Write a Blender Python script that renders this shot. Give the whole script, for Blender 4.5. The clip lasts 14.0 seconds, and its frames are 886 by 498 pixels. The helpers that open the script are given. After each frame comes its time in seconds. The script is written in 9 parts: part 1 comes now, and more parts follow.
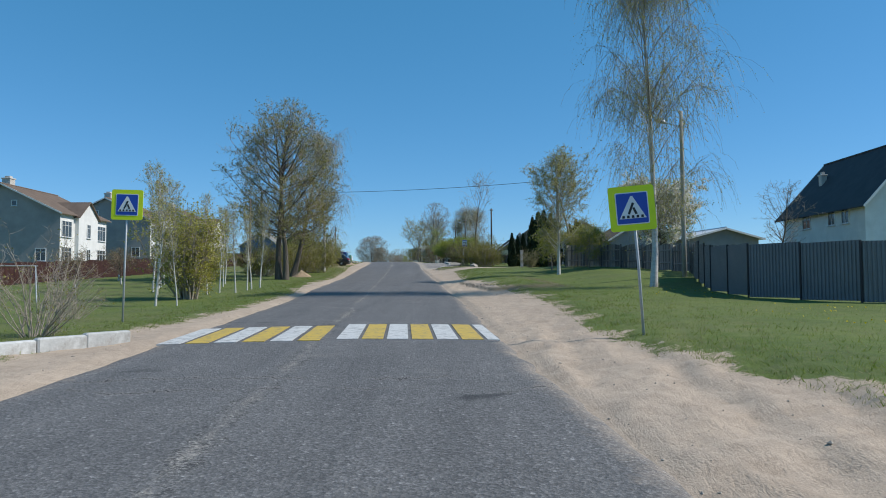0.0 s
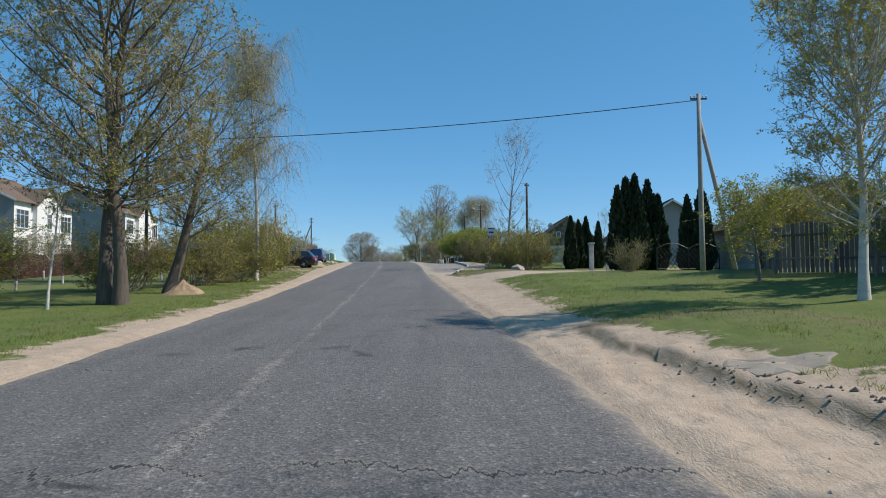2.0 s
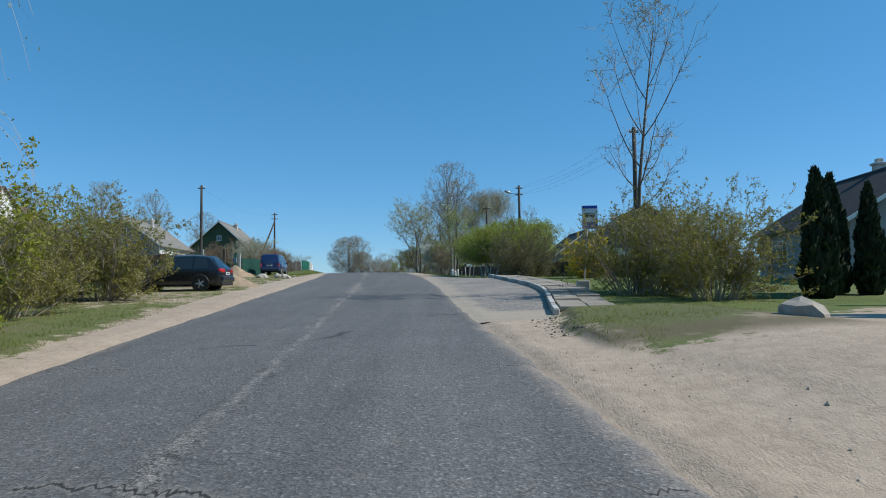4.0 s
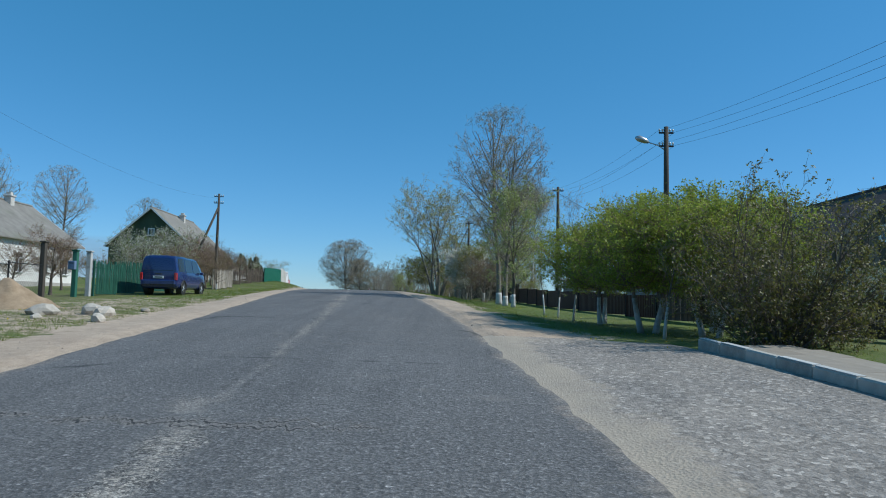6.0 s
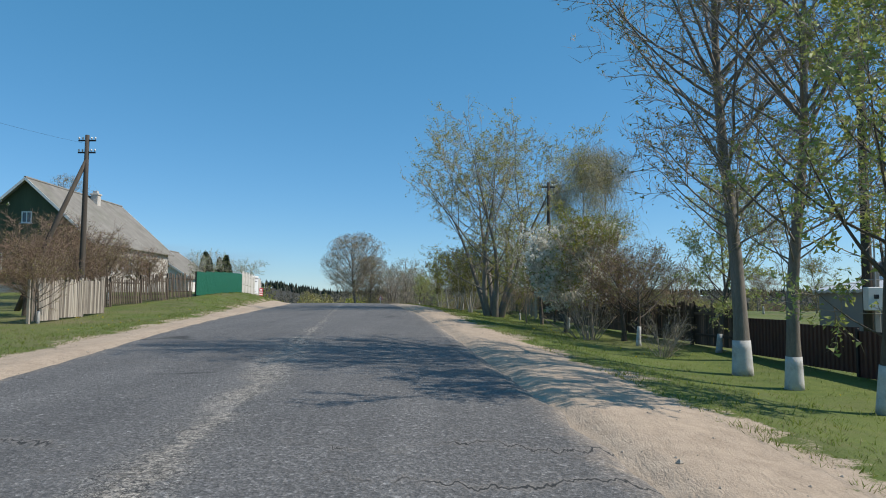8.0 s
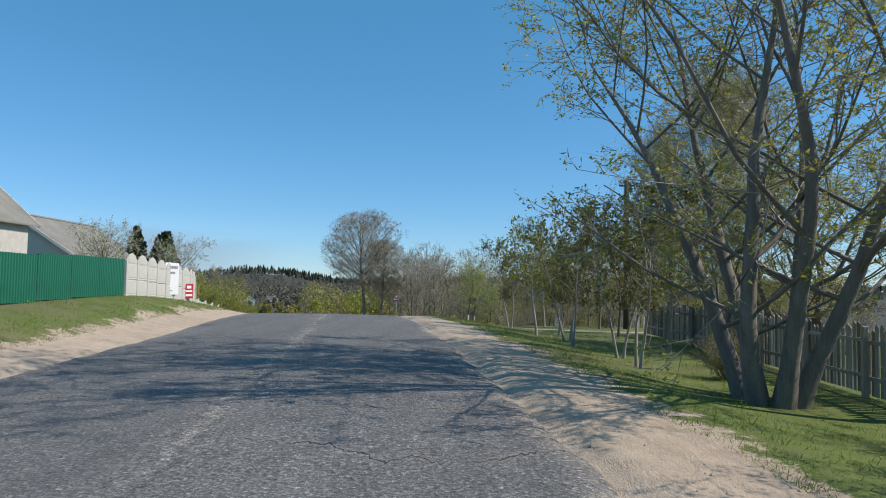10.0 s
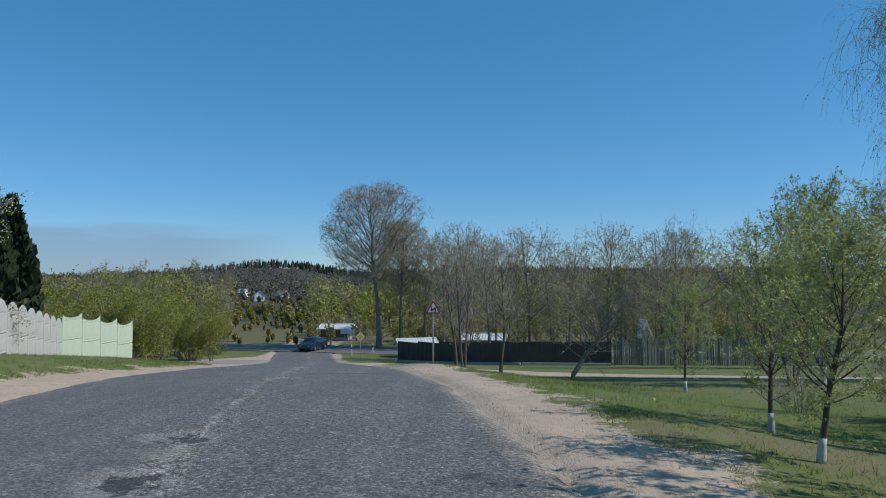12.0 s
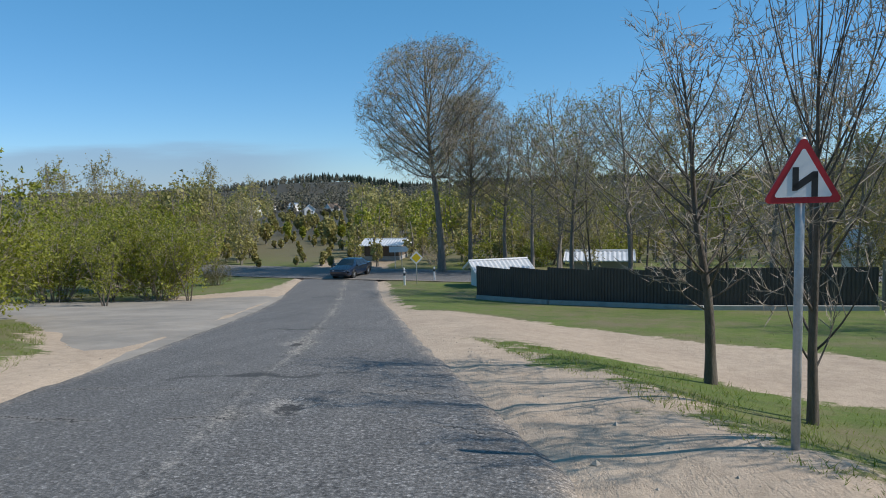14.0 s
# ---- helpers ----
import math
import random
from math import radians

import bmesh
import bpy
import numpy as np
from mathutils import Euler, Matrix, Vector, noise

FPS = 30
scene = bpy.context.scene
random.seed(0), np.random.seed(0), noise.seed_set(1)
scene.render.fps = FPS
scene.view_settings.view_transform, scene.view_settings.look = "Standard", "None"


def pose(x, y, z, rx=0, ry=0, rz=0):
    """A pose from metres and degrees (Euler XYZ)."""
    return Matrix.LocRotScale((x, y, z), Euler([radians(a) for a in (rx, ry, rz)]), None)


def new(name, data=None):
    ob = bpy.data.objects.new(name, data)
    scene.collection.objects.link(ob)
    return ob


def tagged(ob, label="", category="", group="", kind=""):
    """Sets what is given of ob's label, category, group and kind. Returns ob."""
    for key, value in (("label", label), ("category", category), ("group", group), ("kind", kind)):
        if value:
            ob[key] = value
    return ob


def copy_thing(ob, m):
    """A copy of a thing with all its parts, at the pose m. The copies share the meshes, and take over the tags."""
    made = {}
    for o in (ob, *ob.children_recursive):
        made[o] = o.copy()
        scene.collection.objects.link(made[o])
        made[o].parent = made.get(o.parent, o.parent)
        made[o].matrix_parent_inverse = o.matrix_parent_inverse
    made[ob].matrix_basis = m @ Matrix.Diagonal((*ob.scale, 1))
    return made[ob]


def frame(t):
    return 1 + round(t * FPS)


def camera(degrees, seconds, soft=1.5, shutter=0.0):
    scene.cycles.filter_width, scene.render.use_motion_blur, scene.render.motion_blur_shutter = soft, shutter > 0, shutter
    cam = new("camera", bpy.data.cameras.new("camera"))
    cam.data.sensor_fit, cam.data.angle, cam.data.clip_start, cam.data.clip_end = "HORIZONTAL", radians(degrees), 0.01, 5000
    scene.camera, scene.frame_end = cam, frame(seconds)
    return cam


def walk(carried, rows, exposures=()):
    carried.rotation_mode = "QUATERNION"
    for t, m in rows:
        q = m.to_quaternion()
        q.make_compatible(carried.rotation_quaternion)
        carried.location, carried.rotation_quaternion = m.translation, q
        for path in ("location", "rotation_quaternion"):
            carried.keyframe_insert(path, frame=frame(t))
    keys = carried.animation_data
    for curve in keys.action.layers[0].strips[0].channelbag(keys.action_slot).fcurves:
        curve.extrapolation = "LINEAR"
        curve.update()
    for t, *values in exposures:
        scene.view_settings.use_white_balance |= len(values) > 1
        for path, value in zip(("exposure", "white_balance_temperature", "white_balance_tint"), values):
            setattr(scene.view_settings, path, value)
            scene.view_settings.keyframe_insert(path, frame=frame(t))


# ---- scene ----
cam = camera(65, 14.0, soft=1.0)
PATH = [
    (0.0, pose(1.350, 0.000, 1.112, 92.872, 0.284, 0.214)),
    (0.5, pose(0.917, 8.065, 1.354, 92.834, 0.323, 0.174)),
    (1.0, pose(0.428, 16.157, 1.629, 92.845, 0.212, 0.047)),
    (1.5, pose(-0.052, 24.205, 1.880, 92.817, 0.229, -0.054)),
    (2.0, pose(-0.539, 32.330, 2.172, 92.835, 0.437, -0.234)),
    (2.5, pose(-1.015, 40.406, 2.481, 93.117, 0.631, -0.540)),
    (3.0, pose(-1.496, 48.413, 2.824, 93.486, 0.728, -0.690)),
    (3.5, pose(-1.973, 56.390, 3.190, 93.571, 0.758, -0.726)),
    (4.0, pose(-2.445, 64.367, 3.565, 93.432, 0.667, -0.678)),
    (4.5, pose(-2.909, 72.368, 3.960, 93.697, 0.341, -0.574)),
    (5.0, pose(-3.356, 80.448, 4.376, 94.035, -0.456, -0.677)),
    (5.5, pose(-3.770, 88.269, 4.792, 94.146, -0.893, -0.621)),
    (6.0, pose(-4.209, 95.837, 5.254, 94.266, -1.260, -0.305)),
    (6.5, pose(-4.689, 103.153, 5.675, 94.230, -1.267, -0.004)),
    (7.0, pose(-5.227, 110.195, 6.039, 94.143, -0.899, 0.401)),
    (7.5, pose(-5.833, 117.212, 6.374, 94.111, -0.558, 0.684)),
    (8.0, pose(-6.483, 124.007, 6.668, 94.026, -0.287, 1.038)),
    (8.5, pose(-7.169, 130.660, 6.938, 93.875, -0.211, 1.376)),
    (9.0, pose(-7.895, 137.191, 7.168, 93.459, -0.386, 1.720)),
    (9.5, pose(-8.651, 143.609, 7.364, 93.183, -0.671, 1.990)),
    (10.0, pose(-9.434, 149.920, 7.529, 93.073, -0.910, 2.162)),
    (10.5, pose(-10.246, 156.128, 7.643, 92.750, -0.873, 2.228)),
    (11.0, pose(-11.108, 162.206, 7.726, 92.634, -0.386, 2.516)),
    (11.5, pose(-11.959, 168.187, 7.823, 92.603, -0.029, 2.818)),
    (12.0, pose(-12.833, 174.014, 7.876, 92.301, 0.193, 3.391)),
    (12.5, pose(-13.759, 179.733, 7.814, 91.171, 0.398, 4.334)),
    (13.0, pose(-14.770, 185.413, 7.614, 89.213, 0.544, 5.457)),
    (13.5, pose(-15.876, 190.932, 7.200, 86.823, 0.927, 6.665)),
    (14.0, pose(-16.974, 196.233, 6.582, 85.096, 1.409, 7.642)),
]
walk(cam, PATH, [(0.0, 0.0, 6450, 10), (2.0, 0.1, 6850, 12), (3.2, 0.05, 6600, 10), (4.5, -0.08, 6200, 7), (5.5, -0.19, 5950, 5), (6.0, -0.11, 6050, 5), (7.0, -0.02, 6400, 8), (8.0, 0.1, 6900, 11), (9.2, 0.18, 6700, 10), (10.4, 0.14, 6800, 12), (11.0, -0.14, 6400, 11), (11.2, -0.18, 6300, 11), (11.7, -0.22, 6250, 9), (13.0, -0.1, 6350, 9), (14.0, 0.06, 6650, 11)])

# ---- daylight ----
SUN_ELEV = radians(44)
SUN_DIR = Vector((1.0, -0.07, math.tan(SUN_ELEV))).normalized()
world = bpy.data.worlds.new("sky")
scene.world = world
world.use_nodes = True
wn = world.node_tree.nodes
sky = wn.new("ShaderNodeTexSky")
sky.sky_type = "NISHITA"
sky.sun_disc = False
sky.sun_elevation = SUN_ELEV
sky.sun_rotation = math.atan2(SUN_DIR.x, SUN_DIR.y)
sky.altitude = 1200
sky.air_density = 1.0
sky.dust_density = 0.0
sky.ozone_density = 2.0
wn["Background"].inputs["Strength"].default_value = 0.12
tone = wn.new("ShaderNodeHueSaturation")
tone.inputs["Saturation"].default_value = 1.12
tone.inputs["Hue"].default_value = 0.493
world.node_tree.links.new(sky.outputs["Color"], tone.inputs["Color"])
air = wn.new("ShaderNodeMix")
air.data_type, air.blend_type = "RGBA", "MULTIPLY"
air.inputs[0].default_value = 1.0
air.inputs[7].default_value = (0.50, 0.585, 0.77, 1)
world.node_tree.links.new(tone.outputs["Color"], air.inputs[6])
haze = wn.new("ShaderNodeMix")
haze.data_type, haze.blend_type = "RGBA", "ADD"
haze.inputs[0].default_value = 1.0
haze.inputs[7].default_value = (0.10, 1.02, 1.60, 1)
world.node_tree.links.new(air.outputs[2], haze.inputs[6])
wl = world.node_tree.links
way = wn.new("ShaderNodeTexCoord")
axes = wn.new("ShaderNodeSeparateXYZ")
wl.new(way.outputs["Generated"], axes.inputs[0])
streak = wn.new("ShaderNodeMapping")
streak.inputs["Scale"].default_value = (1.0, 1.0, 9.0)
wl.new(way.outputs["Generated"], streak.inputs[0])
puff = wn.new("ShaderNodeTexNoise")
puff.inputs["Scale"].default_value = 5.0
puff.inputs["Detail"].default_value = 4.0
wl.new(streak.outputs[0], puff.inputs["Vector"])
lift = wn.new("ShaderNodeMath")
lift.operation = "MULTIPLY_ADD"
lift.inputs[1].default_value = 0.05
wl.new(puff.outputs["Fac"], lift.inputs[0])
wl.new(axes.outputs["Z"], lift.inputs[2])
bank = wn.new("ShaderNodeMapRange")
bank.interpolation_type = "SMOOTHSTEP"
for k, v in ((1, 0.072), (2, 0.095), (3, 1.0), (4, 0.0)):
    bank.inputs[k].default_value = v
wl.new(lift.outputs[0], bank.inputs[0])
side = wn.new("ShaderNodeMapRange")
side.interpolation_type = "SMOOTHSTEP"
for k, v in ((1, -0.42), (2, -0.22), (3, 0.6), (4, 0.0)):
    side.inputs[k].default_value = v
wl.new(axes.outputs["X"], side.inputs[0])
amount = wn.new("ShaderNodeMath")
amount.operation = "MULTIPLY"
wl.new(bank.outputs[0], amount.inputs[0])
wl.new(side.outputs[0], amount.inputs[1])
cloud = wn.new("ShaderNodeMix")
cloud.data_type = "RGBA"
cloud.inputs[7].default_value = (2.1, 2.9, 4.1, 1)
wl.new(amount.outputs[0], cloud.inputs[0])
wl.new(haze.outputs[2], cloud.inputs[6])
wl.new(cloud.outputs[2], wn["Background"].inputs["Color"])
sun_data = bpy.data.lights.new("sun", "SUN")
sun_data.energy = 4.3
sun_data.angle = radians(0.53)
sun_data.color = (1.0, 0.95, 0.87)
sun = new("sun", sun_data)
sun.rotation_euler = SUN_DIR.to_track_quat("Z", "Y").to_euler()
scene.view_settings.exposure = 0.0


# ---- materials ----
def rgb(c):
    return (c[0], c[1], c[2], 1.0)


def base_material(name, rough=0.8, metal=0.0):
    m = bpy.data.materials.new(name)
    m.use_nodes = True
    nt = m.node_tree
    b = nt.nodes["Principled BSDF"]
    b.inputs["Roughness"].default_value = rough
    b.inputs["Metallic"].default_value = metal
    return m, nt, b


def noise_node(nt, scale, detail=4.0, rough=0.6, coord="Object", stretch=None):
    tc = nt.nodes.new("ShaderNodeTexCoord")
    n = nt.nodes.new("ShaderNodeTexNoise")
    n.inputs["Scale"].default_value = scale
    n.inputs["Detail"].default_value = detail
    n.inputs["Roughness"].default_value = rough
    if stretch:
        mp = nt.nodes.new("ShaderNodeMapping")
        mp.inputs["Scale"].default_value = stretch
        nt.links.new(tc.outputs[coord], mp.inputs["Vector"])
        nt.links.new(mp.outputs["Vector"], n.inputs["Vector"])
    else:
        nt.links.new(tc.outputs[coord], n.inputs["Vector"])
    return n


def ramp_node(nt, src, stops):
    r = nt.nodes.new("ShaderNodeValToRGB")
    e = r.color_ramp.elements
    while len(e) < len(stops):
        e.new(0.5)
    for el, (p, c) in zip(e, stops):
        el.position = p
        el.color = rgb(c) if hasattr(c, "__len__") else (c, c, c, 1)
    nt.links.new(src, r.inputs["Fac"])
    return r


def mix_node(nt, fac, a, b, blend="MIX"):
    n = nt.nodes.new("ShaderNodeMix")
    n.data_type = "RGBA"
    n.blend_type = blend
    for sock, v in ((n.inputs[0], fac), (n.inputs[6], a), (n.inputs[7], b)):
        if isinstance(v, bpy.types.NodeSocket):
            nt.links.new(v, sock)
        elif hasattr(v, "__len__"):
            sock.default_value = rgb(v)
        else:
            sock.default_value = v
    return n.outputs[2]


def math_node(nt, op, a, b=0.0, c=0.0, clamp=False):
    n = nt.nodes.new("ShaderNodeMath")
    n.operation = op
    n.use_clamp = clamp
    for sock, v in zip(n.inputs, (a, b, c)):
        if isinstance(v, bpy.types.NodeSocket):
            nt.links.new(v, sock)
        else:
            sock.default_value = v
    return n.outputs[0]


def bump_to(nt, b, height, strength, distance):
    n = nt.nodes.new("ShaderNodeBump")
    n.inputs["Strength"].default_value = strength
    n.inputs["Distance"].default_value = distance
    nt.links.new(height, n.inputs["Height"])
    nt.links.new(n.outputs["Normal"], b.inputs["Normal"])


def surface(name, dark, light, scale=6.0, fine=60.0, rough=0.8, metal=0.0, bump=0.4, depth=0.01, stain=None, stain_amount=0.35,
            stretch=None, coat=0.0, object_random=0.0):
    """A two-scale noisy surface: tone varies broadly and finely, with optional stains."""
    m, nt, b = base_material(name, rough, metal)
    big = noise_node(nt, scale, 5, 0.6, stretch=stretch)
    small = noise_node(nt, fine, 3, 0.7, stretch=stretch)
    f = math_node(nt, "ADD", math_node(nt, "MULTIPLY", big.outputs["Fac"], 0.65), math_node(nt, "MULTIPLY", small.outputs["Fac"], 0.35))
    if object_random:
        oi = nt.nodes.new("ShaderNodeObjectInfo")
        f = math_node(nt, "ADD", f, math_node(nt, "MULTIPLY", math_node(nt, "SUBTRACT", oi.outputs["Random"], 0.5), object_random))
    col = ramp_node(nt, f, [(0.3, dark), (0.7, light)]).outputs["Color"]
    if stain:
        s = noise_node(nt, scale * 0.35, 6, 0.7)
        sf = ramp_node(nt, s.outputs["Fac"], [(0.5, 0.0), (0.68, 1.0)]).outputs["Color"]
        col = mix_node(nt, math_node(nt, "MULTIPLY", sf, stain_amount), col, stain)
    nt.links.new(col, b.inputs["Base Color"])
    rr = ramp_node(nt, small.outputs["Fac"], [(0.2, max(0.02, rough - 0.12)), (0.8, min(1, rough + 0.1))])
    nt.links.new(rr.outputs["Color"], b.inputs["Roughness"])
    if coat:
        b.inputs["Coat Weight"].default_value = coat
    if bump:
        bump_to(nt, b, small.outputs["Fac"], bump, depth)
    return m


def leaf_material(name, colours, rough=0.55, through_light=0.42):
    m, nt, b = base_material(name, rough)
    g = nt.nodes.new("ShaderNodeNewGeometry")
    n = noise_node(nt, 0.7, 2, 0.5)
    f = math_node(nt, "ADD", math_node(nt, "MULTIPLY", g.outputs["Random Per Island"], 0.6), math_node(nt, "MULTIPLY", n.outputs["Fac"], 0.4))
    stops = [(0.15 + 0.7 * i / (len(colours) - 1), c) for i, c in enumerate(colours)]
    col = ramp_node(nt, f, stops).outputs["Color"]
    nt.links.new(col, b.inputs["Base Color"])
    tr = nt.nodes.new("ShaderNodeBsdfTranslucent")
    nt.links.new(col, tr.inputs["Color"])
    ms = nt.nodes.new("ShaderNodeMixShader")
    ms.inputs[0].default_value = through_light
    out = nt.nodes["Material Output"]
    nt.links.new(b.outputs[0], ms.inputs[1])
    nt.links.new(tr.outputs[0], ms.inputs[2])
    nt.links.new(ms.outputs[0], out.inputs["Surface"])
    return m


def attr(nt, name):
    a = nt.nodes.new("ShaderNodeAttribute")
    a.attribute_name = name
    return a.outputs["Fac"]


def ground_material():
    m, nt, b = base_material("grass_and_sand", 0.95)
    n1, n2, n3 = noise_node(nt, 0.35, 6, 0.65), noise_node(nt, 3.0, 5, 0.7), noise_node(nt, 40, 3, 0.7)
    g1 = ramp_node(nt, n1.outputs["Fac"], [(0.3, (0.06, 0.10, 0.012)), (0.5, (0.11, 0.165, 0.017)), (0.72, (0.17, 0.205, 0.035))]).outputs["Color"]
    g2 = ramp_node(nt, n2.outputs["Fac"], [(0.35, (0.07, 0.105, 0.014)), (0.7, (0.18, 0.205, 0.05))]).outputs["Color"]
    grass = mix_node(nt, 0.45, g1, g2)
    g3 = ramp_node(nt, n3.outputs["Fac"], [(0.3, 0.55), (0.7, 1.15)]).outputs["Color"]
    grass = mix_node(nt, 0.8, grass, g3, "MULTIPLY")
    dry1 = ramp_node(nt, noise_node(nt, 0.16, 6, 0.7).outputs["Fac"], [(0.46, 0.0), (0.62, 0.8)]).outputs["Color"]
    dry2 = ramp_node(nt, noise_node(nt, 1.3, 6, 0.75).outputs["Fac"], [(0.48, 0.0), (0.62, 0.75)]).outputs["Color"]
    dry = math_node(nt, "MULTIPLY", math_node(nt, "ADD", dry1, math_node(nt, "MULTIPLY", dry2, 0.7)), math_node(nt, "MULTIPLY_ADD", attr(nt, "dry"), 0.75, 0.18), clamp=True)
    grass = mix_node(nt, dry, grass, mix_node(nt, n3.outputs["Fac"], (0.10, 0.085, 0.035), (0.24, 0.20, 0.11)))
    s1 = ramp_node(nt, n1.outputs["Fac"], [(0.3, (0.37, 0.28, 0.205)), (0.7, (0.54, 0.425, 0.32))]).outputs["Color"]
    s2 = ramp_node(nt, n2.outputs["Fac"], [(0.3, (0.33, 0.25, 0.18)), (0.6, (0.52, 0.405, 0.305))]).outputs["Color"]
    sand = mix_node(nt, 0.5, s1, s2)
    s3 = ramp_node(nt, n3.outputs["Fac"], [(0.3, 0.72), (0.6, 1.05)]).outputs["Color"]
    sand = mix_node(nt, 0.7, sand, s3, "MULTIPLY")
    ridge = math_node(nt, "ABSOLUTE", math_node(nt, "SUBTRACT", noise_node(nt, 2.2, 5, 0.7, stretch=(1.6, 0.5, 1)).outputs["Fac"], 0.5))
    track = ramp_node(nt, ridge, [(0.0, 0.72), (0.02, 1.0), (0.12, 1.0), (0.2, 0.86)]).outputs["Color"]
    sand = mix_node(nt, 0.6, sand, track, "MULTIPLY")
    f = math_node(nt, "ADD", attr(nt, "sand"), math_node(nt, "MULTIPLY", math_node(nt, "SUBTRACT", n2.outputs["Fac"], 0.5), 1.7))
    f = math_node(nt, "ADD", f, math_node(nt, "MULTIPLY", math_node(nt, "SUBTRACT", n3.outputs["Fac"], 0.5), 0.5))
    fac = ramp_node(nt, f, [(0.40, 0.0), (0.60, 1.0)]).outputs["Color"]
    soil = mix_node(nt, attr(nt, "soil"), mix_node(nt, fac, grass, sand), (0.13, 0.105, 0.055))
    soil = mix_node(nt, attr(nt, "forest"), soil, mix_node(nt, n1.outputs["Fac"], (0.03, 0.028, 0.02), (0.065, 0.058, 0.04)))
    nt.links.new(soil, b.inputs["Base Color"])
    rel = math_node(nt, "MULTIPLY", math_node(nt, "MINIMUM", ridge, 0.05), 6.0)
    bump_to(nt, b, math_node(nt, "ADD", math_node(nt, "ADD", n3.outputs["Fac"], n2.outputs["Fac"]), rel), 0.6, 0.022)
    return m


def asphalt_material(name, seam):
    m, nt, b = base_material(name, 0.86)
    n1, n2 = noise_node(nt, 0.5, 5, 0.6), noise_node(nt, 5, 5, 0.7)
    lanes = noise_node(nt, 1.0, 4, 0.6, stretch=(1.6, 0.05, 1))
    grain = noise_node(nt, 55, 3, 0.8)
    v = nt.nodes.new("ShaderNodeTexVoronoi")
    v.inputs["Scale"].default_value = 30
    tc = nt.nodes.new("ShaderNodeTexCoord")
    nt.links.new(tc.outputs["Object"], v.inputs["Vector"])
    f = math_node(nt, "ADD", math_node(nt, "MULTIPLY", n1.outputs["Fac"], 0.4), math_node(nt, "MULTIPLY", lanes.outputs["Fac"], 0.6))
    col = ramp_node(nt, f, [(0.3, (0.106, 0.102, 0.10)), (0.7, (0.17, 0.163, 0.158))]).outputs["Color"]
    grit = ramp_node(nt, grain.outputs["Fac"], [(0.3, 0.6), (0.52, 1.0), (0.72, 1.6)]).outputs["Color"]
    col = mix_node(nt, 0.75, col, grit, "MULTIPLY")
    stones = ramp_node(nt, v.outputs["Color"], [(0.0, 0.5), (0.6, 0.95), (0.85, 1.15), (1.0, 2.6)]).outputs["Color"]
    col = mix_node(nt, 0.75, col, stones, "MULTIPLY")
    patch = ramp_node(nt, n2.outputs["Fac"], [(0.62, 0.0), (0.72, 1.0)]).outputs["Color"]
    col = mix_node(nt, math_node(nt, "MULTIPLY", patch, 0.25), col, (0.07, 0.07, 0.072))
    if seam:
        off = attr(nt, "off")
        wob = math_node(nt, "MULTIPLY", math_node(nt, "SUBTRACT", noise_node(nt, 0.25, 3, 0.6).outputs["Fac"], 0.5), 0.5)
        wob = math_node(nt, "ADD", wob, math_node(nt, "MULTIPLY", math_node(nt, "SUBTRACT", noise_node(nt, 7, 5, 0.8).outputs["Fac"], 0.5), 0.55))
        dist = math_node(nt, "ABSOLUTE", math_node(nt, "ADD", math_node(nt, "ADD", off, 1.85), wob))
        brk = noise_node(nt, 0.22, 5, 0.75).outputs["Fac"]
        wid = math_node(nt, "ADD", math_node(nt, "MULTIPLY_ADD", brk, 1.7, -0.74), math_node(nt, "MULTIPLY", attr(nt, "worn"), 0.16))
        band = math_node(nt, "SUBTRACT", 1.0, math_node(nt, "DIVIDE", dist, math_node(nt, "MAXIMUM", wid, 0.03)), clamp=True)
        speck = ramp_node(nt, noise_node(nt, 11, 6, 0.9).outputs["Fac"], [(0.46, 0.05), (0.54, 1.0)]).outputs["Color"]
        some = ramp_node(nt, noise_node(nt, 0.32, 4, 0.6).outputs["Fac"], [(0.44, 0.15), (0.54, 1.0)]).outputs["Color"]
        band = math_node(nt, "MULTIPLY", math_node(nt, "MULTIPLY", band, speck), some)
        worn = attr(nt, "worn")
        col = mix_node(nt, math_node(nt, "MULTIPLY", band, math_node(nt, "MULTIPLY_ADD", worn, 1.6, 1.1), clamp=True), col, (0.27, 0.24, 0.205))
        fine_line = math_node(nt, "SUBTRACT", 1.0, math_node(nt, "DIVIDE", dist, 0.045), clamp=True)
        part = ramp_node(nt, noise_node(nt, 0.9, 4, 0.7).outputs["Fac"], [(0.48, 0.0), (0.56, 1.0)]).outputs["Color"]
        col = mix_node(nt, math_node(nt, "MULTIPLY", math_node(nt, "MULTIPLY", fine_line, part), 0.7), col, (0.30, 0.275, 0.245))
        broken = math_node(nt, "ABSOLUTE", math_node(nt, "SUBTRACT", noise_node(nt, 4.5, 5, 0.75, stretch=(1.0, 1.5, 1)).outputs["Fac"], 0.5))
        lip = ramp_node(nt, broken, [(0.0, 0.95), (0.018, 0.7), (0.03, 0.0)]).outputs["Color"]
        edge_lip = ramp_node(nt, broken, [(0.03, 0.0), (0.045, 0.75), (0.075, 0.0)]).outputs["Color"]
        inside = ramp_node(nt, math_node(nt, "SUBTRACT", math_node(nt, "MULTIPLY_ADD", worn, 0.28, 0.22), dist), [(0.0, 0.0), (0.1, 1.0)]).outputs["Color"]
        inside = math_node(nt, "MULTIPLY", inside, some)
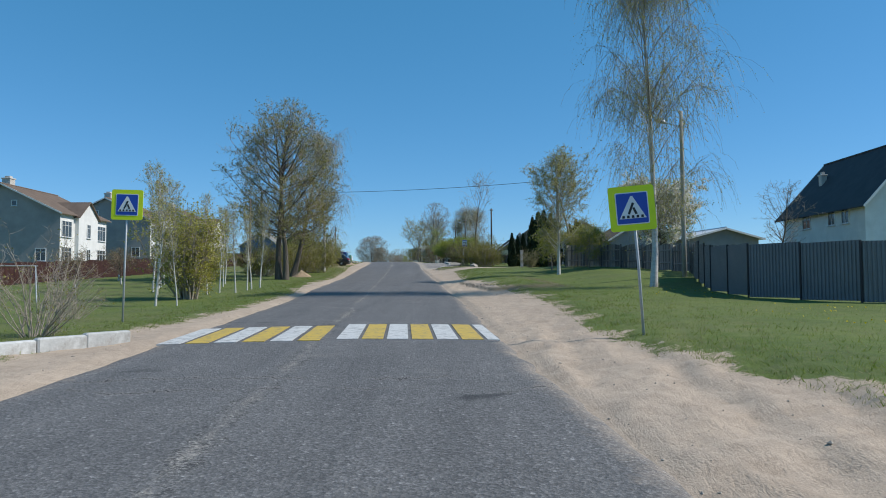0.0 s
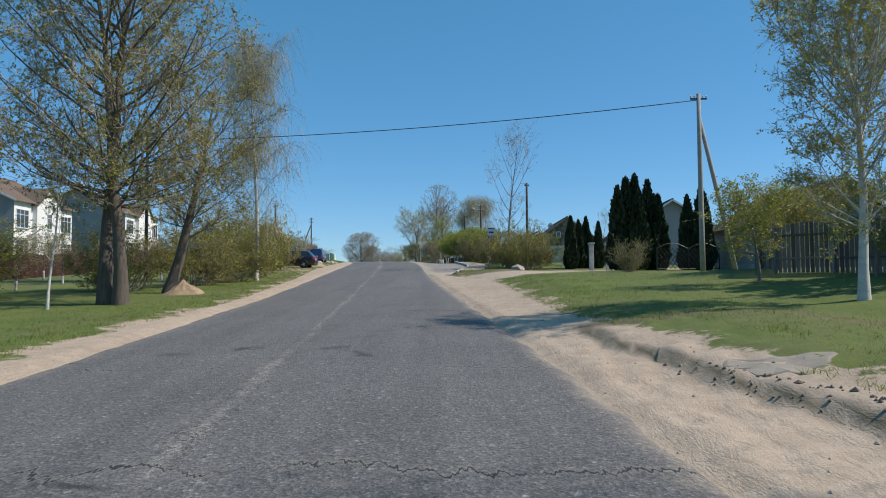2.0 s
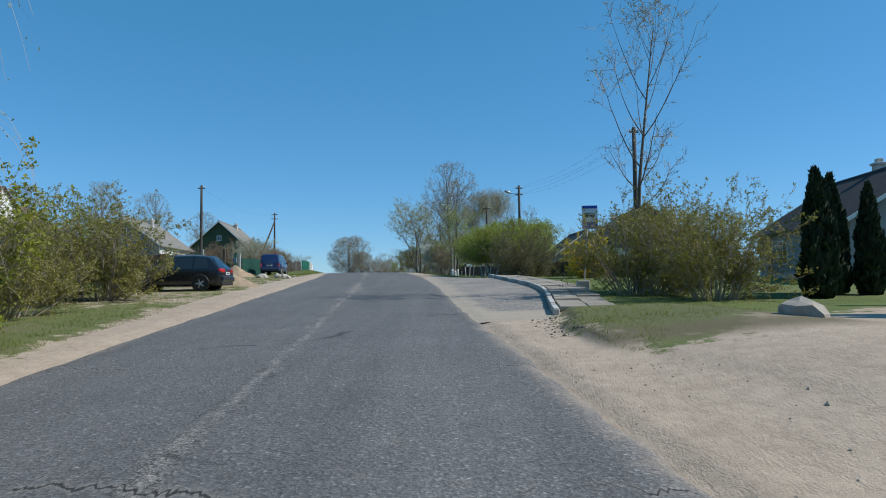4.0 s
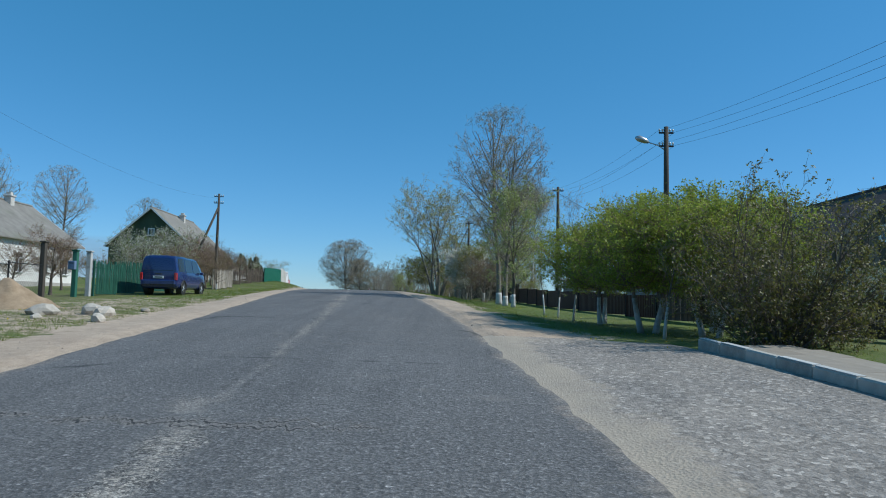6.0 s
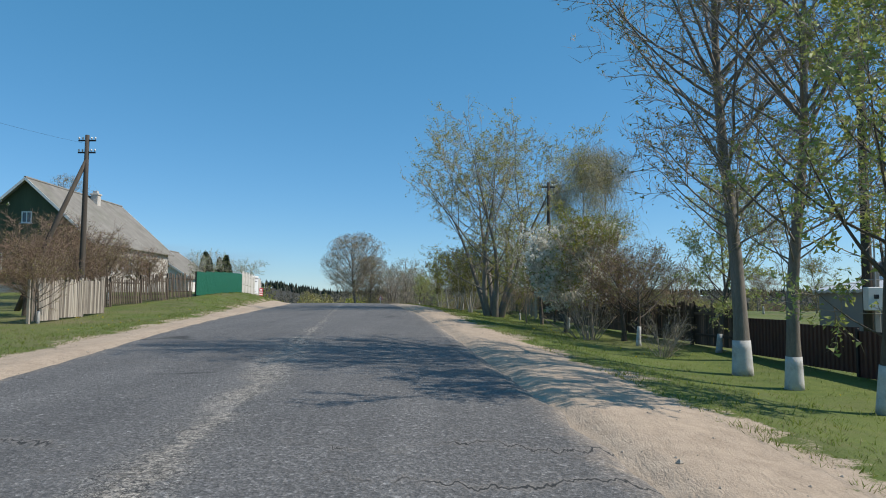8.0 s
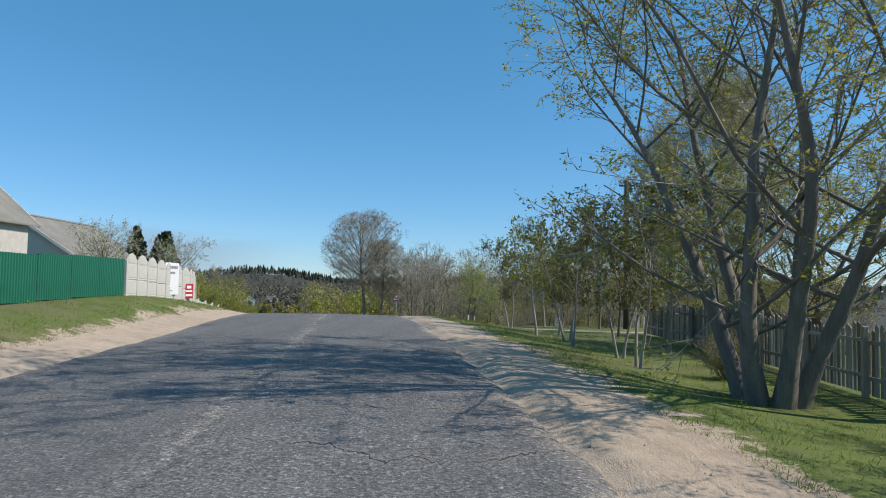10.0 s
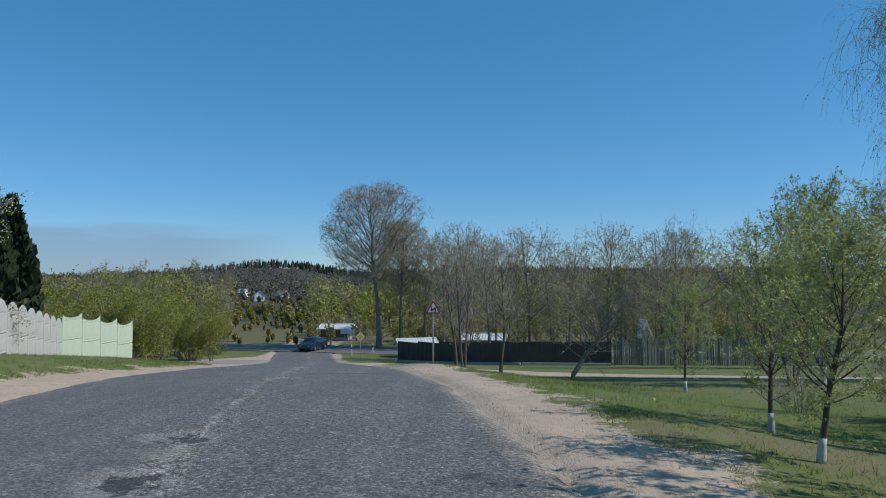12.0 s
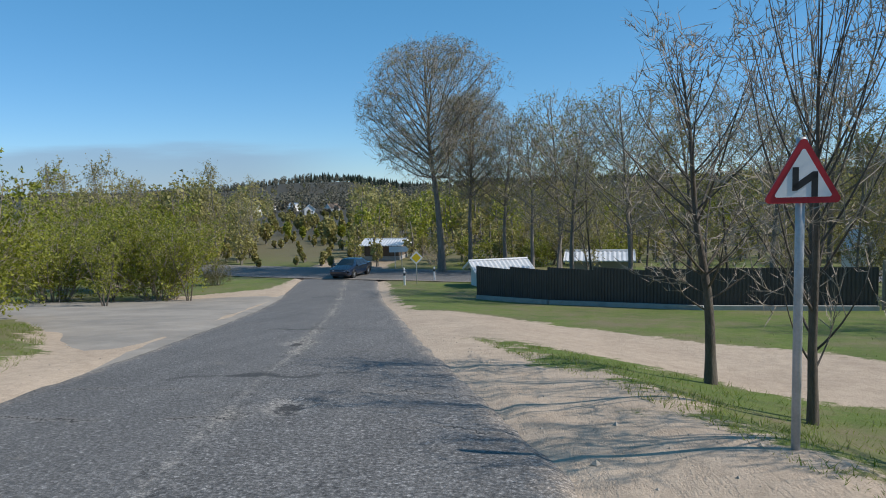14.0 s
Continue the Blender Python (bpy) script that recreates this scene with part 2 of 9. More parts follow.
        col = mix_node(nt, math_node(nt, "MULTIPLY", edge_lip, inside), col, (0.40, 0.37, 0.33))
        col = mix_node(nt, math_node(nt, "MULTIPLY", lip, inside), col, (0.035, 0.033, 0.031))
        gap = math_node(nt, "SUBTRACT", 1.0, math_node(nt, "DIVIDE", math_node(nt, "ABSOLUTE", math_node(nt, "SUBTRACT", dist, 0.13)), 0.03), clamp=True)
        gap = math_node(nt, "MULTIPLY", gap, ramp_node(nt, noise_node(nt, 2.6, 5, 0.8).outputs["Fac"], [(0.5, 0.0), (0.55, 0.95)]).outputs["Color"])
        col = mix_node(nt, gap, col, (0.03, 0.028, 0.026))
        hole = attr(nt, "hole")
        hn = math_node(nt, "ADD", hole, math_node(nt, "MULTIPLY", math_node(nt, "SUBTRACT", noise_node(nt, 3.5, 6, 0.8).outputs["Fac"], 0.5), 1.7))
        rim = ramp_node(nt, hn, [(0.42, 0.0), (0.62, 0.32), (0.8, 0.35), (0.86, 0.0)]).outputs["Color"]
        col = mix_node(nt, rim, col, (0.33, 0.30, 0.265))
        pit = ramp_node(nt, hn, [(0.82, 0.0), (0.88, 0.95)]).outputs["Color"]
        col = mix_node(nt, pit, col, (0.045, 0.042, 0.04))
        edge = attr(nt, "edge")
        e = math_node(nt, "ADD", edge, math_node(nt, "MULTIPLY", math_node(nt, "SUBTRACT", n2.outputs["Fac"], 0.5), 0.8))
        ef = ramp_node(nt, e, [(0.55, 0.0), (0.95, 1.0)]).outputs["Color"]
        col = mix_node(nt, math_node(nt, "MULTIPLY", ef, ramp_node(nt, noise_node(nt, 0.8, 5, 0.75).outputs["Fac"], [(0.4, 0.15), (0.62, 0.8)]).outputs["Color"]), col, (0.36, 0.29, 0.225))
        rag = ramp_node(nt, noise_node(nt, 22, 6, 0.9).outputs["Fac"], [(0.36, 0.22), (0.47, 0.78), (0.54, 1.2), (0.63, 3.0)]).outputs["Color"]
        col = mix_node(nt, math_node(nt, "MULTIPLY_ADD", attr(nt, "coarse"), 0.55, 0.45), col, rag, "MULTIPLY")
        blotch = ramp_node(nt, noise_node(nt, 0.55, 6, 0.75).outputs["Fac"], [(0.60, 0.0), (0.68, 1.0)]).outputs["Color"]
        col = mix_node(nt, math_node(nt, "MULTIPLY", blotch, 0.35), col, (0.25, 0.225, 0.195))
        wr = nt.nodes.new("ShaderNodeTexWave")
        wr.inputs["Scale"].default_value = 0.035
        wr.inputs["Distortion"].default_value = 9
        wr.inputs["Detail"].default_value = 5
        wr.inputs["Detail Scale"].default_value = 2.5
        wr.bands_direction = "Y"
        nt.links.new(tc.outputs["Object"], wr.inputs["Vector"])
        crack = ramp_node(nt, wr.outputs["Fac"], [(0.0, 1.0), (0.006, 0.0)]).outputs["Color"]
        cm = ramp_node(nt, noise_node(nt, 0.6, 3).outputs["Fac"], [(0.5, 0.0), (0.6, 0.8)]).outputs["Color"]
        col = mix_node(nt, math_node(nt, "MULTIPLY", crack, cm), col, (0.03, 0.03, 0.03))
        sep = nt.nodes.new("ShaderNodeSeparateXYZ")
        nt.links.new(tc.outputs["Object"], sep.inputs[0])
        for pitch, shift, seed in ((6.7, 0.0, 0.55), (9.3, 3.1, 0.8)):
            jag = noise_node(nt, seed, 6, 0.75, stretch=(1.0, 0.15, 1.0)).outputs["Fac"]
            yy = math_node(nt, "ADD", sep.outputs["Y"], math_node(nt, "MULTIPLY_ADD", jag, 2.2, shift))
            away = math_node(nt, "MULTIPLY", math_node(nt, "ABSOLUTE", math_node(nt, "SUBTRACT", math_node(nt, "FRACT", math_node(nt, "DIVIDE", yy, pitch)), 0.5)), pitch)
            part = ramp_node(nt, noise_node(nt, 0.45, 4, 0.7, stretch=(1.0, 0.6, 1.0)).outputs["Fac"], [(0.47, 0.0), (0.53, 1.0)]).outputs["Color"]
            pale = ramp_node(nt, away, [(0.035, 0.7), (0.12, 0.0)]).outputs["Color"]
            dark = ramp_node(nt, away, [(0.016, 1.0), (0.034, 0.0)]).outputs["Color"]
            col = mix_node(nt, math_node(nt, "MULTIPLY", pale, math_node(nt, "MULTIPLY", part, 0.6)), col, (0.27, 0.24, 0.21))
            col = mix_node(nt, math_node(nt, "MULTIPLY", dark, part), col, (0.03, 0.029, 0.028))
    else:
        gv = nt.nodes.new("ShaderNodeTexVoronoi")
        gv.inputs["Scale"].default_value = 20
        nt.links.new(tc.outputs["Object"], gv.inputs["Vector"])
        gravel = ramp_node(nt, gv.outputs["Color"], [(0.1, 0.3), (0.4, 0.85), (0.75, 1.35), (0.95, 3.0)]).outputs["Color"]
        col = mix_node(nt, 0.85, col, gravel, "MULTIPLY")
        col = mix_node(nt, ramp_node(nt, n1.outputs["Fac"], [(0.3, 0.4), (0.55, 0.72), (0.7, 0.9)]).outputs["Color"], col, mix_node(nt, 0.5, (0.33, 0.285, 0.24), gravel, "MULTIPLY"))
        drift = math_node(nt, "ADD", attr(nt, "dust"), math_node(nt, "MULTIPLY", math_node(nt, "SUBTRACT", noise_node(nt, 0.7, 6, 0.75).outputs["Fac"], 0.5), 1.5))
        blown = mix_node(nt, noise_node(nt, 3.0, 5, 0.7).outputs["Fac"], (0.36, 0.295, 0.225), (0.46, 0.385, 0.30))
        col = mix_node(nt, ramp_node(nt, drift, [(0.38, 0.0), (0.5, 0.55), (0.75, 0.95)]).outputs["Color"], col, blown)
    nt.links.new(col, b.inputs["Base Color"])
    bump_to(nt, b, math_node(nt, "ADD", v.outputs["Distance"], grain.outputs["Fac"]), 0.7, 0.012)
    return m


def worn_paint(name, paint):
    m, nt, b = base_material(name, 0.7)
    n, f = noise_node(nt, 5, 6, 0.75), noise_node(nt, 55, 3, 0.8)
    wear = ramp_node(nt, math_node(nt, "ADD", math_node(nt, "MULTIPLY", n.outputs["Fac"], 0.6), math_node(nt, "MULTIPLY", f.outputs["Fac"], 0.4)),
                     [(0.50, 0.0), (0.60, 1.0)]).outputs["Color"]
    tone = ramp_node(nt, f.outputs["Fac"], [(0.3, 0.75), (0.6, 1.0)]).outputs["Color"]
    col = mix_node(nt, math_node(nt, "MULTIPLY", wear, 0.8), mix_node(nt, 0.6, paint, tone, "MULTIPLY"), (0.15, 0.145, 0.14))
    nt.links.new(col, b.inputs["Base Color"])
    bump_to(nt, b, f.outputs["Fac"], 0.5, 0.006)
    return m


def glass_material(name, tint=(0.02, 0.025, 0.03)):
    m, nt, b = base_material(name, 0.06)
    b.inputs["Base Color"].default_value = rgb(tint)
    b.inputs["Specular IOR Level"].default_value = 0.8
    n = noise_node(nt, 3, 3)
    r = ramp_node(nt, n.outputs["Fac"], [(0.3, 0.03), (0.7, 0.14)])
    nt.links.new(r.outputs["Color"], b.inputs["Roughness"])
    return m


M_GROUND = ground_material()
M_ROAD = asphalt_material("road_asphalt", True)
M_LAYBY = asphalt_material("dusty_asphalt", False)
M_APRON = surface("dusty_apron", (0.22, 0.192, 0.162), (0.37, 0.33, 0.285), 0.8, 24, 0.93, bump=0.7, stain=(0.15, 0.14, 0.13), stain_amount=0.5)
M_WHITE_LINE = worn_paint("white_road_paint", (0.62, 0.61, 0.585))
M_YELLOW_LINE = worn_paint("yellow_road_paint", (0.60, 0.41, 0.07))
M_KERB = surface("kerb_concrete", (0.24, 0.22, 0.19), (0.47, 0.44, 0.385), 4, 50, 0.9, bump=0.6, stain=(0.10, 0.095, 0.085), object_random=0.35)
M_LIME = surface("limewash", (0.36, 0.36, 0.345), (0.58, 0.58, 0.56), 5, 45, 0.9, bump=0.6, stain=(0.22, 0.20, 0.17), stain_amount=0.8, object_random=0.25)
M_CONCRETE = surface("concrete", (0.30, 0.29, 0.27), (0.46, 0.44, 0.41), 2.5, 40, 0.9, bump=0.5, stain=(0.2, 0.19, 0.17))
M_SLAB = surface("pavement_concrete", (0.23, 0.195, 0.155), (0.37, 0.32, 0.26), 2.0, 40, 0.92, bump=0.6, stain=(0.20, 0.17, 0.12), stain_amount=0.6, object_random=0.3)
M_WHITEWALL = surface("white_plaster", (0.66, 0.65, 0.62), (0.80, 0.79, 0.76), 1.2, 30, 0.9, bump=0.25, stain=(0.5, 0.49, 0.46))
M_GREYWALL = surface("grey_plaster", (0.26, 0.255, 0.25), (0.36, 0.35, 0.34), 1.0, 30, 0.9, bump=0.3, stain=(0.2, 0.2, 0.2))
M_BLUEWALL = surface("blue_painted_boards", (0.10, 0.155, 0.25), (0.16, 0.235, 0.35), 1.5, 25, 0.75, bump=0.4, stretch=(1, 1, 0.15))
M_GREENWALL = surface("dark_green_boards", (0.035, 0.055, 0.03), (0.07, 0.095, 0.05), 1.5, 25, 0.8, bump=0.4, stretch=(1, 1, 0.15))
M_BRICKWALL = surface("pale_silicate_brick", (0.42, 0.39, 0.35), (0.60, 0.57, 0.52), 3, 25, 0.9, bump=0.5, stain=(0.35, 0.3, 0.25))
M_GABLEWOOD = surface("brown_grey_boards", (0.10, 0.08, 0.062), (0.30, 0.24, 0.185), 3.0, 30, 0.9, bump=0.7, stretch=(3, 3, 0.12), stain=(0.04, 0.032, 0.026), stain_amount=0.7, object_random=0.6)
M_OLDWOOD = surface("weathered_boards", (0.17, 0.145, 0.12), (0.42, 0.375, 0.315), 3.0, 30, 0.9, bump=0.7, stretch=(3, 3, 0.12), object_random=0.6)
M_WOODDARK = surface("dark_fence_wood", (0.06, 0.045, 0.034), (0.135, 0.104, 0.08), 3.0, 30, 0.9, bump=0.6, stretch=(3, 3, 0.12), object_random=0.5)
M_POLE = surface("tarred_pole_wood", (0.032, 0.026, 0.021), (0.105, 0.088, 0.07), 3.0, 30, 0.9, bump=0.6, stretch=(3, 3, 0.1))
M_CONPOLE = surface("grey_concrete_pole", (0.25, 0.24, 0.22), (0.38, 0.37, 0.34), 3.0, 40, 0.9, bump=0.4)
M_SLATE = surface("grey_fibre_cement_roof", (0.15, 0.14, 0.125), (0.28, 0.265, 0.24), 1.2, 30, 0.92, bump=0.5, stain=(0.16, 0.17, 0.12), stain_amount=0.5)
M_DARKROOF = surface("dark_roof_sheet", (0.028, 0.027, 0.03), (0.055, 0.053, 0.055), 1.2, 30, 0.8, bump=0.2)
M_BROWNROOF = surface("brown_roof", (0.11, 0.075, 0.055), (0.19, 0.14, 0.105), 1.2, 30, 0.8, bump=0.4)
M_CREAMWALL = surface("cream_plaster", (0.52, 0.43, 0.30), (0.70, 0.60, 0.44), 1.2, 30, 0.9, bump=0.4, stain=(0.36, 0.29, 0.20), stain_amount=0.5)
M_RUSTROOF = surface("rusty_dark_roof", (0.055, 0.045, 0.042), (0.12, 0.095, 0.085), 1.5, 30, 0.85, bump=0.4)
M_METALROOF = surface("pale_metal_roof", (0.55, 0.56, 0.58), (0.72, 0.73, 0.75), 1.0, 30, 0.45, 0.2, bump=0.2)
M_GREYSHEET = surface("grey_profiled_sheet", (0.12, 0.125, 0.135), (0.19, 0.195, 0.205), 0.8, 30, 0.45, 0.1, bump=0.1)
M_BROWNSHEET = surface("brown_profiled_sheet", (0.055, 0.023, 0.019), (0.09, 0.036, 0.029), 0.8, 30, 0.45, 0.0, bump=0.1)
M_DARKSHEET = surface("dark_profiled_sheet", (0.045, 0.038, 0.036), (0.085, 0.074, 0.068), 0.8, 30, 0.5, 0.0, bump=0.1)
M_GREENSHEET = surface("green_profiled_sheet", (0.008, 0.12, 0.07), (0.015, 0.17, 0.10), 0.8, 30, 0.45, 0.0, bump=0.1)
M_GREENPAINT = surface("green_painted_wood", (0.014, 0.075, 0.05), (0.03, 0.135, 0.09), 2, 30, 0.7, bump=0.4, object_random=0.3)
M_FENCECONC = surface("cast_concrete_panel", (0.40, 0.385, 0.35), (0.58, 0.56, 0.52), 1.5, 30, 0.92, bump=0.5, stain=(0.3, 0.29, 0.25))
M_FENCEPALE = surface("pale_green_painted_concrete", (0.42, 0.48, 0.36), (0.55, 0.60, 0.47), 1.5, 30, 0.85, bump=0.4, stain=(0.5, 0.52, 0.42))
M_GALV = surface("galvanised_steel", (0.38, 0.39, 0.40), (0.55, 0.56, 0.57), 6, 50, 0.42, 0.75, bump=0.1)
M_BLACK = surface("black_metal", (0.012, 0.012, 0.013), (0.03, 0.03, 0.032), 6, 50, 0.5, 0.3, bump=0.1)
M_WIRE = surface("dark_cable", (0.02, 0.02, 0.022), (0.04, 0.04, 0.045), 6, 50, 0.6, bump=0.0)
M_PORCELAIN = surface("white_porcelain", (0.6, 0.6, 0.58), (0.78, 0.78, 0.76), 9, 50, 0.25, bump=0.0)
M_SIGNLIME = surface("fluorescent_yellow_green", (0.60, 0.72, 0.005), (0.68, 0.80, 0.01), 3, 40, 0.5, bump=0.05)
M_SIGNBLUE = surface("sign_blue", (0.008, 0.055, 0.36), (0.012, 0.075, 0.43), 3, 40, 0.45, bump=0.05)
M_SIGNWHITE = surface("sign_white", (0.66, 0.67, 0.68), (0.76, 0.77, 0.78), 3, 40, 0.45, bump=0.05)
M_SIGNRED = surface("sign_red", (0.36, 0.012, 0.02), (0.44, 0.02, 0.03), 3, 40, 0.45, bump=0.05)
M_SIGNBLACK = surface("sign_black", (0.012, 0.012, 0.013), (0.02, 0.02, 0.022), 3, 40, 0.5, bump=0.05)
M_SIGNYELLOW = surface("sign_yellow", (0.62, 0.42, 0.01), (0.7, 0.5, 0.02), 3, 40, 0.45, bump=0.05)
M_POSTGREY = surface("painted_steel_post", (0.34, 0.35, 0.36), (0.52, 0.53, 0.54), 5, 40, 0.55, 0.3, bump=0.15, stain=(0.22, 0.2, 0.18))
M_CARBLACK = surface("black_car_paint", (0.006, 0.007, 0.011), (0.011, 0.012, 0.018), 2, 20, 0.3, 0.0, bump=0.0, coat=0.5)
M_CARBLUE = surface("dark_blue_car_paint", (0.007, 0.016, 0.085), (0.010, 0.022, 0.12), 2, 20, 0.3, 0.0, bump=0.0, coat=0.8)
M_CARNAVY = surface("navy_car_paint", (0.008, 0.016, 0.036), (0.012, 0.022, 0.05), 2, 20, 0.25, 0.0, bump=0.0, coat=0.8)
M_GLASS = glass_material("dark_glass")
M_WINDOW = glass_material("window_glass", (0.05, 0.06, 0.07))
M_TYRE = surface("tyre_rubber", (0.012, 0.012, 0.012), (0.03, 0.029, 0.028), 8, 60, 0.85, bump=0.3)
M_ALLOY = surface("alloy_rim", (0.42, 0.43, 0.44), (0.6, 0.61, 0.62), 6, 40, 0.35, 0.8, bump=0.0)
M_PLASTIC = surface("dark_plastic", (0.015, 0.015, 0.016), (0.03, 0.03, 0.03), 8, 60, 0.6, bump=0.15)
M_LAMPRED = surface("red_lamp_lens", (0.42, 0.01, 0.012), (0.55, 0.03, 0.03), 14, 60, 0.15, bump=0.0, coat=0.6)
M_LAMPWHITE = surface("clear_lamp_lens", (0.5, 0.51, 0.52), (0.7, 0.71, 0.72), 10, 60, 0.15, bump=0.0)
M_FRAMEW = surface("white_window_frame", (0.62, 0.62, 0.6), (0.76, 0.76, 0.74), 5, 40, 0.6, bump=0.1)
M_BARK = surface("grey_brown_bark", (0.06, 0.048, 0.038), (0.19, 0.16, 0.13), 5, 40, 0.95, bump=0.9, depth=0.03, stretch=(2, 2, 0.35))
M_BARKPALE = surface("pale_grey_bark", (0.12, 0.105, 0.088), (0.27, 0.24, 0.205), 5, 40, 0.95, bump=0.7, depth=0.02, stretch=(2, 2, 0.35))
M_DARKTWIG = surface("dark_twigs", (0.07, 0.055, 0.045), (0.17, 0.14, 0.115), 3, 30, 0.9, bump=0.0)
M_TWIG = surface("thin_twigs", (0.23, 0.19, 0.15), (0.42, 0.36, 0.29), 3, 30, 0.9, bump=0.0)
M_TWIGRED = surface("reddish_twigs", (0.16, 0.10, 0.07), (0.30, 0.205, 0.15), 3, 30, 0.9, bump=0.0)
M_BIRCHGREY = surface("pale_smooth_bark", (0.20, 0.185, 0.16), (0.42, 0.40, 0.36), 4, 40, 0.9, bump=0.4, depth=0.01, stretch=(2, 2, 0.5))
M_BIRCH = surface("white_birch_bark", (0.38, 0.37, 0.34), (0.66, 0.65, 0.62), 2.0, 30, 0.85, bump=0.5, stain=(0.035, 0.03, 0.027), stain_amount=0.95, stretch=(1, 1, 3.0))
L_SPRING = leaf_material("young_green_leaves", [(0.13, 0.18, 0.018), (0.21, 0.27, 0.028), (0.30, 0.345, 0.06)])
L_OLIVE = leaf_material("olive_spring_buds", [(0.16, 0.145, 0.028), (0.26, 0.24, 0.045), (0.36, 0.33, 0.08)])
L_OLIVEGREEN = leaf_material("olive_green_leaves", [(0.16, 0.18, 0.018), (0.265, 0.285, 0.03), (0.38, 0.375, 0.055)])
L_WOODS = leaf_material("brownish_woodland_buds", [(0.19, 0.16, 0.06), (0.31, 0.275, 0.09), (0.44, 0.40, 0.13)])
L_FARWOODS = leaf_material("far_bare_woods", [(0.10, 0.095, 0.075), (0.15, 0.14, 0.105), (0.20, 0.185, 0.13)], 0.9, 0.1)
L_YELLOWGREEN = leaf_material("yellow_green_leaves", [(0.25, 0.24, 0.04), (0.38, 0.36, 0.06), (0.50, 0.46, 0.10)])
L_BRIGHT = leaf_material("bright_willow_leaves", [(0.20, 0.25, 0.03), (0.32, 0.38, 0.05), (0.46, 0.50, 0.09)], 0.55, 0.5)
L_FRESH = leaf_material("fresh_green_leaves", [(0.12, 0.18, 0.022), (0.20, 0.28, 0.04), (0.29, 0.37, 0.075)])
L_FRESHPALE = leaf_material("pale_fresh_leaves", [(0.24, 0.29, 0.07), (0.36, 0.41, 0.12), (0.50, 0.53, 0.22)])
L_DULL = leaf_material("dull_green_leaves", [(0.10, 0.10, 0.026), (0.165, 0.16, 0.042), (0.25, 0.235, 0.075)])
L_BLOSSOM = leaf_material("white_blossom", [(0.60, 0.58, 0.50), (0.74, 0.72, 0.65), (0.84, 0.82, 0.77)], 0.7, 0.5)
L_PALEBLOSSOM = leaf_material("dim_pinkish_blossom", [(0.22, 0.165, 0.12), (0.36, 0.29, 0.22), (0.48, 0.41, 0.33)], 0.7)
L_YELLOW = leaf_material("yellow_forsythia_flowers", [(0.6, 0.42, 0.006), (0.76, 0.57, 0.01), (0.85, 0.7, 0.03)], 0.6)
L_THUJA = leaf_material("dark_thuja_sprays", [(0.010, 0.022, 0.008), (0.02, 0.038, 0.012), (0.03, 0.048, 0.015)], 0.7, 0.05)
L_GRASS = leaf_material("grass_blades", [(0.10, 0.155, 0.013), (0.16, 0.22, 0.02), (0.25, 0.29, 0.05)], 0.6)
L_DRYGRASS = leaf_material("dry_grass_blades", [(0.20, 0.17, 0.08), (0.30, 0.26, 0.13), (0.36, 0.32, 0.18)], 0.7)
L_DANDELION = leaf_material("dandelion_flowers", [(0.6, 0.45, 0.005), (0.75, 0.58, 0.01)], 0.6)
L_CONIFER = leaf_material("far_conifers", [(0.008, 0.016, 0.010), (0.016, 0.026, 0.014), (0.028, 0.04, 0.02)], 0.9, 0.1)
M_SANDHEAP = surface("heaped_sand", (0.27, 0.185, 0.11), (0.52, 0.39, 0.26), 3.5, 30, 0.95, bump=1.0, depth=0.05)
M_STONE = surface("field_stone", (0.34, 0.30, 0.25), (0.55, 0.50, 0.43), 6, 40, 0.9, bump=0.6, object_random=0.4)
M_RUBBLE = surface("broken_red_rubble", (0.22, 0.12, 0.085), (0.42, 0.28, 0.21), 6, 40, 0.9, bump=0.6, object_random=0.5)
M_CLOD = surface("dark_broken_asphalt", (0.07, 0.06, 0.05), (0.18, 0.155, 0.13), 5, 40, 0.95, bump=0.6)
M_GREYBOARD = surface("grey_weathered_boards", (0.10, 0.095, 0.095), (0.235, 0.225, 0.22), 3.0, 30, 0.9, bump=0.6, stretch=(3, 3, 0.12), object_random=0.5)


# ---- the lie of the land ----
LINE = [(-60, 4.59, -2.3), (-20, 2.43, -1.1), (0, 1.35, -0.51), (12, 0.68, -0.13), (24, -0.04, 0.25), (36, -0.76, 0.69), (48, -1.47, 1.19),
        (60, -2.19, 1.74), (72, -2.89, 2.32), (84, -3.54, 2.95), (96, -4.22, 3.64), (108, -5.06, 4.31), (120, -6.1, 4.87), (132, -7.32, 5.36),
        (144, -8.7, 5.75), (156, -10.23, 6.02), (168, -11.93, 6.2), (174, -12.83, 6.26), (180, -13.81, 6.22), (186, -14.89, 6.03),
        (196, -16.93, 4.99), (208, -19.65, 3.57), (220, -22.49, 2.17), (233, -25.92, 0.67), (245, -29.08, -0.03), (260, -31.97, -0.33)]


def smooth_curve(knots):
    """A smooth function through (position, value) knots."""
    k = np.array(knots, float)
    fine = np.arange(k[0, 0], k[-1, 0] + 0.5, 0.5)
    v = np.interp(fine, k[:, 0], k[:, 1])
    pad = 12
    w = np.hanning(2 * pad + 1)
    ext = np.concatenate([v[0] + (v[0] - v[1:pad + 1])[::-1], v, v[-1] + (v[-1] - v[-pad - 1:-1])[::-1]])
    sm = np.convolve(ext, w / w.sum(), "valid")
    return lambda y: np.interp(y, fine, sm)


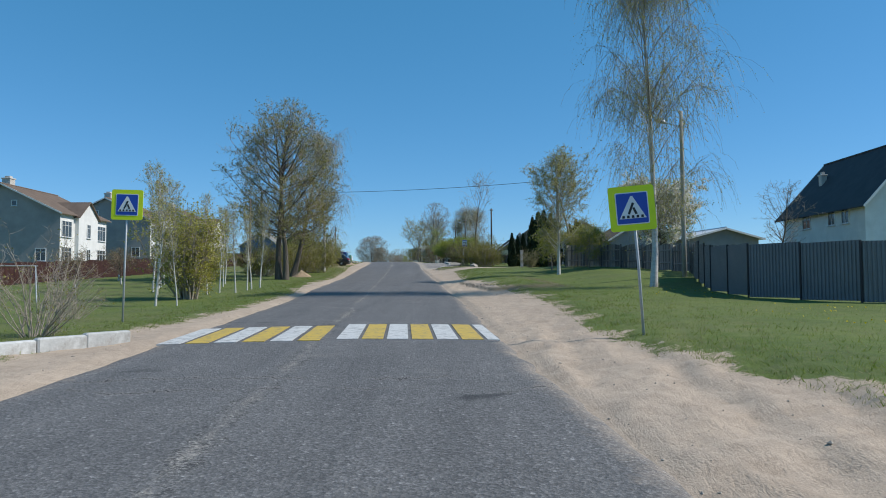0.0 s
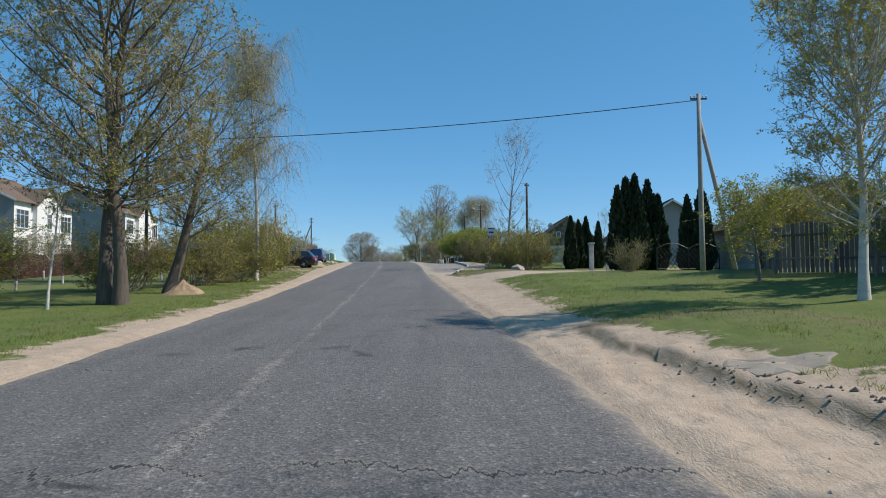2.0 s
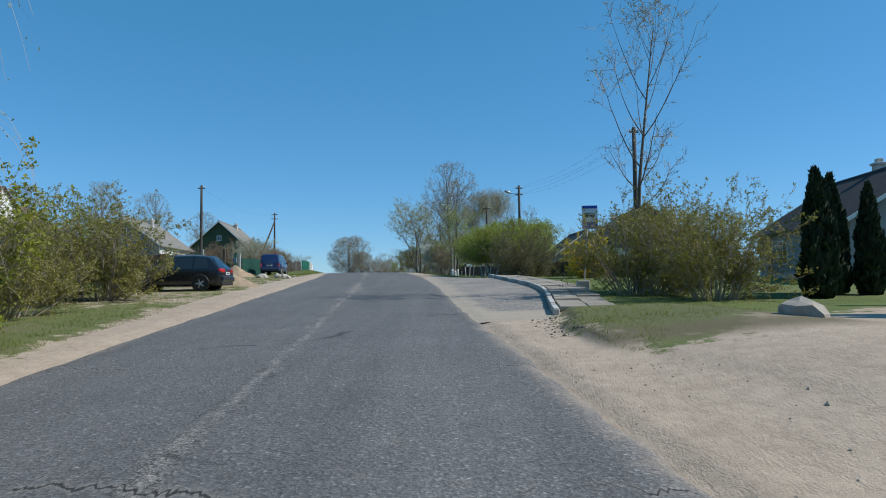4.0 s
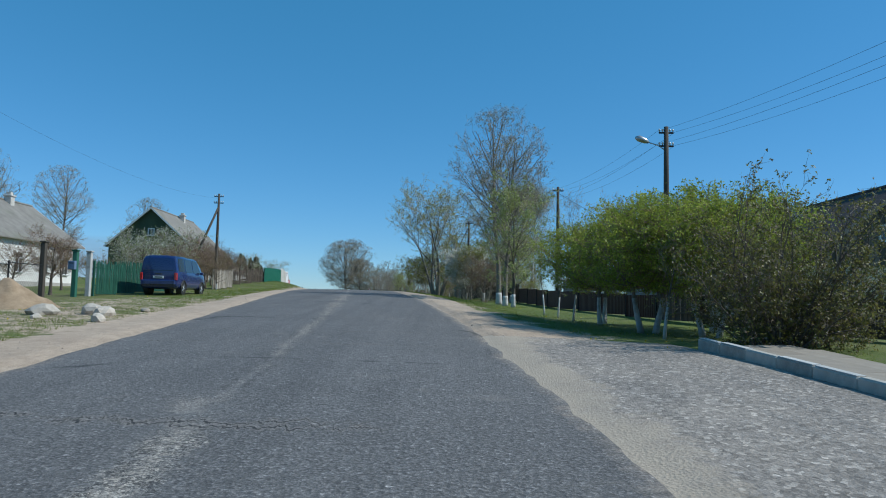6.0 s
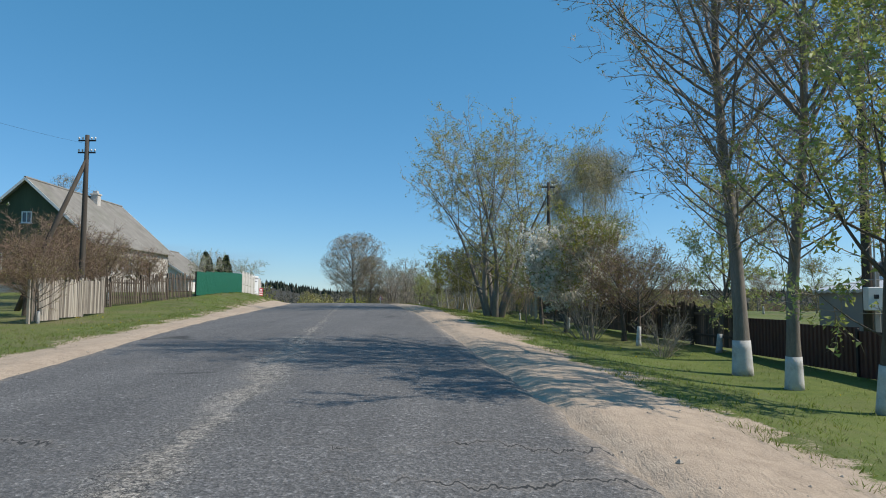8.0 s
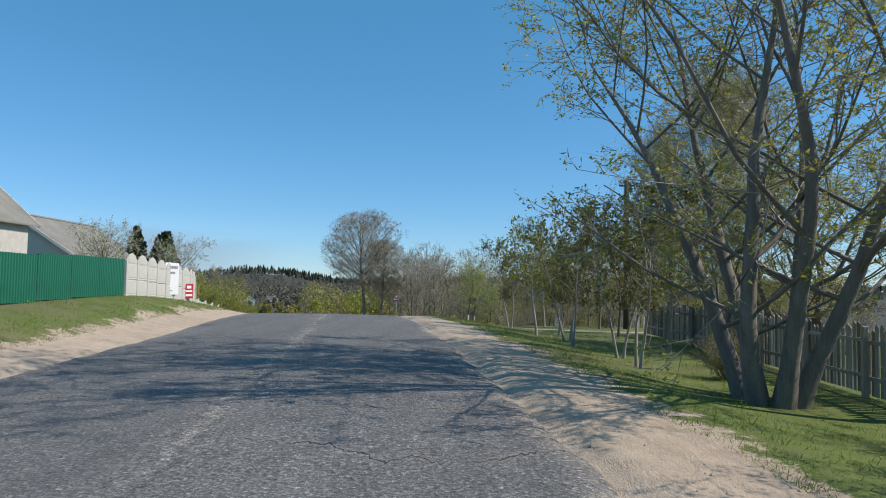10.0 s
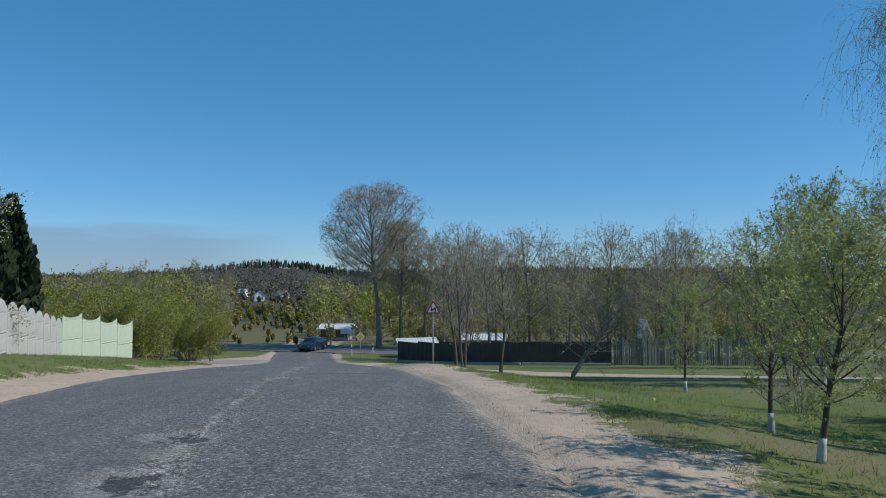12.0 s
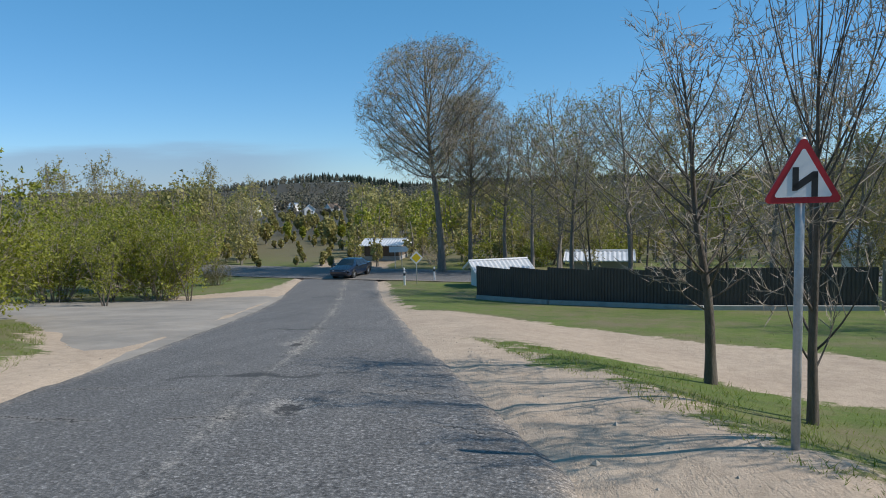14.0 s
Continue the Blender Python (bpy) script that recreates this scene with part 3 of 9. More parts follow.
line_x = smooth_curve([(a, b) for a, b, c in LINE])
line_z0 = smooth_curve([(a, c) for a, b, c in LINE])
BANK_R = [(-60, .2), (0, .2), (14, .25), (34, .2), (48, .35), (62, .5), (75, .4), (82, .12), (108, .05), (116, -.3), (135, -.5), (160, -.5), (175, -.55),
          (188, -.4), (196, -.38), (202, -.45), (208, -.5), (216, -.25), (234, -.1), (260, 0)]
BANK_L = [(-60, 0), (12, -.05), (22, -.25), (40, -.15), (57, -.1), (95, 0), (115, 0), (130, -.1), (150, -.15), (158, .2), (163, .55), (176, .75), (184, .5),
          (200, .3), (208, .1), (216, 0), (260, 0)]
bank_r, bank_l = smooth_curve(BANK_R), smooth_curve(BANK_L)


def step(a, b, v):
    t = np.clip((v - a) / (b - a), 0, 1)
    return t * t * (3 - 2 * t)


def line_z(y):
    far = np.maximum(np.asarray(y, float) - 258, 0)
    z = line_z0(y) - 7.5 * step(0, 420, far)
    return z


def land(x, y):
    """Height of the ground."""
    x, y = np.asarray(x, float), np.asarray(y, float)
    u = x - line_x(y)
    z = line_z(y) + step(2.3, 7.5, u) * bank_r(y) + step(5.7, 9.6, -u) * bank_l(y)
    z = z + 0.17 * np.exp(-((u - 3.3) / 0.85) ** 2) * step(195, 200, y) * step(210, 205, y)
    z = z + 0.5 * step(8.5, 15, u) * step(30, 40, y) * step(68, 58, y)
    z = z + 13 * step(700, 1500, y + 0.25 * np.abs(u)) + 22 * np.exp(-((u + 345) / 100) ** 2) * step(850, 1350, y) + 5 * np.exp(-((u + 120) / 120) ** 2) * step(850, 1450, y) + 4 * np.sin(u * 0.011 + 1.0) * step(850, 1450, y) + 9 * np.exp(-((u - 350) / 300) ** 2) * step(700, 1400, y)
    return z


def gz(x, y):
    return float(land(x, y))


def at(u, y):
    """The place u metres to the right of the drive line at y."""
    x = float(line_x(y)) + u
    return Vector((x, y, gz(x, y)))


EDGE_L = smooth_curve([(-60, -5.1), (8, -5.0), (20, -5.1), (30, -5.0), (42, -5.4), (60, -5.2), (85, -5.6), (115, -5.4), (137, -5.9), (146, -6.1), (168, -5.5), (178, -5.7), (190, -5.5), (206, -5.15), (220, -5.2), (236, -5.5), (260, -5.5)])
EDGE_R = smooth_curve([(-60, 2.1), (15, 2.05), (30, 2.35), (50, 2.4), (80, 2.1), (100, 2.25), (118, 2.3), (140, 2.05), (168, 1.9), (185, 1.6), (199, 1.55), (214, 0.9), (226, 0.6), (238, 0.6), (260, 0.6)])
SAND_L = smooth_curve([(-60, -6.6), (10, -7.2), (24, -6.15), (35, -5.8), (45, -7.0), (57, -6.1), (80, -7.0), (90, -7.7), (110, -7.5), (117, -7.3), (128, -7.2), (138, -7.6), (150, -7.2), (170, -7.1), (176, -7.3), (201, -6.5), (208, -6.6), (212, -9), (217, -12), (226, -17), (234, -13), (240, -6.5), (260, -6)])
SAND_R = smooth_curve([(-60, 5.5), (8, 5.3), (11, 4.7), (15, 4.1), (20, 5.0), (30, 5.8), (37, 5.2), (45, 4.6), (55, 4.5), (62, 5.0), (70, 5.0), (76, 3.9), (80, 3.6), (84, 4.6), (90, 5.6), (95, 6.2), (110, 6.1), (113, 5.2), (116, 4.5), (123, 4.0), (135, 4.4), (148, 3.6), (164, 4.0), (172, 3.7), (180, 3.4), (186, 2.9), (194, 3.5), (203, 3.5), (213, 2.4), (228, 1.4), (245, 1.2), (260, 1.2)])


KERB_U = smooth_curve([(76, 3.2), (80.5, 3.7), (82.4, 4.05), (84.7, 4.45), (89, 5.3), (93, 6.0), (98, 6.2), (104, 6.15), (110, 6.3), (114, 6.5)])


def along(px, py, pts):
    """Distance of points from a broken line."""
    best = np.full(np.shape(px), 1e9)
    for (ax, ay), (bx, by) in zip(pts[:-1], pts[1:]):
        dx, dy = bx - ax, by - ay
        t = np.clip(((px - ax) * dx + (py - ay) * dy) / (dx * dx + dy * dy), 0, 1)
        best = np.minimum(best, np.hypot(px - ax - t * dx, py - ay - t * dy))
    return best


TRACK = [(0.5, 221), (4.5, 214.5), (8.5, 209.5), (14, 206.5), (25, 203.5), (70, 200)]
FOOTPATH = [(6.5, 181.2), (8.4, 179.9), (12, 178.9), (22, 178.0)]
ENTRY = [(1, 69), (6, 72), (13, 79), (22, 85)]


def mesh_object(name, verts, faces, mats, mat_index=None, parent=None, smooth=False):
    me = bpy.data.meshes.new(name)
    me.from_pydata([tuple(v) for v in verts] if not isinstance(verts, np.ndarray) else verts.tolist(), [], faces if not isinstance(faces, np.ndarray) else faces.tolist())
    for m in mats if isinstance(mats, (list, tuple)) else [mats]:
        me.materials.append(m)
    if mat_index is not None:
        me.polygons.foreach_set("material_index", np.asarray(mat_index, dtype=np.int32))
    if smooth:
        me.polygons.foreach_set("use_smooth", np.ones(len(me.polygons), dtype=bool))
    me.update()
    ob = new(name, me)
    if parent is not None:
        ob.parent = parent
    return ob


def grid_faces(nr, nc):
    i = np.arange(nr - 1)[:, None] * nc + np.arange(nc - 1)[None, :]
    return np.stack([i, i + 1, i + nc + 1, i + nc], -1).reshape(-1, 4)


def set_attr(ob, name, values):
    a = ob.data.attributes.new(name, "FLOAT", "POINT")
    a.data.foreach_set("value", np.asarray(values, dtype=np.float32).ravel())


def rough_noise(x, y, scale, seed=0):
    """Cheap smooth noise from summed waves."""
    r = np.random.RandomState(seed)
    v = 0
    for _ in range(7):
        a, k, p = r.uniform(0, 6.28), r.uniform(0.5, 1.7) / scale, r.uniform(0, 6.28)
        v = v + np.sin((x * np.cos(a) + y * np.sin(a)) * k * 6.28 + p)
    return v / 7


GROUND = {}


def top(u, y):
    """Height of the ground's own surface at u, y."""
    us, ys, Z = GROUND["u"], GROUND["y"], GROUND["z"]
    i = int(np.clip(np.searchsorted(us, u) - 1, 0, len(us) - 2))
    j = int(np.clip(np.searchsorted(ys, y) - 1, 0, len(ys) - 2))
    a, b = (u - us[i]) / (us[i + 1] - us[i]), (y - ys[j]) / (ys[j + 1] - ys[j])
    return float(Z[j, i] * (1 - a) * (1 - b) + Z[j, i + 1] * a * (1 - b) + Z[j + 1, i] * (1 - a) * b + Z[j + 1, i + 1] * a * b)


def tops(u, y):
    """The same for whole arrays."""
    us, ys, Z = GROUND["u"], GROUND["y"], GROUND["z"]
    i = np.clip(np.searchsorted(us, u) - 1, 0, len(us) - 2)
    j = np.clip(np.searchsorted(ys, y) - 1, 0, len(ys) - 2)
    a, b = (u - us[i]) / (us[i + 1] - us[i]), (y - ys[j]) / (ys[j + 1] - ys[j])
    return Z[j, i] * (1 - a) * (1 - b) + Z[j, i + 1] * a * (1 - b) + Z[j + 1, i] * (1 - a) * b + Z[j + 1, i + 1] * a * b


def build_ground():
    ys = np.concatenate([np.arange(-60, -4, 4), np.arange(-4, 212, 0.25), np.arange(212, 240, 0.5), np.arange(240, 300, 2), np.arange(300, 700, 15), np.arange(700, 2601, 60)])
    us = np.concatenate([-np.geomspace(1500, 26, 22), np.arange(-24, -12, 1.0), np.arange(-12, -5, 0.3), np.arange(-5, 1.6, 0.8), np.arange(1.6, 6.4, 0.14), np.arange(6.4, 10, 0.36), np.arange(10, 26, 1.0), np.geomspace(27, 1500, 22)])
    U, Y = np.meshgrid(us, ys)
    X = line_x(Y) + U
    Z = land(X, Y)
    near = step(250, 200, Y)
    sl, sr, el, er = SAND_L(Y), SAND_R(Y), EDGE_L(Y), EDGE_R(Y)
    on_road = step(0.35, 0.0, np.maximum(el - U, U - er))
    wob = 0.5 * rough_noise(X, Y, 3.0, 1) + 0.3 * rough_noise(X, Y, 0.9, 2)
    sand = np.clip(0.5 + np.minimum(U - sl, sr - U) * 0.9 + wob * 1.3, 0, 1) * step(275, 262, Y)
    turf = np.clip(0.5 + np.minimum(U - sl, sr - U) * 0.9 + 0.5 * rough_noise(X, Y, 4.0, 1), 0, 1) * step(275, 262, Y)
    d = along(U, Y, TRACK)
    sand = np.maximum(sand, np.clip(0.5 + (2.9 - d) * 0.8 + wob, 0, 1))
    sand = np.maximum(sand, np.clip(0.5 + (3.6 - 0.08 * U - along(U, Y, ENTRY)) * 0.6 + wob, 0, 1))
    sand = np.maximum(sand, np.clip(0.5 + (0.42 - along(U, Y, FOOTPATH)) * 2.2 + 0.5 * wob, 0, 1))
    verge = step(-15, -10, U) * step(-6, -8, U) * step(84, 90, Y) * step(134, 124, Y)
    sand = np.maximum(sand, verge * (0.52 + 0.5 * wob))
    close = step(50, 46, Y)
    bumps = 0.022 * rough_noise(X, Y, 2.6, 3) + close * (0.02 * rough_noise(X, Y, 1.1, 33) + 0.016 * rough_noise(X, Y, 0.6, 4))
    ruts = step(1.8, 2.6, U) * step(6.5, 4.5, U) * step(24, 12, Y) * 0.028 * np.sin((U * 0.9 - 0.12 * (Y - 5)) * 6.0 + rough_noise(X, Y, 2.0, 8) * 2.5)
    lane = step(1.9, 2.5, U) * step(6.2, 5.0, U)
    clods = np.abs(rough_noise(X * 1.5, Y * 0.7, 0.8, 31)) + 0.6 * np.abs(rough_noise(X, Y, 0.45, 32))
    ruts = ruts + lane * close * (0.03 + 0.07 * step(22, 12, Y) + 0.05 * step(36, 40, Y) * step(50, 44, Y)) * (0.22 - clods)
    ledge = step(0.0, 0.28, U - (sr - 1.05) + 0.35 * wob) * (0.15 * step(34.5, 37, Y) * step(48, 45.5, Y)) + 0.13 * step(0.0, 0.28, U - 0.15 * wob - np.where(Y < 80, 3.5, KERB_U(Y) + 0.2)) * step(75.5, 77.5, Y) * step(84, 82.5, Y)
    ledge = ledge * step(9, 7, U)
    bay = step(er - 0.3, er + 0.15, U) * step(KERB_U(Y) + 0.15, KERB_U(Y), U) * step(82.0, 82.8, Y) * step(111.8, 111.0, Y)
    Z = Z + ledge - 0.06 * bay
    Z = Z + (bumps + ruts - 0.02) * near * (1 - on_road) - 0.10 * on_road
    Z = Z + 0.05 * step(0.8, 0.1, turf) * near * (1 - on_road)
    GROUND.update(u=us, y=ys, z=Z)
    soil = np.zeros_like(U)
    soil = np.maximum(soil, 0.8 * np.clip(0.5 - np.hypot(U - 24, Y - 33) * 0.5 + wob, 0, 1))
    soil = np.maximum(soil, step(252, 275, Y) * 0.85)
    soil = np.maximum(soil, np.clip(ledge * (0.15 - ledge) * 170, 0, 0.9))
    v = np.stack([X, Y, Z], -1).reshape(-1, 3)
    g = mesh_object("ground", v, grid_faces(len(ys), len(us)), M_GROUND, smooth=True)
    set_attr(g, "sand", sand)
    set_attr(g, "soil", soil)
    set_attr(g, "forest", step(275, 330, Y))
    set_attr(g, "dry", np.clip(0.25 + 0.75 * step(150, 185, Y) + 0.5 * step(-4, -9, U) * step(60, 85, Y) - 0.25 * step(50, 30, Y) * step(6, 9, U), 0, 1))
    tagged(g, "spring grass and bare sandy verges over the whole land", "ground", kind="structure")


# worn spots: offset, place along, half width, half length
HOLES = [(-1.86, 164.85, 0.55, 0.9), (-1.9, 94.9, 0.7, 1.2), (-2.1, 103.6, 0.45, 1.2), (-1.85, 100.4, 0.4, 0.9), (-2.0, 80.5, 0.3, 1.2), (-2.05, 90.2, 0.4, 1.0), (-1.7, 122.0, 0.5, 1.2), (-1.9, 128.5, 0.55, 1.0), (-2.3, 140.0, 0.5, 1.0), (-1.8, 152.0, 0.6, 1.1), (-2.1, 176.0, 0.5, 0.9), (-1.6, 188.5, 0.8, 0.8), (-2.9, 192.0, 0.6, 0.7), (-1.4, 194.5, 0.5, 0.6), (-1.2, 204.0, 0.5, 0.9), (-2.0, 211.0, 0.5, 1.0), (-4.3, 190.0, 0.5, 0.5), (-1.95, 179.6, 0.85, 0.75), (-2.0, 181.4, 0.8, 0.65), (-2.1, 136.5, 0.5, 2.0), (-1.9, 132.5, 0.45, 1.6), (-1.7, 197.5, 1.1, 0.9), (1.3, 197.2, 0.45, 0.5), (-0.6, 199.0, 0.5, 0.4)]


def build_road():
    ys = np.concatenate([np.arange(-60, 74, 0.4), np.arange(74, 215, 0.2), np.arange(215, 258, 0.4)])
    fr = np.linspace(0, 1, 43)
    F, Y = np.meshgrid(fr, ys)
    L = EDGE_L(Y) + 0.10 * rough_noise(Y, 0 * Y, 2.2, 11) + 0.05 * rough_noise(Y, 0 * Y, 0.7, 12)
    R = EDGE_R(Y) + 0.10 * rough_noise(Y, 0 * Y, 2.4, 13) + 0.05 * rough_noise(Y, 0 * Y, 0.8, 14)
    U = L + (R - L) * F
    X = line_x(Y) + U
    Z = line_z(Y) + 0.035 * (1 - (2 * F - 1) ** 2) - 0.025 + 0.006 * rough_noise(X, Y, 1.6, 15)
    Z = np.where((F == 0) | (F == 1), Z - 0.06, Z)
    hole = np.zeros_like(Z)
    for hu, hy, ru, ry in HOLES:
        hole = np.maximum(hole, (1.3 if hy > 178 else 0.9) * (1 - np.hypot((U - hu) / ru, (Y - hy) / ry)))
    hole = np.clip(hole, 0, 1)
    Z = Z - 0.05 * step(0.45, 0.8, hole)
    ob = mesh_object("road", np.stack([X, Y, Z], -1).reshape(-1, 3), grid_faces(len(ys), len(fr)), M_ROAD, smooth=True)
    set_attr(ob, "off", U)
    set_attr(ob, "hole", hole)
    set_attr(ob, "coarse", (0.35 * step(80, 105, Y) + 0.65 * step(140, 162, Y)) * (0.35 + 0.65 * step(-2.2, -1.5, U)))
    set_attr(ob, "worn", np.maximum(step(88, 94, Y) * step(106, 100, Y) * 0.5, np.maximum(step(118, 126, Y) * step(146, 141, Y), 0.4 * step(146, 150, Y))))
    set_attr(ob, "edge", np.clip(1 - np.minimum(F, 1 - F) * (R - L) / 0.9, 0, 1))
    tagged(ob, "old grey asphalt road with a crumbled pale centre seam", "road", kind="structure")


def road_z(u, y):
    L, R = EDGE_L(y), EDGE_R(y)
    f = (u - L) / (R - L)
    return line_z(y) + 0.035 * (1 - (2 * f - 1) ** 2) - 0.025


def strip(name, centre, widths, lift, mat, label, category, n=2):
    """A paved strip along a broken line of (x, y) points."""
    pts = np.array(centre, float)
    seg = np.concatenate([[0], np.cumsum(np.hypot(*np.diff(pts, axis=0).T))])
    s = np.arange(0, seg[-1], 1.0)
    cx, cy = np.interp(s, seg, pts[:, 0]), np.interp(s, seg, pts[:, 1])
    k = 9
    w = np.hanning(k)
    w /= w.sum()
    cx, cy = (np.convolve(np.pad(a, k // 2, "edge"), w, "valid") for a in (cx, cy))
    tx, ty = np.gradient(cx), np.gradient(cy)
    ln = np.hypot(tx, ty)
    nx, ny = -ty / ln, tx / ln
    f = np.linspace(-1, 1, 9)
    wd = np.interp(s, np.linspace(0, s[-1], len(widths)), widths)
    X = cx[:, None] + nx[:, None] * f * wd[:, None]
    Y = cy[:, None] + ny[:, None] * f * wd[:, None]
    Z = land(X, Y) + lift
    ob = mesh_object(name, np.stack([X, Y, Z], -1).reshape(-1, 3), grid_faces(len(s), 9), mat, smooth=True)
    set_attr(ob, "off", np.full(X.shape, 9.0))
    set_attr(ob, "edge", np.clip(np.abs(f) * 1.2 - 0.3, 0, 1)[None, :] + 0 * X)
    return tagged(ob, label, category, kind="structure")


build_ground()
build_road()
strip("cross_road", [(-150, 285), (-90, 270), (-55, 259), (-36, 252.5), (-22, 249), (0, 247), (40, 246), (90, 250)], [3.6, 3.6, 4.2, 3.8, 3.4], 0.05, M_ROAD,
      "asphalt road crossing at the foot of the hill", "road")


def build_layby():
    ys = np.arange(81.6, 112.4, 0.2)
    fr = np.concatenate([[0, 0.02, 0.045, 0.08], np.linspace(0.13, 1, 16)])
    F, Y = np.meshgrid(fr, ys)
    L = EDGE_R(Y) + 0.10 * rough_noise(Y, 0 * Y, 2.4, 13) + 0.05 * rough_noise(Y, 0 * Y, 0.8, 14) - 0.17
    R = KERB_U(Y) - 0.02
    R = np.maximum(R, L + 0.02)
    U = L + (R - L) * F
    X = line_x(Y) + U
    Z = land(X, Y) + 0.015 + 0.008 * rough_noise(X, Y, 0.8, 22)
    Z = Z - 0.043 * step(0.5, 0.0, U - L) - 0.05 * step(0.6, 0.0, np.minimum(Y - 81.6, 112.2 - Y))
    ob = mesh_object("bus_bay", np.stack([X, Y, Z], -1).reshape(-1, 3), grid_faces(len(ys), len(fr)), M_LAYBY, smooth=True)
    set_attr(ob, "dust", np.clip(1.0 - (U - L) / 1.15, 0, 1) * 0.85 + 0.75 * step(85.5, 82.0, Y) + 0.35 * step(109, 112, Y) + 0.12)
    tagged(ob, "worn gravelly asphalt of a bus bay", "pavement", kind="structure")


build_layby()


def build_plaza():
    """Paved apron beside the road, a fan of quads between a near and a far edge."""
    v, f = [], []
    us = np.concatenate([np.arange(-40, -6.0, 0.7), np.arange(-6.0, -4.65, 0.2)])
    for u in us:
        near = np.interp(u, [-40, -19, -13, -9.5, -6.6, -5.3], [222, 218.5, 216, 213, 208.5, 206])
        fary = np.interp(u, [-40, -19, -12, -6, -5], [230, 231.5, 233.5, 237, 238])
        for k in np.linspace(0, 1, 11):
            y = near + (fary - near) * k
            x = float(line_x(y)) + u
            v.append((x, y, gz(x, y) + 0.025 - 0.06 * float(step(0.12, 0.0, min(k, 1 - k))) - 0.06 * float(step(-6.4, -5.3, u))))
    ob = mesh_object("side_apron", np.array(v), grid_faces(len(us), 11)[:, ::-1], M_APRON, smooth=True)
    tagged(ob, "dusty worn asphalt apron beside the road", "pavement", kind="structure")


build_plaza()


# ---- mesh helpers ----
class Geo:
    """Collects vertices and faces of one part."""

    def __init__(self):
        self.v, self.f, self.m = [], [], []

    def add(self, verts, faces, mi=0):
        n = len(self.v)
        self.v += [tuple(p) for p in verts]
        self.f += [tuple(i + n for i in q) for q in faces]
        self.m += [mi] * len(faces)
        return self

    def box(self, c, s, rot=0.0, bevel=0.0, mi=0, tilt=None):
        """A box round c of size s, turned rot degrees about z, with chamfered edges."""
        x, y, z = s[0] / 2, s[1] / 2, s[2] / 2
        b = min(bevel, x * 0.9, y * 0.9, z * 0.9)
        if b <= 0:
            p = [(i * x, j * y, k * z) for k in (-1, 1) for j in (-1, 1) for i in (-1, 1)]
            q = [(0, 2, 3, 1), (4, 5, 7, 6), (0, 1, 5, 4), (2, 6, 7, 3), (0, 4, 6, 2), (1, 3, 7, 5)]
        else:
            ring = lambda a, d, h: [(-a, -d + b, h), (-a + b, -d, h), (a - b, -d, h), (a, -d + b, h), (a, d - b, h), (a - b, d, h), (-a + b, d, h), (-a, d - b, h)]
            inner = lambda h: [(px * (x - b) / x, py * (y - b) / y, h) for px, py, _ in ring(x, y, 0)]
            p = inner(-z) + ring(x, y, -z + b) + ring(x, y, z - b) + inner(z)
            q = [tuple(range(7, -1, -1)), tuple(range(24, 32))]
            for r in range(3):
                for i in range(8):
                    j = (i + 1) % 8
                    q.append((r * 8 + i, r * 8 + j, r * 8 + 8 + j, r * 8 + 8 + i))
        m = Matrix.Translation(c) @ Matrix.Rotation(radians(rot), 4, "Z")
        if tilt is not None:
            m = m @ tilt
        return self.add([m @ Vector(a) for a in p], q, mi)

    def tube(self, pts, radii, sides=8, mi=0, caps=True):
        pts = [Vector(p) for p in pts]
        rings = []
        for i, p in enumerate(pts):
            d = (pts[min(i + 1, len(pts) - 1)] - pts[max(i - 1, 0)]).normalized()
            a = d.cross(Vector((0, 0, 1)) if abs(d.z) < 0.95 else Vector((1, 0, 0))).normalized()
            b = d.cross(a)
            r = radii[i] if hasattr(radii, "__len__") else radii
            rings += [p + (a * math.cos(6.28318 * k / sides) + b * math.sin(6.28318 * k / sides)) * r for k in range(sides)]
        q = [(i * sides + k, i * sides + (k + 1) % sides, (i + 1) * sides + (k + 1) % sides, (i + 1) * sides + k) for i in range(len(pts) - 1) for k in range(sides)]
        if caps:
            q += [tuple(range(sides - 1, -1, -1)), tuple(range((len(pts) - 1) * sides, len(pts) * sides))]
        return self.add(rings, q, mi)

    def plate(self, outline, thick, m=None, mi=0):
        """A flat plate: outline of (x, z) points in the local xz plane, front at -y."""
        n = len(outline)
        m = m or Matrix()
        p = [m @ Vector((x, 0, z)) for x, z in outline] + [m @ Vector((x, thick, z)) for x, z in outline]
        q = [tuple(range(n)), tuple(range(2 * n - 1, n - 1, -1))] + [(i, i + n, (i + 1) % n + n, (i + 1) % n) for i in range(n)]
        return self.add(p, q, mi)

    def done(self, name, mats, parent=None, smooth=False, label=""):
        ob = mesh_object(name, self.v, self.f, mats, self.m, parent, smooth)
        if label:
            tagged(ob, label)
        return ob


def holder(name, loc, rot=0.0, label="", category="", group=""):
    """An Empty at a thing's base."""
    e = new(name)
    e.empty_display_size = 0.3
    e.matrix_basis = Matrix.Translation(loc) @ Matrix.Rotation(radians(rot), 4, "Z")
    return tagged(e, label, category, group)


def rounded(w, h, r, n=4):
    pts = []
    for cx, cz, a0 in ((w / 2 - r, h / 2 - r, 0), (-w / 2 + r, h / 2 - r, 90), (-w / 2 + r, -h / 2 + r, 180), (w / 2 - r, -h / 2 + r, 270)):
        for k in range(n + 1):
            a = radians(a0 + 90 * k / n)
            pts.append((cx + r * math.cos(a), cz + r * math.sin(a)))
    return pts


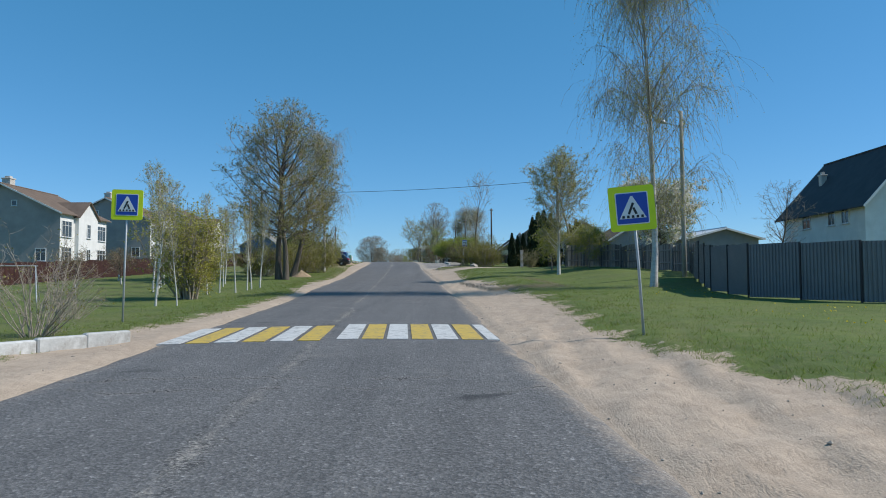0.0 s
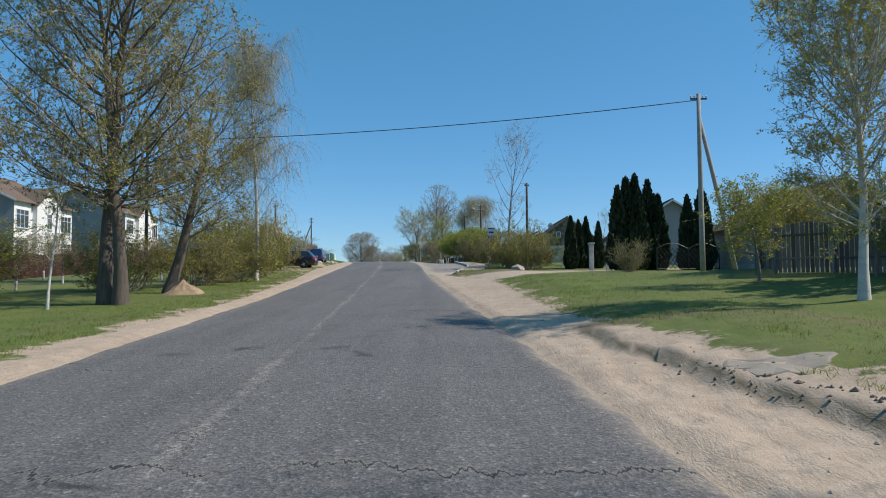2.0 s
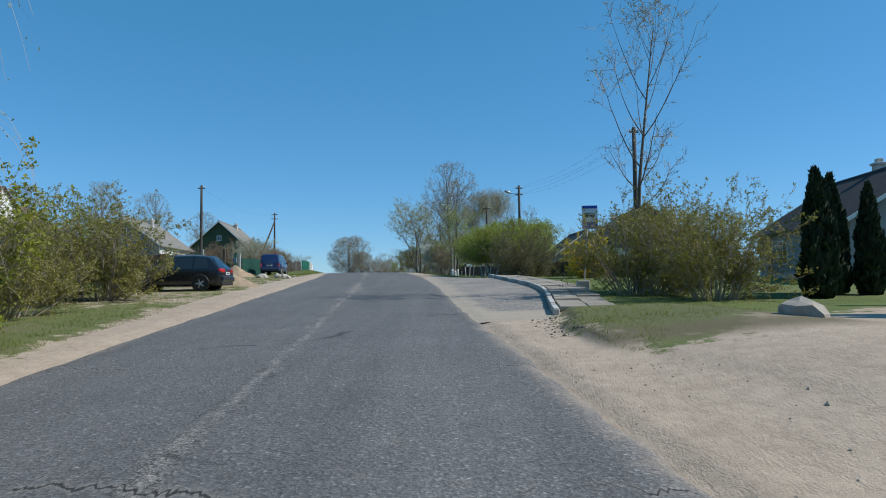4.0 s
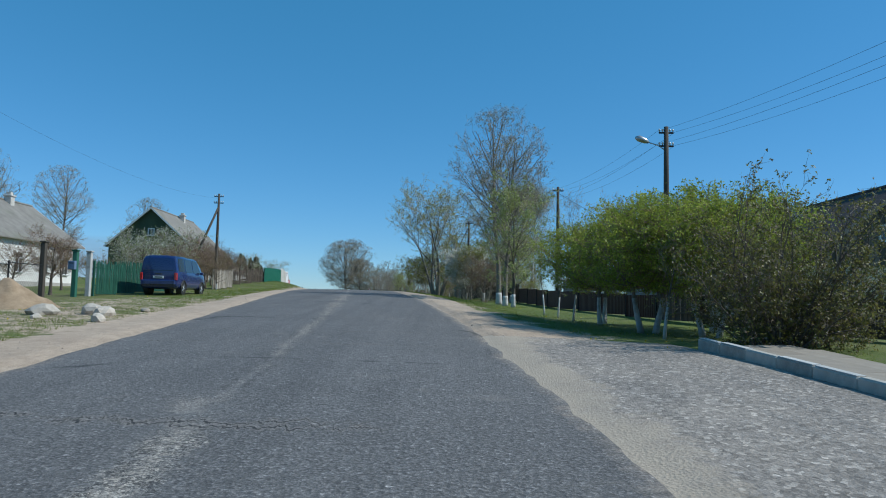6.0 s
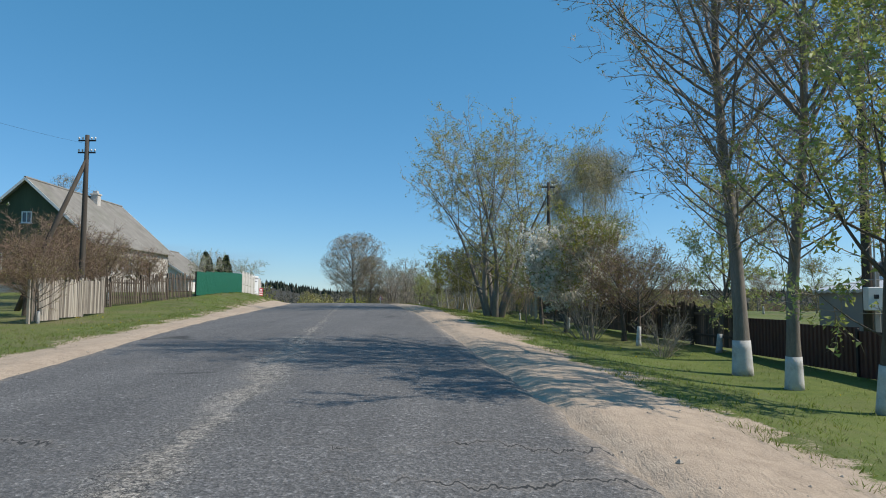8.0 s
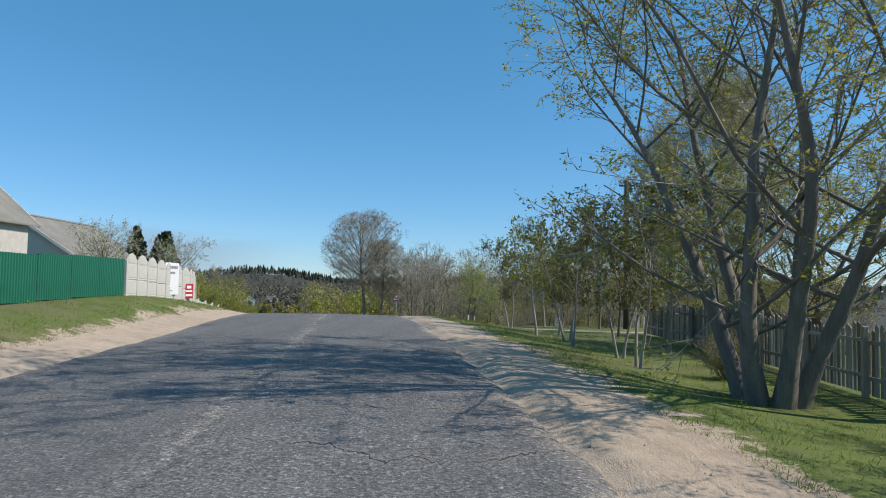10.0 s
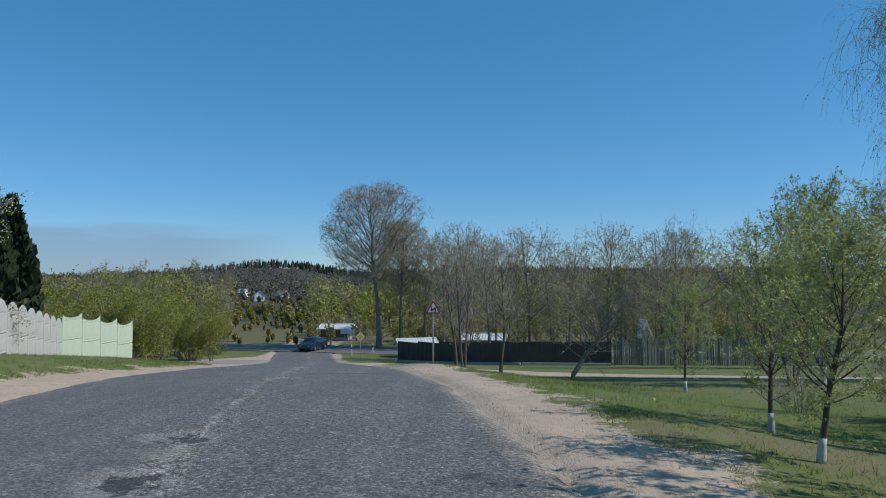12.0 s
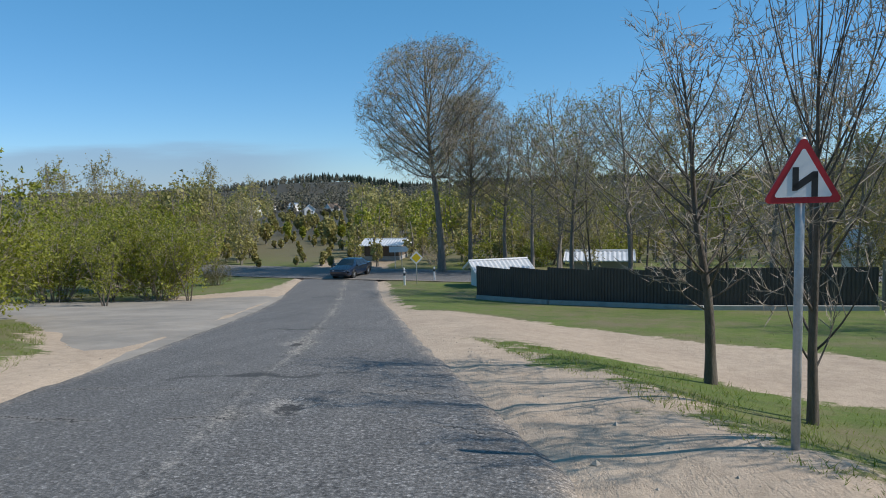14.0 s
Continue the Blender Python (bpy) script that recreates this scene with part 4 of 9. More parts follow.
# ---- plants ----
def unit(a):
    return a / (np.linalg.norm(a, axis=-1, keepdims=True) + 1e-9)


def shoots(rng, start, way, length, n, wiggle, lift, droop=0.0):
    """Branches: from each start along way, n steps; lift bends them up, droop lets the outer part hang."""
    N = len(start)
    P = np.empty((N, n + 1, 3))
    P[:, 0] = start
    d = unit(way)
    for i in range(n):
        d = d + rng.normal(0, wiggle, (N, 3))
        d[:, 2] += lift - droop * (i + 1) / n
        d = unit(d)
        P[:, i + 1] = P[:, i] + d * (length / n)[:, None]
    return P


def tube_arrays(P, R, k):
    N, n1, _ = P.shape
    D = unit(np.gradient(P, axis=1))
    ref = np.where(np.abs(D[..., 2:3]) < 0.9, np.array([0, 0, 1.0]), np.array([1.0, 0, 0]))
    A = unit(np.cross(D, ref))
    B = np.cross(D, A)
    ang = 2 * np.pi * np.arange(k) / k
    V = P[:, :, None] + R[:, :, None, None] * (np.cos(ang)[:, None] * A[:, :, None] + np.sin(ang)[:, None] * B[:, :, None])
    i = (np.arange(N)[:, None, None] * n1 + np.arange(n1 - 1)[None, :, None]) * k
    a = i + np.arange(k)
    b = i + (np.arange(k) + 1) % k
    F = np.concatenate([np.stack([a, b, b + k], -1).reshape(-1, 3), np.stack([a, b + k, a + k], -1).reshape(-1, 3)])
    return V.reshape(-1, 3), F


def spike_arrays(P, r):
    """Thin three-sided tapering twigs from the first to the last point of each shoot."""
    a, b = P[:, 0], P[:, -1]
    d = unit(b - a)
    s = unit(np.cross(d, np.array([0.31, 0.22, 0.93])))
    t = np.cross(d, s)
    V = np.stack([a + s * r, a - s * r * 0.5 + t * r * 0.87, a - s * r * 0.5 - t * r * 0.87, b], 1).reshape(-1, 3)
    i = np.arange(len(a))[:, None, None] * 4
    return V, (i + np.array([[0, 1, 3], [1, 2, 3], [2, 0, 3]])[None]).reshape(-1, 3)


def leaf_arrays(rng, C, size, stretch=1.6, face=None):
    """Small pointed blades round the points C."""
    N = len(C)
    a = unit(rng.normal(0, 1, (N, 3)))
    b = unit(np.cross(a, rng.normal(0, 1, (N, 3))))
    s = size * rng.uniform(0.6, 1.3, (N, 1))
    V = np.stack([C - a * s * stretch / 2 - b * s / 2, C - a * s * stretch * 0.3 + b * s / 2, C + a * s * stretch / 2], 1)
    return V.reshape(-1, 3), np.arange(N * 3).reshape(N, 3)


def join_arrays(parts):
    vs, fs, ms, n = [], [], [], 0
    for v, f, m in parts:
        vs.append(v)
        fs.append(f + n)
        ms.append(np.full(len(f), m))
        n += len(v)
    return np.concatenate(vs), np.concatenate(fs), np.concatenate(ms)


def pick(rng, P, count):
    """count random points along each shoot, not at its very start, with the local direction."""
    N, n1, _ = P.shape
    t = rng.uniform(0.15, 0.999, (N, count)) * (n1 - 1)
    i = t.astype(int)
    u = (t - i)[..., None]
    r = np.arange(N)[:, None]
    q = P[r, i] * (1 - u) + P[r, i + 1] * u
    return q.reshape(-1, 3), unit(P[r, i + 1] - P[r, i]).reshape(-1, 3), (t / (n1 - 1)).ravel()


PROFILES = {
    "round": lambda s: np.sqrt(np.clip(1 - (2 * s - 0.9) ** 2 / 1.25, 0.05, 1)),
    "egg": lambda s: np.clip(np.sin(np.pi * np.clip(s * 0.8 + 0.16, 0, 1)) ** 0.8, 0.1, 1),
}


def make_tree(name, seed, H, r0, crown0, width, limbs=26, sub=6, twig=5, leaves=3, leaf=0.09, bark=None, twigs=None, leafmat=None, profile="round",
              up=0.12, droop=0.0, stems=1, lean=(0, 0), lime=0.0, angle=0.9, flowers=None, flower_share=0.0, twig_len=0.55, ball=None, fine=3, kink=0.07):
    """A tree on its own Empty: trunk with limbs, and a crown of twigs and small leaves."""
    rng = np.random.RandomState(seed)
    bark, twigs = bark or M_BARK, twigs or M_TWIG
    th = H * 0.97
    base = np.zeros((stems, 3))
    if stems > 1:
        a = np.linspace(0, 6.28, stems, endpoint=False) + rng.uniform(0, 1)
        base[:, 0], base[:, 1] = np.cos(a) * r0 * 1.5, np.sin(a) * r0 * 1.5
        way = np.stack([np.cos(a) * 0.28, np.sin(a) * 0.28, np.ones(stems)], -1)
        ln = th * rng.uniform(0.75, 1.0, stems)
    else:
        way, ln = np.array([[lean[0], lean[1], 1.0]]), np.array([th])
    T = shoots(rng, base, way, ln, 10, 0.045, 0.05)
    T[:, 0, 2] -= 0.25
    taper = np.linspace(1, 0.10, 11)
    taper[0] = 1.35
    RT = r0 * taper[None, :] * np.ones((stems, 1)) / (1 if stems == 1 else 1.5)
    # limbs
    s = np.sort(rng.uniform(0, 1, limbs))
    st = rng.randint(0, stems, limbs)
    zt = (crown0 + (1 - crown0) * s * 0.90) * 10
    i = np.clip(zt.astype(int), 0, 9)
    u = (zt - i)[:, None]
    P0 = T[st, i] * (1 - u) + T[st, i + 1] * u
    az = np.arange(limbs) * 2.39996 + rng.uniform(-0.5, 0.5, limbs)
    el = angle * (0.5 + 0.7 * s) + rng.uniform(-0.15, 0.15, limbs)
    W = np.stack([np.cos(az) * np.cos(el), np.sin(az) * np.cos(el), np.sin(el)], -1)
    L1 = width / 2 * PROFILES[profile](s) * rng.uniform(0.75, 1.12, limbs) / np.clip(np.cos(el), 0.45, 1)
    L1 = np.minimum(L1, (H - P0[:, 2]) * 1.05 / np.clip(np.sin(np.clip(el, 0.05, 1.5)), 0.2, 1) + 0.5)
    B1 = shoots(rng, P0, W, L1, 7, kink, up, droop * 0.7)
    rl = np.minimum(RT[st, i] * 0.45, 0.0085 * L1 + 0.006)
    R1 = rl[:, None] * np.linspace(1, 0.22, 8)[None]
    # side branches
    q, d, t = pick(rng, B1, sub)
    side = unit(d + rng.normal(0, 0.75, d.shape))
    L2 = np.repeat(L1, sub) * 0.42 * rng.uniform(0.6, 1.25, len(q)) * (1.15 - 0.5 * t)
    B2 = shoots(rng, q, side, L2, 3, kink * 1.5, up * 1.2, droop)
    R2 = np.repeat(rl, sub)[:, None] * 0.42 * np.linspace(1, 0.3, 4)[None]
    keep = rng.uniform(0, 1, len(B2)) < np.clip(np.repeat(L1, sub) / np.percentile(L1, 65), 0.3, 1)
    B2, R2 = B2[keep], R2[keep]
    # twigs
    q, d, t = pick(rng, B2, twig)
    q = np.concatenate([q, B2[:, -1]])
    d = np.concatenate([d, unit(B2[:, -1] - B2[:, -2])])
    side = unit(d + rng.normal(0, 0.7, d.shape))
    L3 = twig_len * rng.uniform(0.5, 1.4, len(q)) * (1 + droop * 1.6)
    B3 = shoots(rng, q, side, L3, 3 if droop else 2, 0.18, up * 0.8, droop * 2.2)
    R3 = np.full((len(q), B3.shape[1]), 0.005 + 0.0003 * H) * np.linspace(1, 0.45, B3.shape[1])[None]
    if ball:
        out = np.sqrt((B1[..., 0] ** 2 + B1[..., 1] ** 2) / ball[0] ** 2 + (B1[..., 2] - ball[1]) ** 2 / ball[2] ** 2)
        far = np.maximum(out / 0.86, 1.0)[..., None]
        B1[:] = np.array([0, 0, ball[1]]) + (B1 - np.array([0, 0, ball[1]])) / far
        tip = B3[:, -1]
        inside = (tip[:, 0] ** 2 + tip[:, 1] ** 2) / ball[0] ** 2 + (tip[:, 2] - ball[1]) ** 2 / ball[2] ** 2 < 1.05
        B3, R3 = B3[inside], R3[inside]
        tip = B2[:, -1]
        inside = (tip[:, 0] ** 2 + tip[:, 1] ** 2) / ball[0] ** 2 + (tip[:, 2] - ball[1]) ** 2 / ball[2] ** 2 < 0.95
        B2, R2 = B2[inside], R2[inside]
    # bring the whole to its height and spread
    fz = H / np.percentile(B3[:, -1, 2], 99.7)
    mid = np.array([np.median(B3[:, -1, 0]), np.median(B3[:, -1, 1])]) if lean == (0, 0) else np.zeros(2)
    fr = width / 2 / np.percentile(np.hypot(B3[:, -1, 0] - mid[0], B3[:, -1, 1] - mid[1]), 98.5)
    if lean != (0, 0):
        fr = 1.0
    for A in (T, B1, B2, B3):
        A[..., :2] *= fr
        A[..., 2] *= fz
    e = holder(name, (0, 0, 0))
    for k in range(stems):
        v, f = tube_arrays(T[k:k + 1], RT[k:k + 1], 10)
        mesh_object("trunk" if stems == 1 else "stem", v, f, [bark], None, e, True)
    v, f, m = join_arrays([(*tube_arrays(B1, R1, 5), 0), (*tube_arrays(B2, R2, 3), 1)])
    tagged(mesh_object("branchwork", v, f, [bark, twigs], m, e, True), kind="stuff")
    parts = [(*(tube_arrays(B3, R3, 3) if droop > 0.1 else spike_arrays(B3, R3[:, :1])), 0)]
    mats = [twigs, leafmat or L_SPRING]
    # the finest twigs
    q, d, t = pick(rng, B3, fine)
    L4 = np.repeat(np.linalg.norm(B3[:, -1] - B3[:, 0], axis=1), fine) * rng.uniform(0.3, 0.7, len(q))
    w = unit(d + rng.normal(0, 0.55, d.shape) + np.array([0, 0, 0.15 - droop * 1.5]))
    B4 = np.stack([q, q + w * L4[:, None]], 1)
    wd = unit(np.cross(w, rng.normal(0, 1, w.shape))) * (0.0045 + 0.0003 * H)
    parts.append((np.stack([q + wd, q - wd, B4[:, 1]], 1).reshape(-1, 3), np.arange(len(q) * 3).reshape(-1, 3), 0))
    if leaves:
        c = pick(rng, B3, leaves)[0]
        half = rng.uniform(0, 1, len(c)) < 0.6
        tips = B4[rng.randint(0, len(B4), half.sum())]
        c[half] = tips[:, 0] + (tips[:, 1] - tips[:, 0]) * rng.uniform(0.4, 1.05, (half.sum(), 1))
        c = c + rng.normal(0, 0.04, c.shape)
        if ball and fz:
            keep = ((c[:, 0] ** 2 + c[:, 1] ** 2) / (ball[0] ** 2) + (c[:, 2] - ball[1]) ** 2 / ball[2] ** 2 < 1.1 + rng.uniform(-0.1, 0.25, len(c)))
            c = c[keep]
        share = rng.uniform(0, 1, len(c)) < flower_share
        parts.append((*leaf_arrays(rng, c[~share], leaf), 1))
        if flowers is not None:
            mats.append(flowers)
            parts.append((*leaf_arrays(rng, c[share], leaf * 1.15, 1.1), 2))
    v, f, m = join_arrays(parts)
    tagged(mesh_object("crown", v, f, mats, m, e), kind="stuff")
    if lime:
        for k in range(stems):
            zs = np.linspace(0, lime, 5)
            cc = [(float(np.interp(z, T[k, :, 2], T[k, :, 0])), float(np.interp(z, T[k, :, 2], T[k, :, 1])), float(z)) for z in zs]
            rr = [float(np.interp(z, T[k, :, 2], RT[k])) + 0.012 for z in zs]
            Geo().tube(cc, rr, 10).done("limewash", [M_LIME], e, True, "white limewash on the lower trunk")
    return e


def ribbon_arrays(P, r):
    """Thin hanging strands as narrow ribbons that taper to their ends."""
    N, n1, _ = P.shape
    rngd = np.linspace(0, 6.28, N)
    sd = np.stack([np.cos(rngd * 37.7), np.sin(rngd * 37.7), 0 * rngd], -1)[:, None, :] * (r * np.linspace(1, 0.4, n1))[None, :, None]
    V = np.stack([P - sd, P + sd], 2).reshape(-1, 3)
    i = (np.arange(N)[:, None] * n1 + np.arange(n1 - 1)[None]) * 2
    return V, np.stack([i, i + 1, i + 3, i + 2], -1).reshape(-1, 4)


def make_weeper(name, seed, H, r0, W, limbs=44, sub=7, strands=9, hang=1.9, leaves=5, leaf=0.045, crown0=0.14, leafmat=None, twigs=None):
    """A weeping birch: steep limbs whose side shoots let long thin strands hang down."""
    rng = np.random.RandomState(seed)
    T = shoots(rng, np.zeros((1, 3)), np.array([[0.02, 0.0, 1.0]]), np.array([H * 0.97]), 10, 0.03, 0.05)
    T[:, 0, 2] -= 0.25
    taper = np.linspace(1, 0.08, 11)
    taper[0] = 1.3
    RT = r0 * taper[None, :]
    s = np.sort(rng.uniform(0, 1, limbs)) ** 0.9
    zt = (crown0 + (1 - crown0) * s * 0.93) * 10
    i = np.clip(zt.astype(int), 0, 9)
    P0 = T[0, i] + (T[0, i + 1] - T[0, i]) * (zt - i)[:, None]
    az = np.arange(limbs) * 2.39996 + rng.uniform(-0.4, 0.4, limbs)
    el = 0.75 + 0.5 * s + rng.uniform(-0.1, 0.15, limbs)
    way = np.stack([np.cos(az) * np.cos(el), np.sin(az) * np.cos(el), np.sin(el)], -1)
    reach = W / 2 * np.clip(np.sin(np.pi * np.clip(0.22 + 0.76 * s, 0, 1)) ** 0.6, 0.12, 1) * rng.uniform(0.75, 1.1, limbs)
    L1 = np.minimum(reach / np.clip(np.cos(el), 0.35, 1), (H * 1.0 - P0[:, 2]) * 1.15 + 0.4)
    B1 = shoots(rng, P0, way, L1, 7, 0.06, 0.03, 0.16)
    rl = np.minimum(RT[0, i] * 0.3, 0.005 * L1 + 0.004)
    q, d, t = pick(rng, B1, sub)
    L2 = np.repeat(L1, sub) * 0.32 * rng.uniform(0.5, 1.3, len(q))
    B2 = shoots(rng, q, unit(d + rng.normal(0, 0.6, d.shape)), L2, 3, 0.12, 0.0, 0.3)
    q, d, t = pick(rng, B2, strands)
    q = np.concatenate([q, B2[:, -1], pick(rng, B1, 14)[0]])
    a = rng.uniform(0, 6.28, len(q))
    way = np.stack([np.cos(a) * 0.8, np.sin(a) * 0.8, rng.uniform(-0.9, 0.5, len(q))], -1)
    L3 = hang * rng.uniform(0.35, 1.25, len(q))
    B3 = shoots(rng, q, way, L3, 4, 0.10, 0.0, 1.0)
    low_end = B3[:, -1, 2] > 0.9
    B3 = B3[low_end]
    e = holder(name, (0, 0, 0))
    mesh_object("trunk", *tube_arrays(T, RT, 10), [M_BIRCH], None, e, True)
    v, f, m = join_arrays([(*tube_arrays(B1, rl[:, None] * np.linspace(1, 0.25, 8)[None], 5), 0), (*tube_arrays(B2, np.full((len(B2), 4), 0.009) * np.linspace(1, 0.5, 4)[None], 3), 1)])
    tagged(mesh_object("branchwork", v, f, [M_BARKPALE, twigs or M_TWIG], m, e, True), kind="stuff")
    v, f = ribbon_arrays(B3, 0.0055 + 0.00012 * H)
    c = pick(rng, B3, leaves)[0]
    c = c + rng.normal(0, 0.035, c.shape)
    lv, lf = leaf_arrays(rng, c, leaf)
    ob = mesh_object("crown", np.concatenate([v, lv]), f.tolist() + (lf + len(v)).tolist(), [twigs or M_TWIG, leafmat or L_YELLOWGREEN], np.concatenate([np.zeros(len(f)), np.ones(len(lf))]), e)
    tagged(ob, kind="stuff")
    return e


def make_bush(name, seed, H, W, stems=22, twig=7, leaves=4, leaf=0.07, twigs=None, leafmat=None, flowers=None, share=0.0, spread=0.55, side=0.33):
    """A shrub: many stems from one root, branching twigs and small leaves."""
    rng = np.random.RandomState(seed)
    az = rng.uniform(0, 6.28, stems)
    el = np.clip(1.45 - spread * rng.uniform(0.1, 1.6, stems), 0.35, 1.5)
    way = np.stack([np.cos(az) * np.cos(el), np.sin(az) * np.cos(el), np.sin(el)], -1)
    base = np.stack([np.cos(az), np.sin(az), 0 * az], -1) * rng.uniform(0, W * 0.18, stems)[:, None]
    base[:, 2] = -0.1
    reach = np.minimum(H / np.sin(el), W / 2 / np.clip(np.cos(el), 0.2, 1)) * rng.uniform(0.8, 1.05, stems)
    B1 = shoots(rng, base, way, reach, 7, 0.09, 0.05, 0.08)
    R1 = (0.010 + 0.006 * H * rng.uniform(0.6, 1.2, stems))[:, None] * np.linspace(1, 0.25, 8)[None]
    q, d, t = pick(rng, B1, twig)
    L2 = np.repeat(reach, twig) * side * rng.uniform(0.5, 1.3, len(q))
    B2 = shoots(rng, q, unit(d + rng.normal(0, 0.6, d.shape)), L2, 3, 0.13, 0.08, 0.05)
    R2 = np.full((len(q), 4), 0.009) * np.linspace(1, 0.4, 4)[None]
    q, d, t = pick(rng, B2, 4)
    B3 = shoots(rng, q, unit(d + rng.normal(0, 0.7, d.shape)), 0.13 * H * rng.uniform(0.5, 1.3, len(q)), 2, 0.15, 0.06)
    R3 = np.full((len(q), 3), 0.006) * np.linspace(1, 0.5, 3)[None]
    e = holder(name, (0, 0, 0))
    v, f, m = join_arrays([(*tube_arrays(B1, R1, 4), 0), (*tube_arrays(B2, R2, 3), 0)])
    tagged(mesh_object("branchwork", v, f, [twigs or M_TWIG], m, e, True), kind="stuff")
    parts = [(*spike_arrays(B3, R3[:, :1]), 0)]
    q, d, t = pick(rng, B3, 2)
    w = unit(d + rng.normal(0, 0.6, d.shape))
    tip = q + w * 0.07 * H * rng.uniform(0.4, 1.3, (len(q), 1))
    wd = unit(np.cross(w, rng.normal(0, 1, w.shape))) * 0.005
    parts.append((np.stack([q + wd, q - wd, tip], 1).reshape(-1, 3), np.arange(len(q) * 3).reshape(-1, 3), 0))
    mats = [twigs or M_TWIG, leafmat or L_SPRING]
    if leaves:
        c = pick(rng, B3, leaves)[0]
        half = rng.uniform(0, 1, len(c)) < 0.5
        c[half] = tip[rng.randint(0, len(tip), half.sum())]
        c = c + rng.normal(0, 0.035, c.shape)
        c = c[c[:, 2] > 0.03]
        sh = rng.uniform(0, 1, len(c)) < share
        parts.append((*leaf_arrays(rng, c[~sh], leaf), 1))
        if flowers is not None:
            mats.append(flowers)
            parts.append((*leaf_arrays(rng, c[sh], leaf * 1.1, 1.1), 2))
    v, f, m = join_arrays(parts)
    tagged(mesh_object("crown", v, f, mats, m, e), kind="stuff")
    return e


def make_thuja(name, seed, H, W):
    rng = np.random.RandomState(seed)
    n = int(2600 * H / 5)
    z = rng.uniform(0.02, 1, n)
    prof = np.clip((1 - np.clip(z, 0, 1) ** 1.6) ** 0.85, 0.02, 1) * (0.55 + 0.45 * np.clip(z * 6, 0, 1))
    a = rng.uniform(0, 6.28, n)
    lump = 1 + 0.16 * np.sin(a * 3 + z * 9 + seed) + 0.1 * np.sin(a * 7 - z * 23)
    r = W / 2 * prof * lump * rng.uniform(0.72, 1.03, n)
    C = np.stack([r * np.cos(a), r * np.sin(a), z * H], -1)
    up = unit(np.stack([np.cos(a) * 0.35, np.sin(a) * 0.35, np.ones(n)], -1) + rng.normal(0, 0.25, (n, 3)))
    sd = unit(np.cross(up, rng.normal(0, 1, (n, 3))))
    s = rng.uniform(0.10, 0.24, (n, 1)) * (H / 5) ** 0.3
    V = np.stack([C - up * s, C + sd * s * 0.7, C + up * s * 1.3, C - sd * s * 0.7], 1).reshape(-1, 3)
    e = holder(name, (0, 0, 0))
    mesh_object("crown", V, np.arange(n * 4).reshape(n, 4), [L_THUJA], None, e)
    core = Geo()
    core.tube([(0, 0, -0.2), (0, 0, 0.4), (0.02, 0, H * 0.5), (0, 0, H * 0.93)], [0.16, W * 0.3, W * 0.3, 0.03], 9)
    core.done("trunk", [L_THUJA], e, True)
    return e


def plant(proto, u, y, rot=0.0, scale=1.0, label="", category="tree", group="", wide=1.0, first=[]):
    """A copy of a plant at u metres right of the drive line."""
    p = at(u, y)
    m = Matrix.Translation(p) @ Matrix.Rotation(radians(rot), 4, "Z") @ Matrix.Diagonal((scale * wide, scale * wide, scale, 1))
    if proto.name in first:
        ob = copy_thing(proto, m)
    else:
        ob = proto
        ob.matrix_basis = m
        first.append(proto.name)
    return tagged(ob, label, category, group)




# ---- buildings ----
def window(parent, m, w, h, bars=2, sill=True, frame_mat=None):
    """A framed window on a wall; m puts its middle on the wall face, looking along -y."""
    t = 0.035
    ring = [(sx * (w / 2 + o), y, sz * (h / 2 + o)) for y in (-0.065, 0.025) for o in (t, -t) for sx, sz in ((-1, -1), (1, -1), (1, 1), (-1, 1))]
    q = []
    for i in range(4):
        j = (i + 1) % 4
        q += [(i, j, 4 + j, 4 + i), (12 + i, 12 + j, 8 + j, 8 + i), (8 + i, 8 + j, j, i), (4 + i, 4 + j, 12 + j, 12 + i)]
    fr = Geo().add([m @ Vector(p) for p in ring], q).done("window", [frame_mat or M_FRAMEW], parent)
    for k in range(1, bars):
        Geo().add(*moved_box((-w / 2 + w * k / bars, -0.03, 0), (0.05, 0.04, h - 0.06), m)).done("glazing_bar", [frame_mat or M_FRAMEW], fr)
    if h > 1.0:
        Geo().add(*moved_box((0, -0.03, h * 0.22), (w - 0.06, 0.035, 0.045), m)).done("glazing_bar", [frame_mat or M_FRAMEW], fr)
    p = Geo()
    p.add(*moved_box((0, -0.014, 0), (w, 0.012, h), m))
    p.done("pane", [M_WINDOW], fr)
    if sill:
        s = Geo()
        s.add(*moved_box((0, -0.06, -h / 2 - 0.05), (w + 0.2, 0.16, 0.035), m))
        s.done("sill", [M_METALROOF], fr)
    return fr


def moved_box(c, s, m):
    x, y, z = s[0] / 2, s[1] / 2, s[2] / 2
    p = [m @ (Vector(c) + Vector((i * x, j * y, k * z))) for k in (-1, 1) for j in (-1, 1) for i in (-1, 1)]
    return p, [(0, 2, 3, 1), (4, 5, 7, 6), (0, 1, 5, 4), (2, 6, 7, 3), (0, 4, 6, 2), (1, 3, 7, 5)]


def wall_at(side, W, L, pos, z):
    """A pose on a house wall: side f (front gable, -y), b, l, r; pos metres from the wall's middle."""
    if side == "f":
        return Matrix.Translation((pos, -L / 2, z))
    if side == "b":
        return Matrix.Translation((pos, L / 2, z)) @ Matrix.Rotation(math.pi, 4, "Z")
    if side == "r":
        return Matrix.Translation((W / 2, pos, z)) @ Matrix.Rotation(math.pi / 2, 4, "Z")
    return Matrix.Translation((-W / 2, pos, z)) @ Matrix.Rotation(-math.pi / 2, 4, "Z")


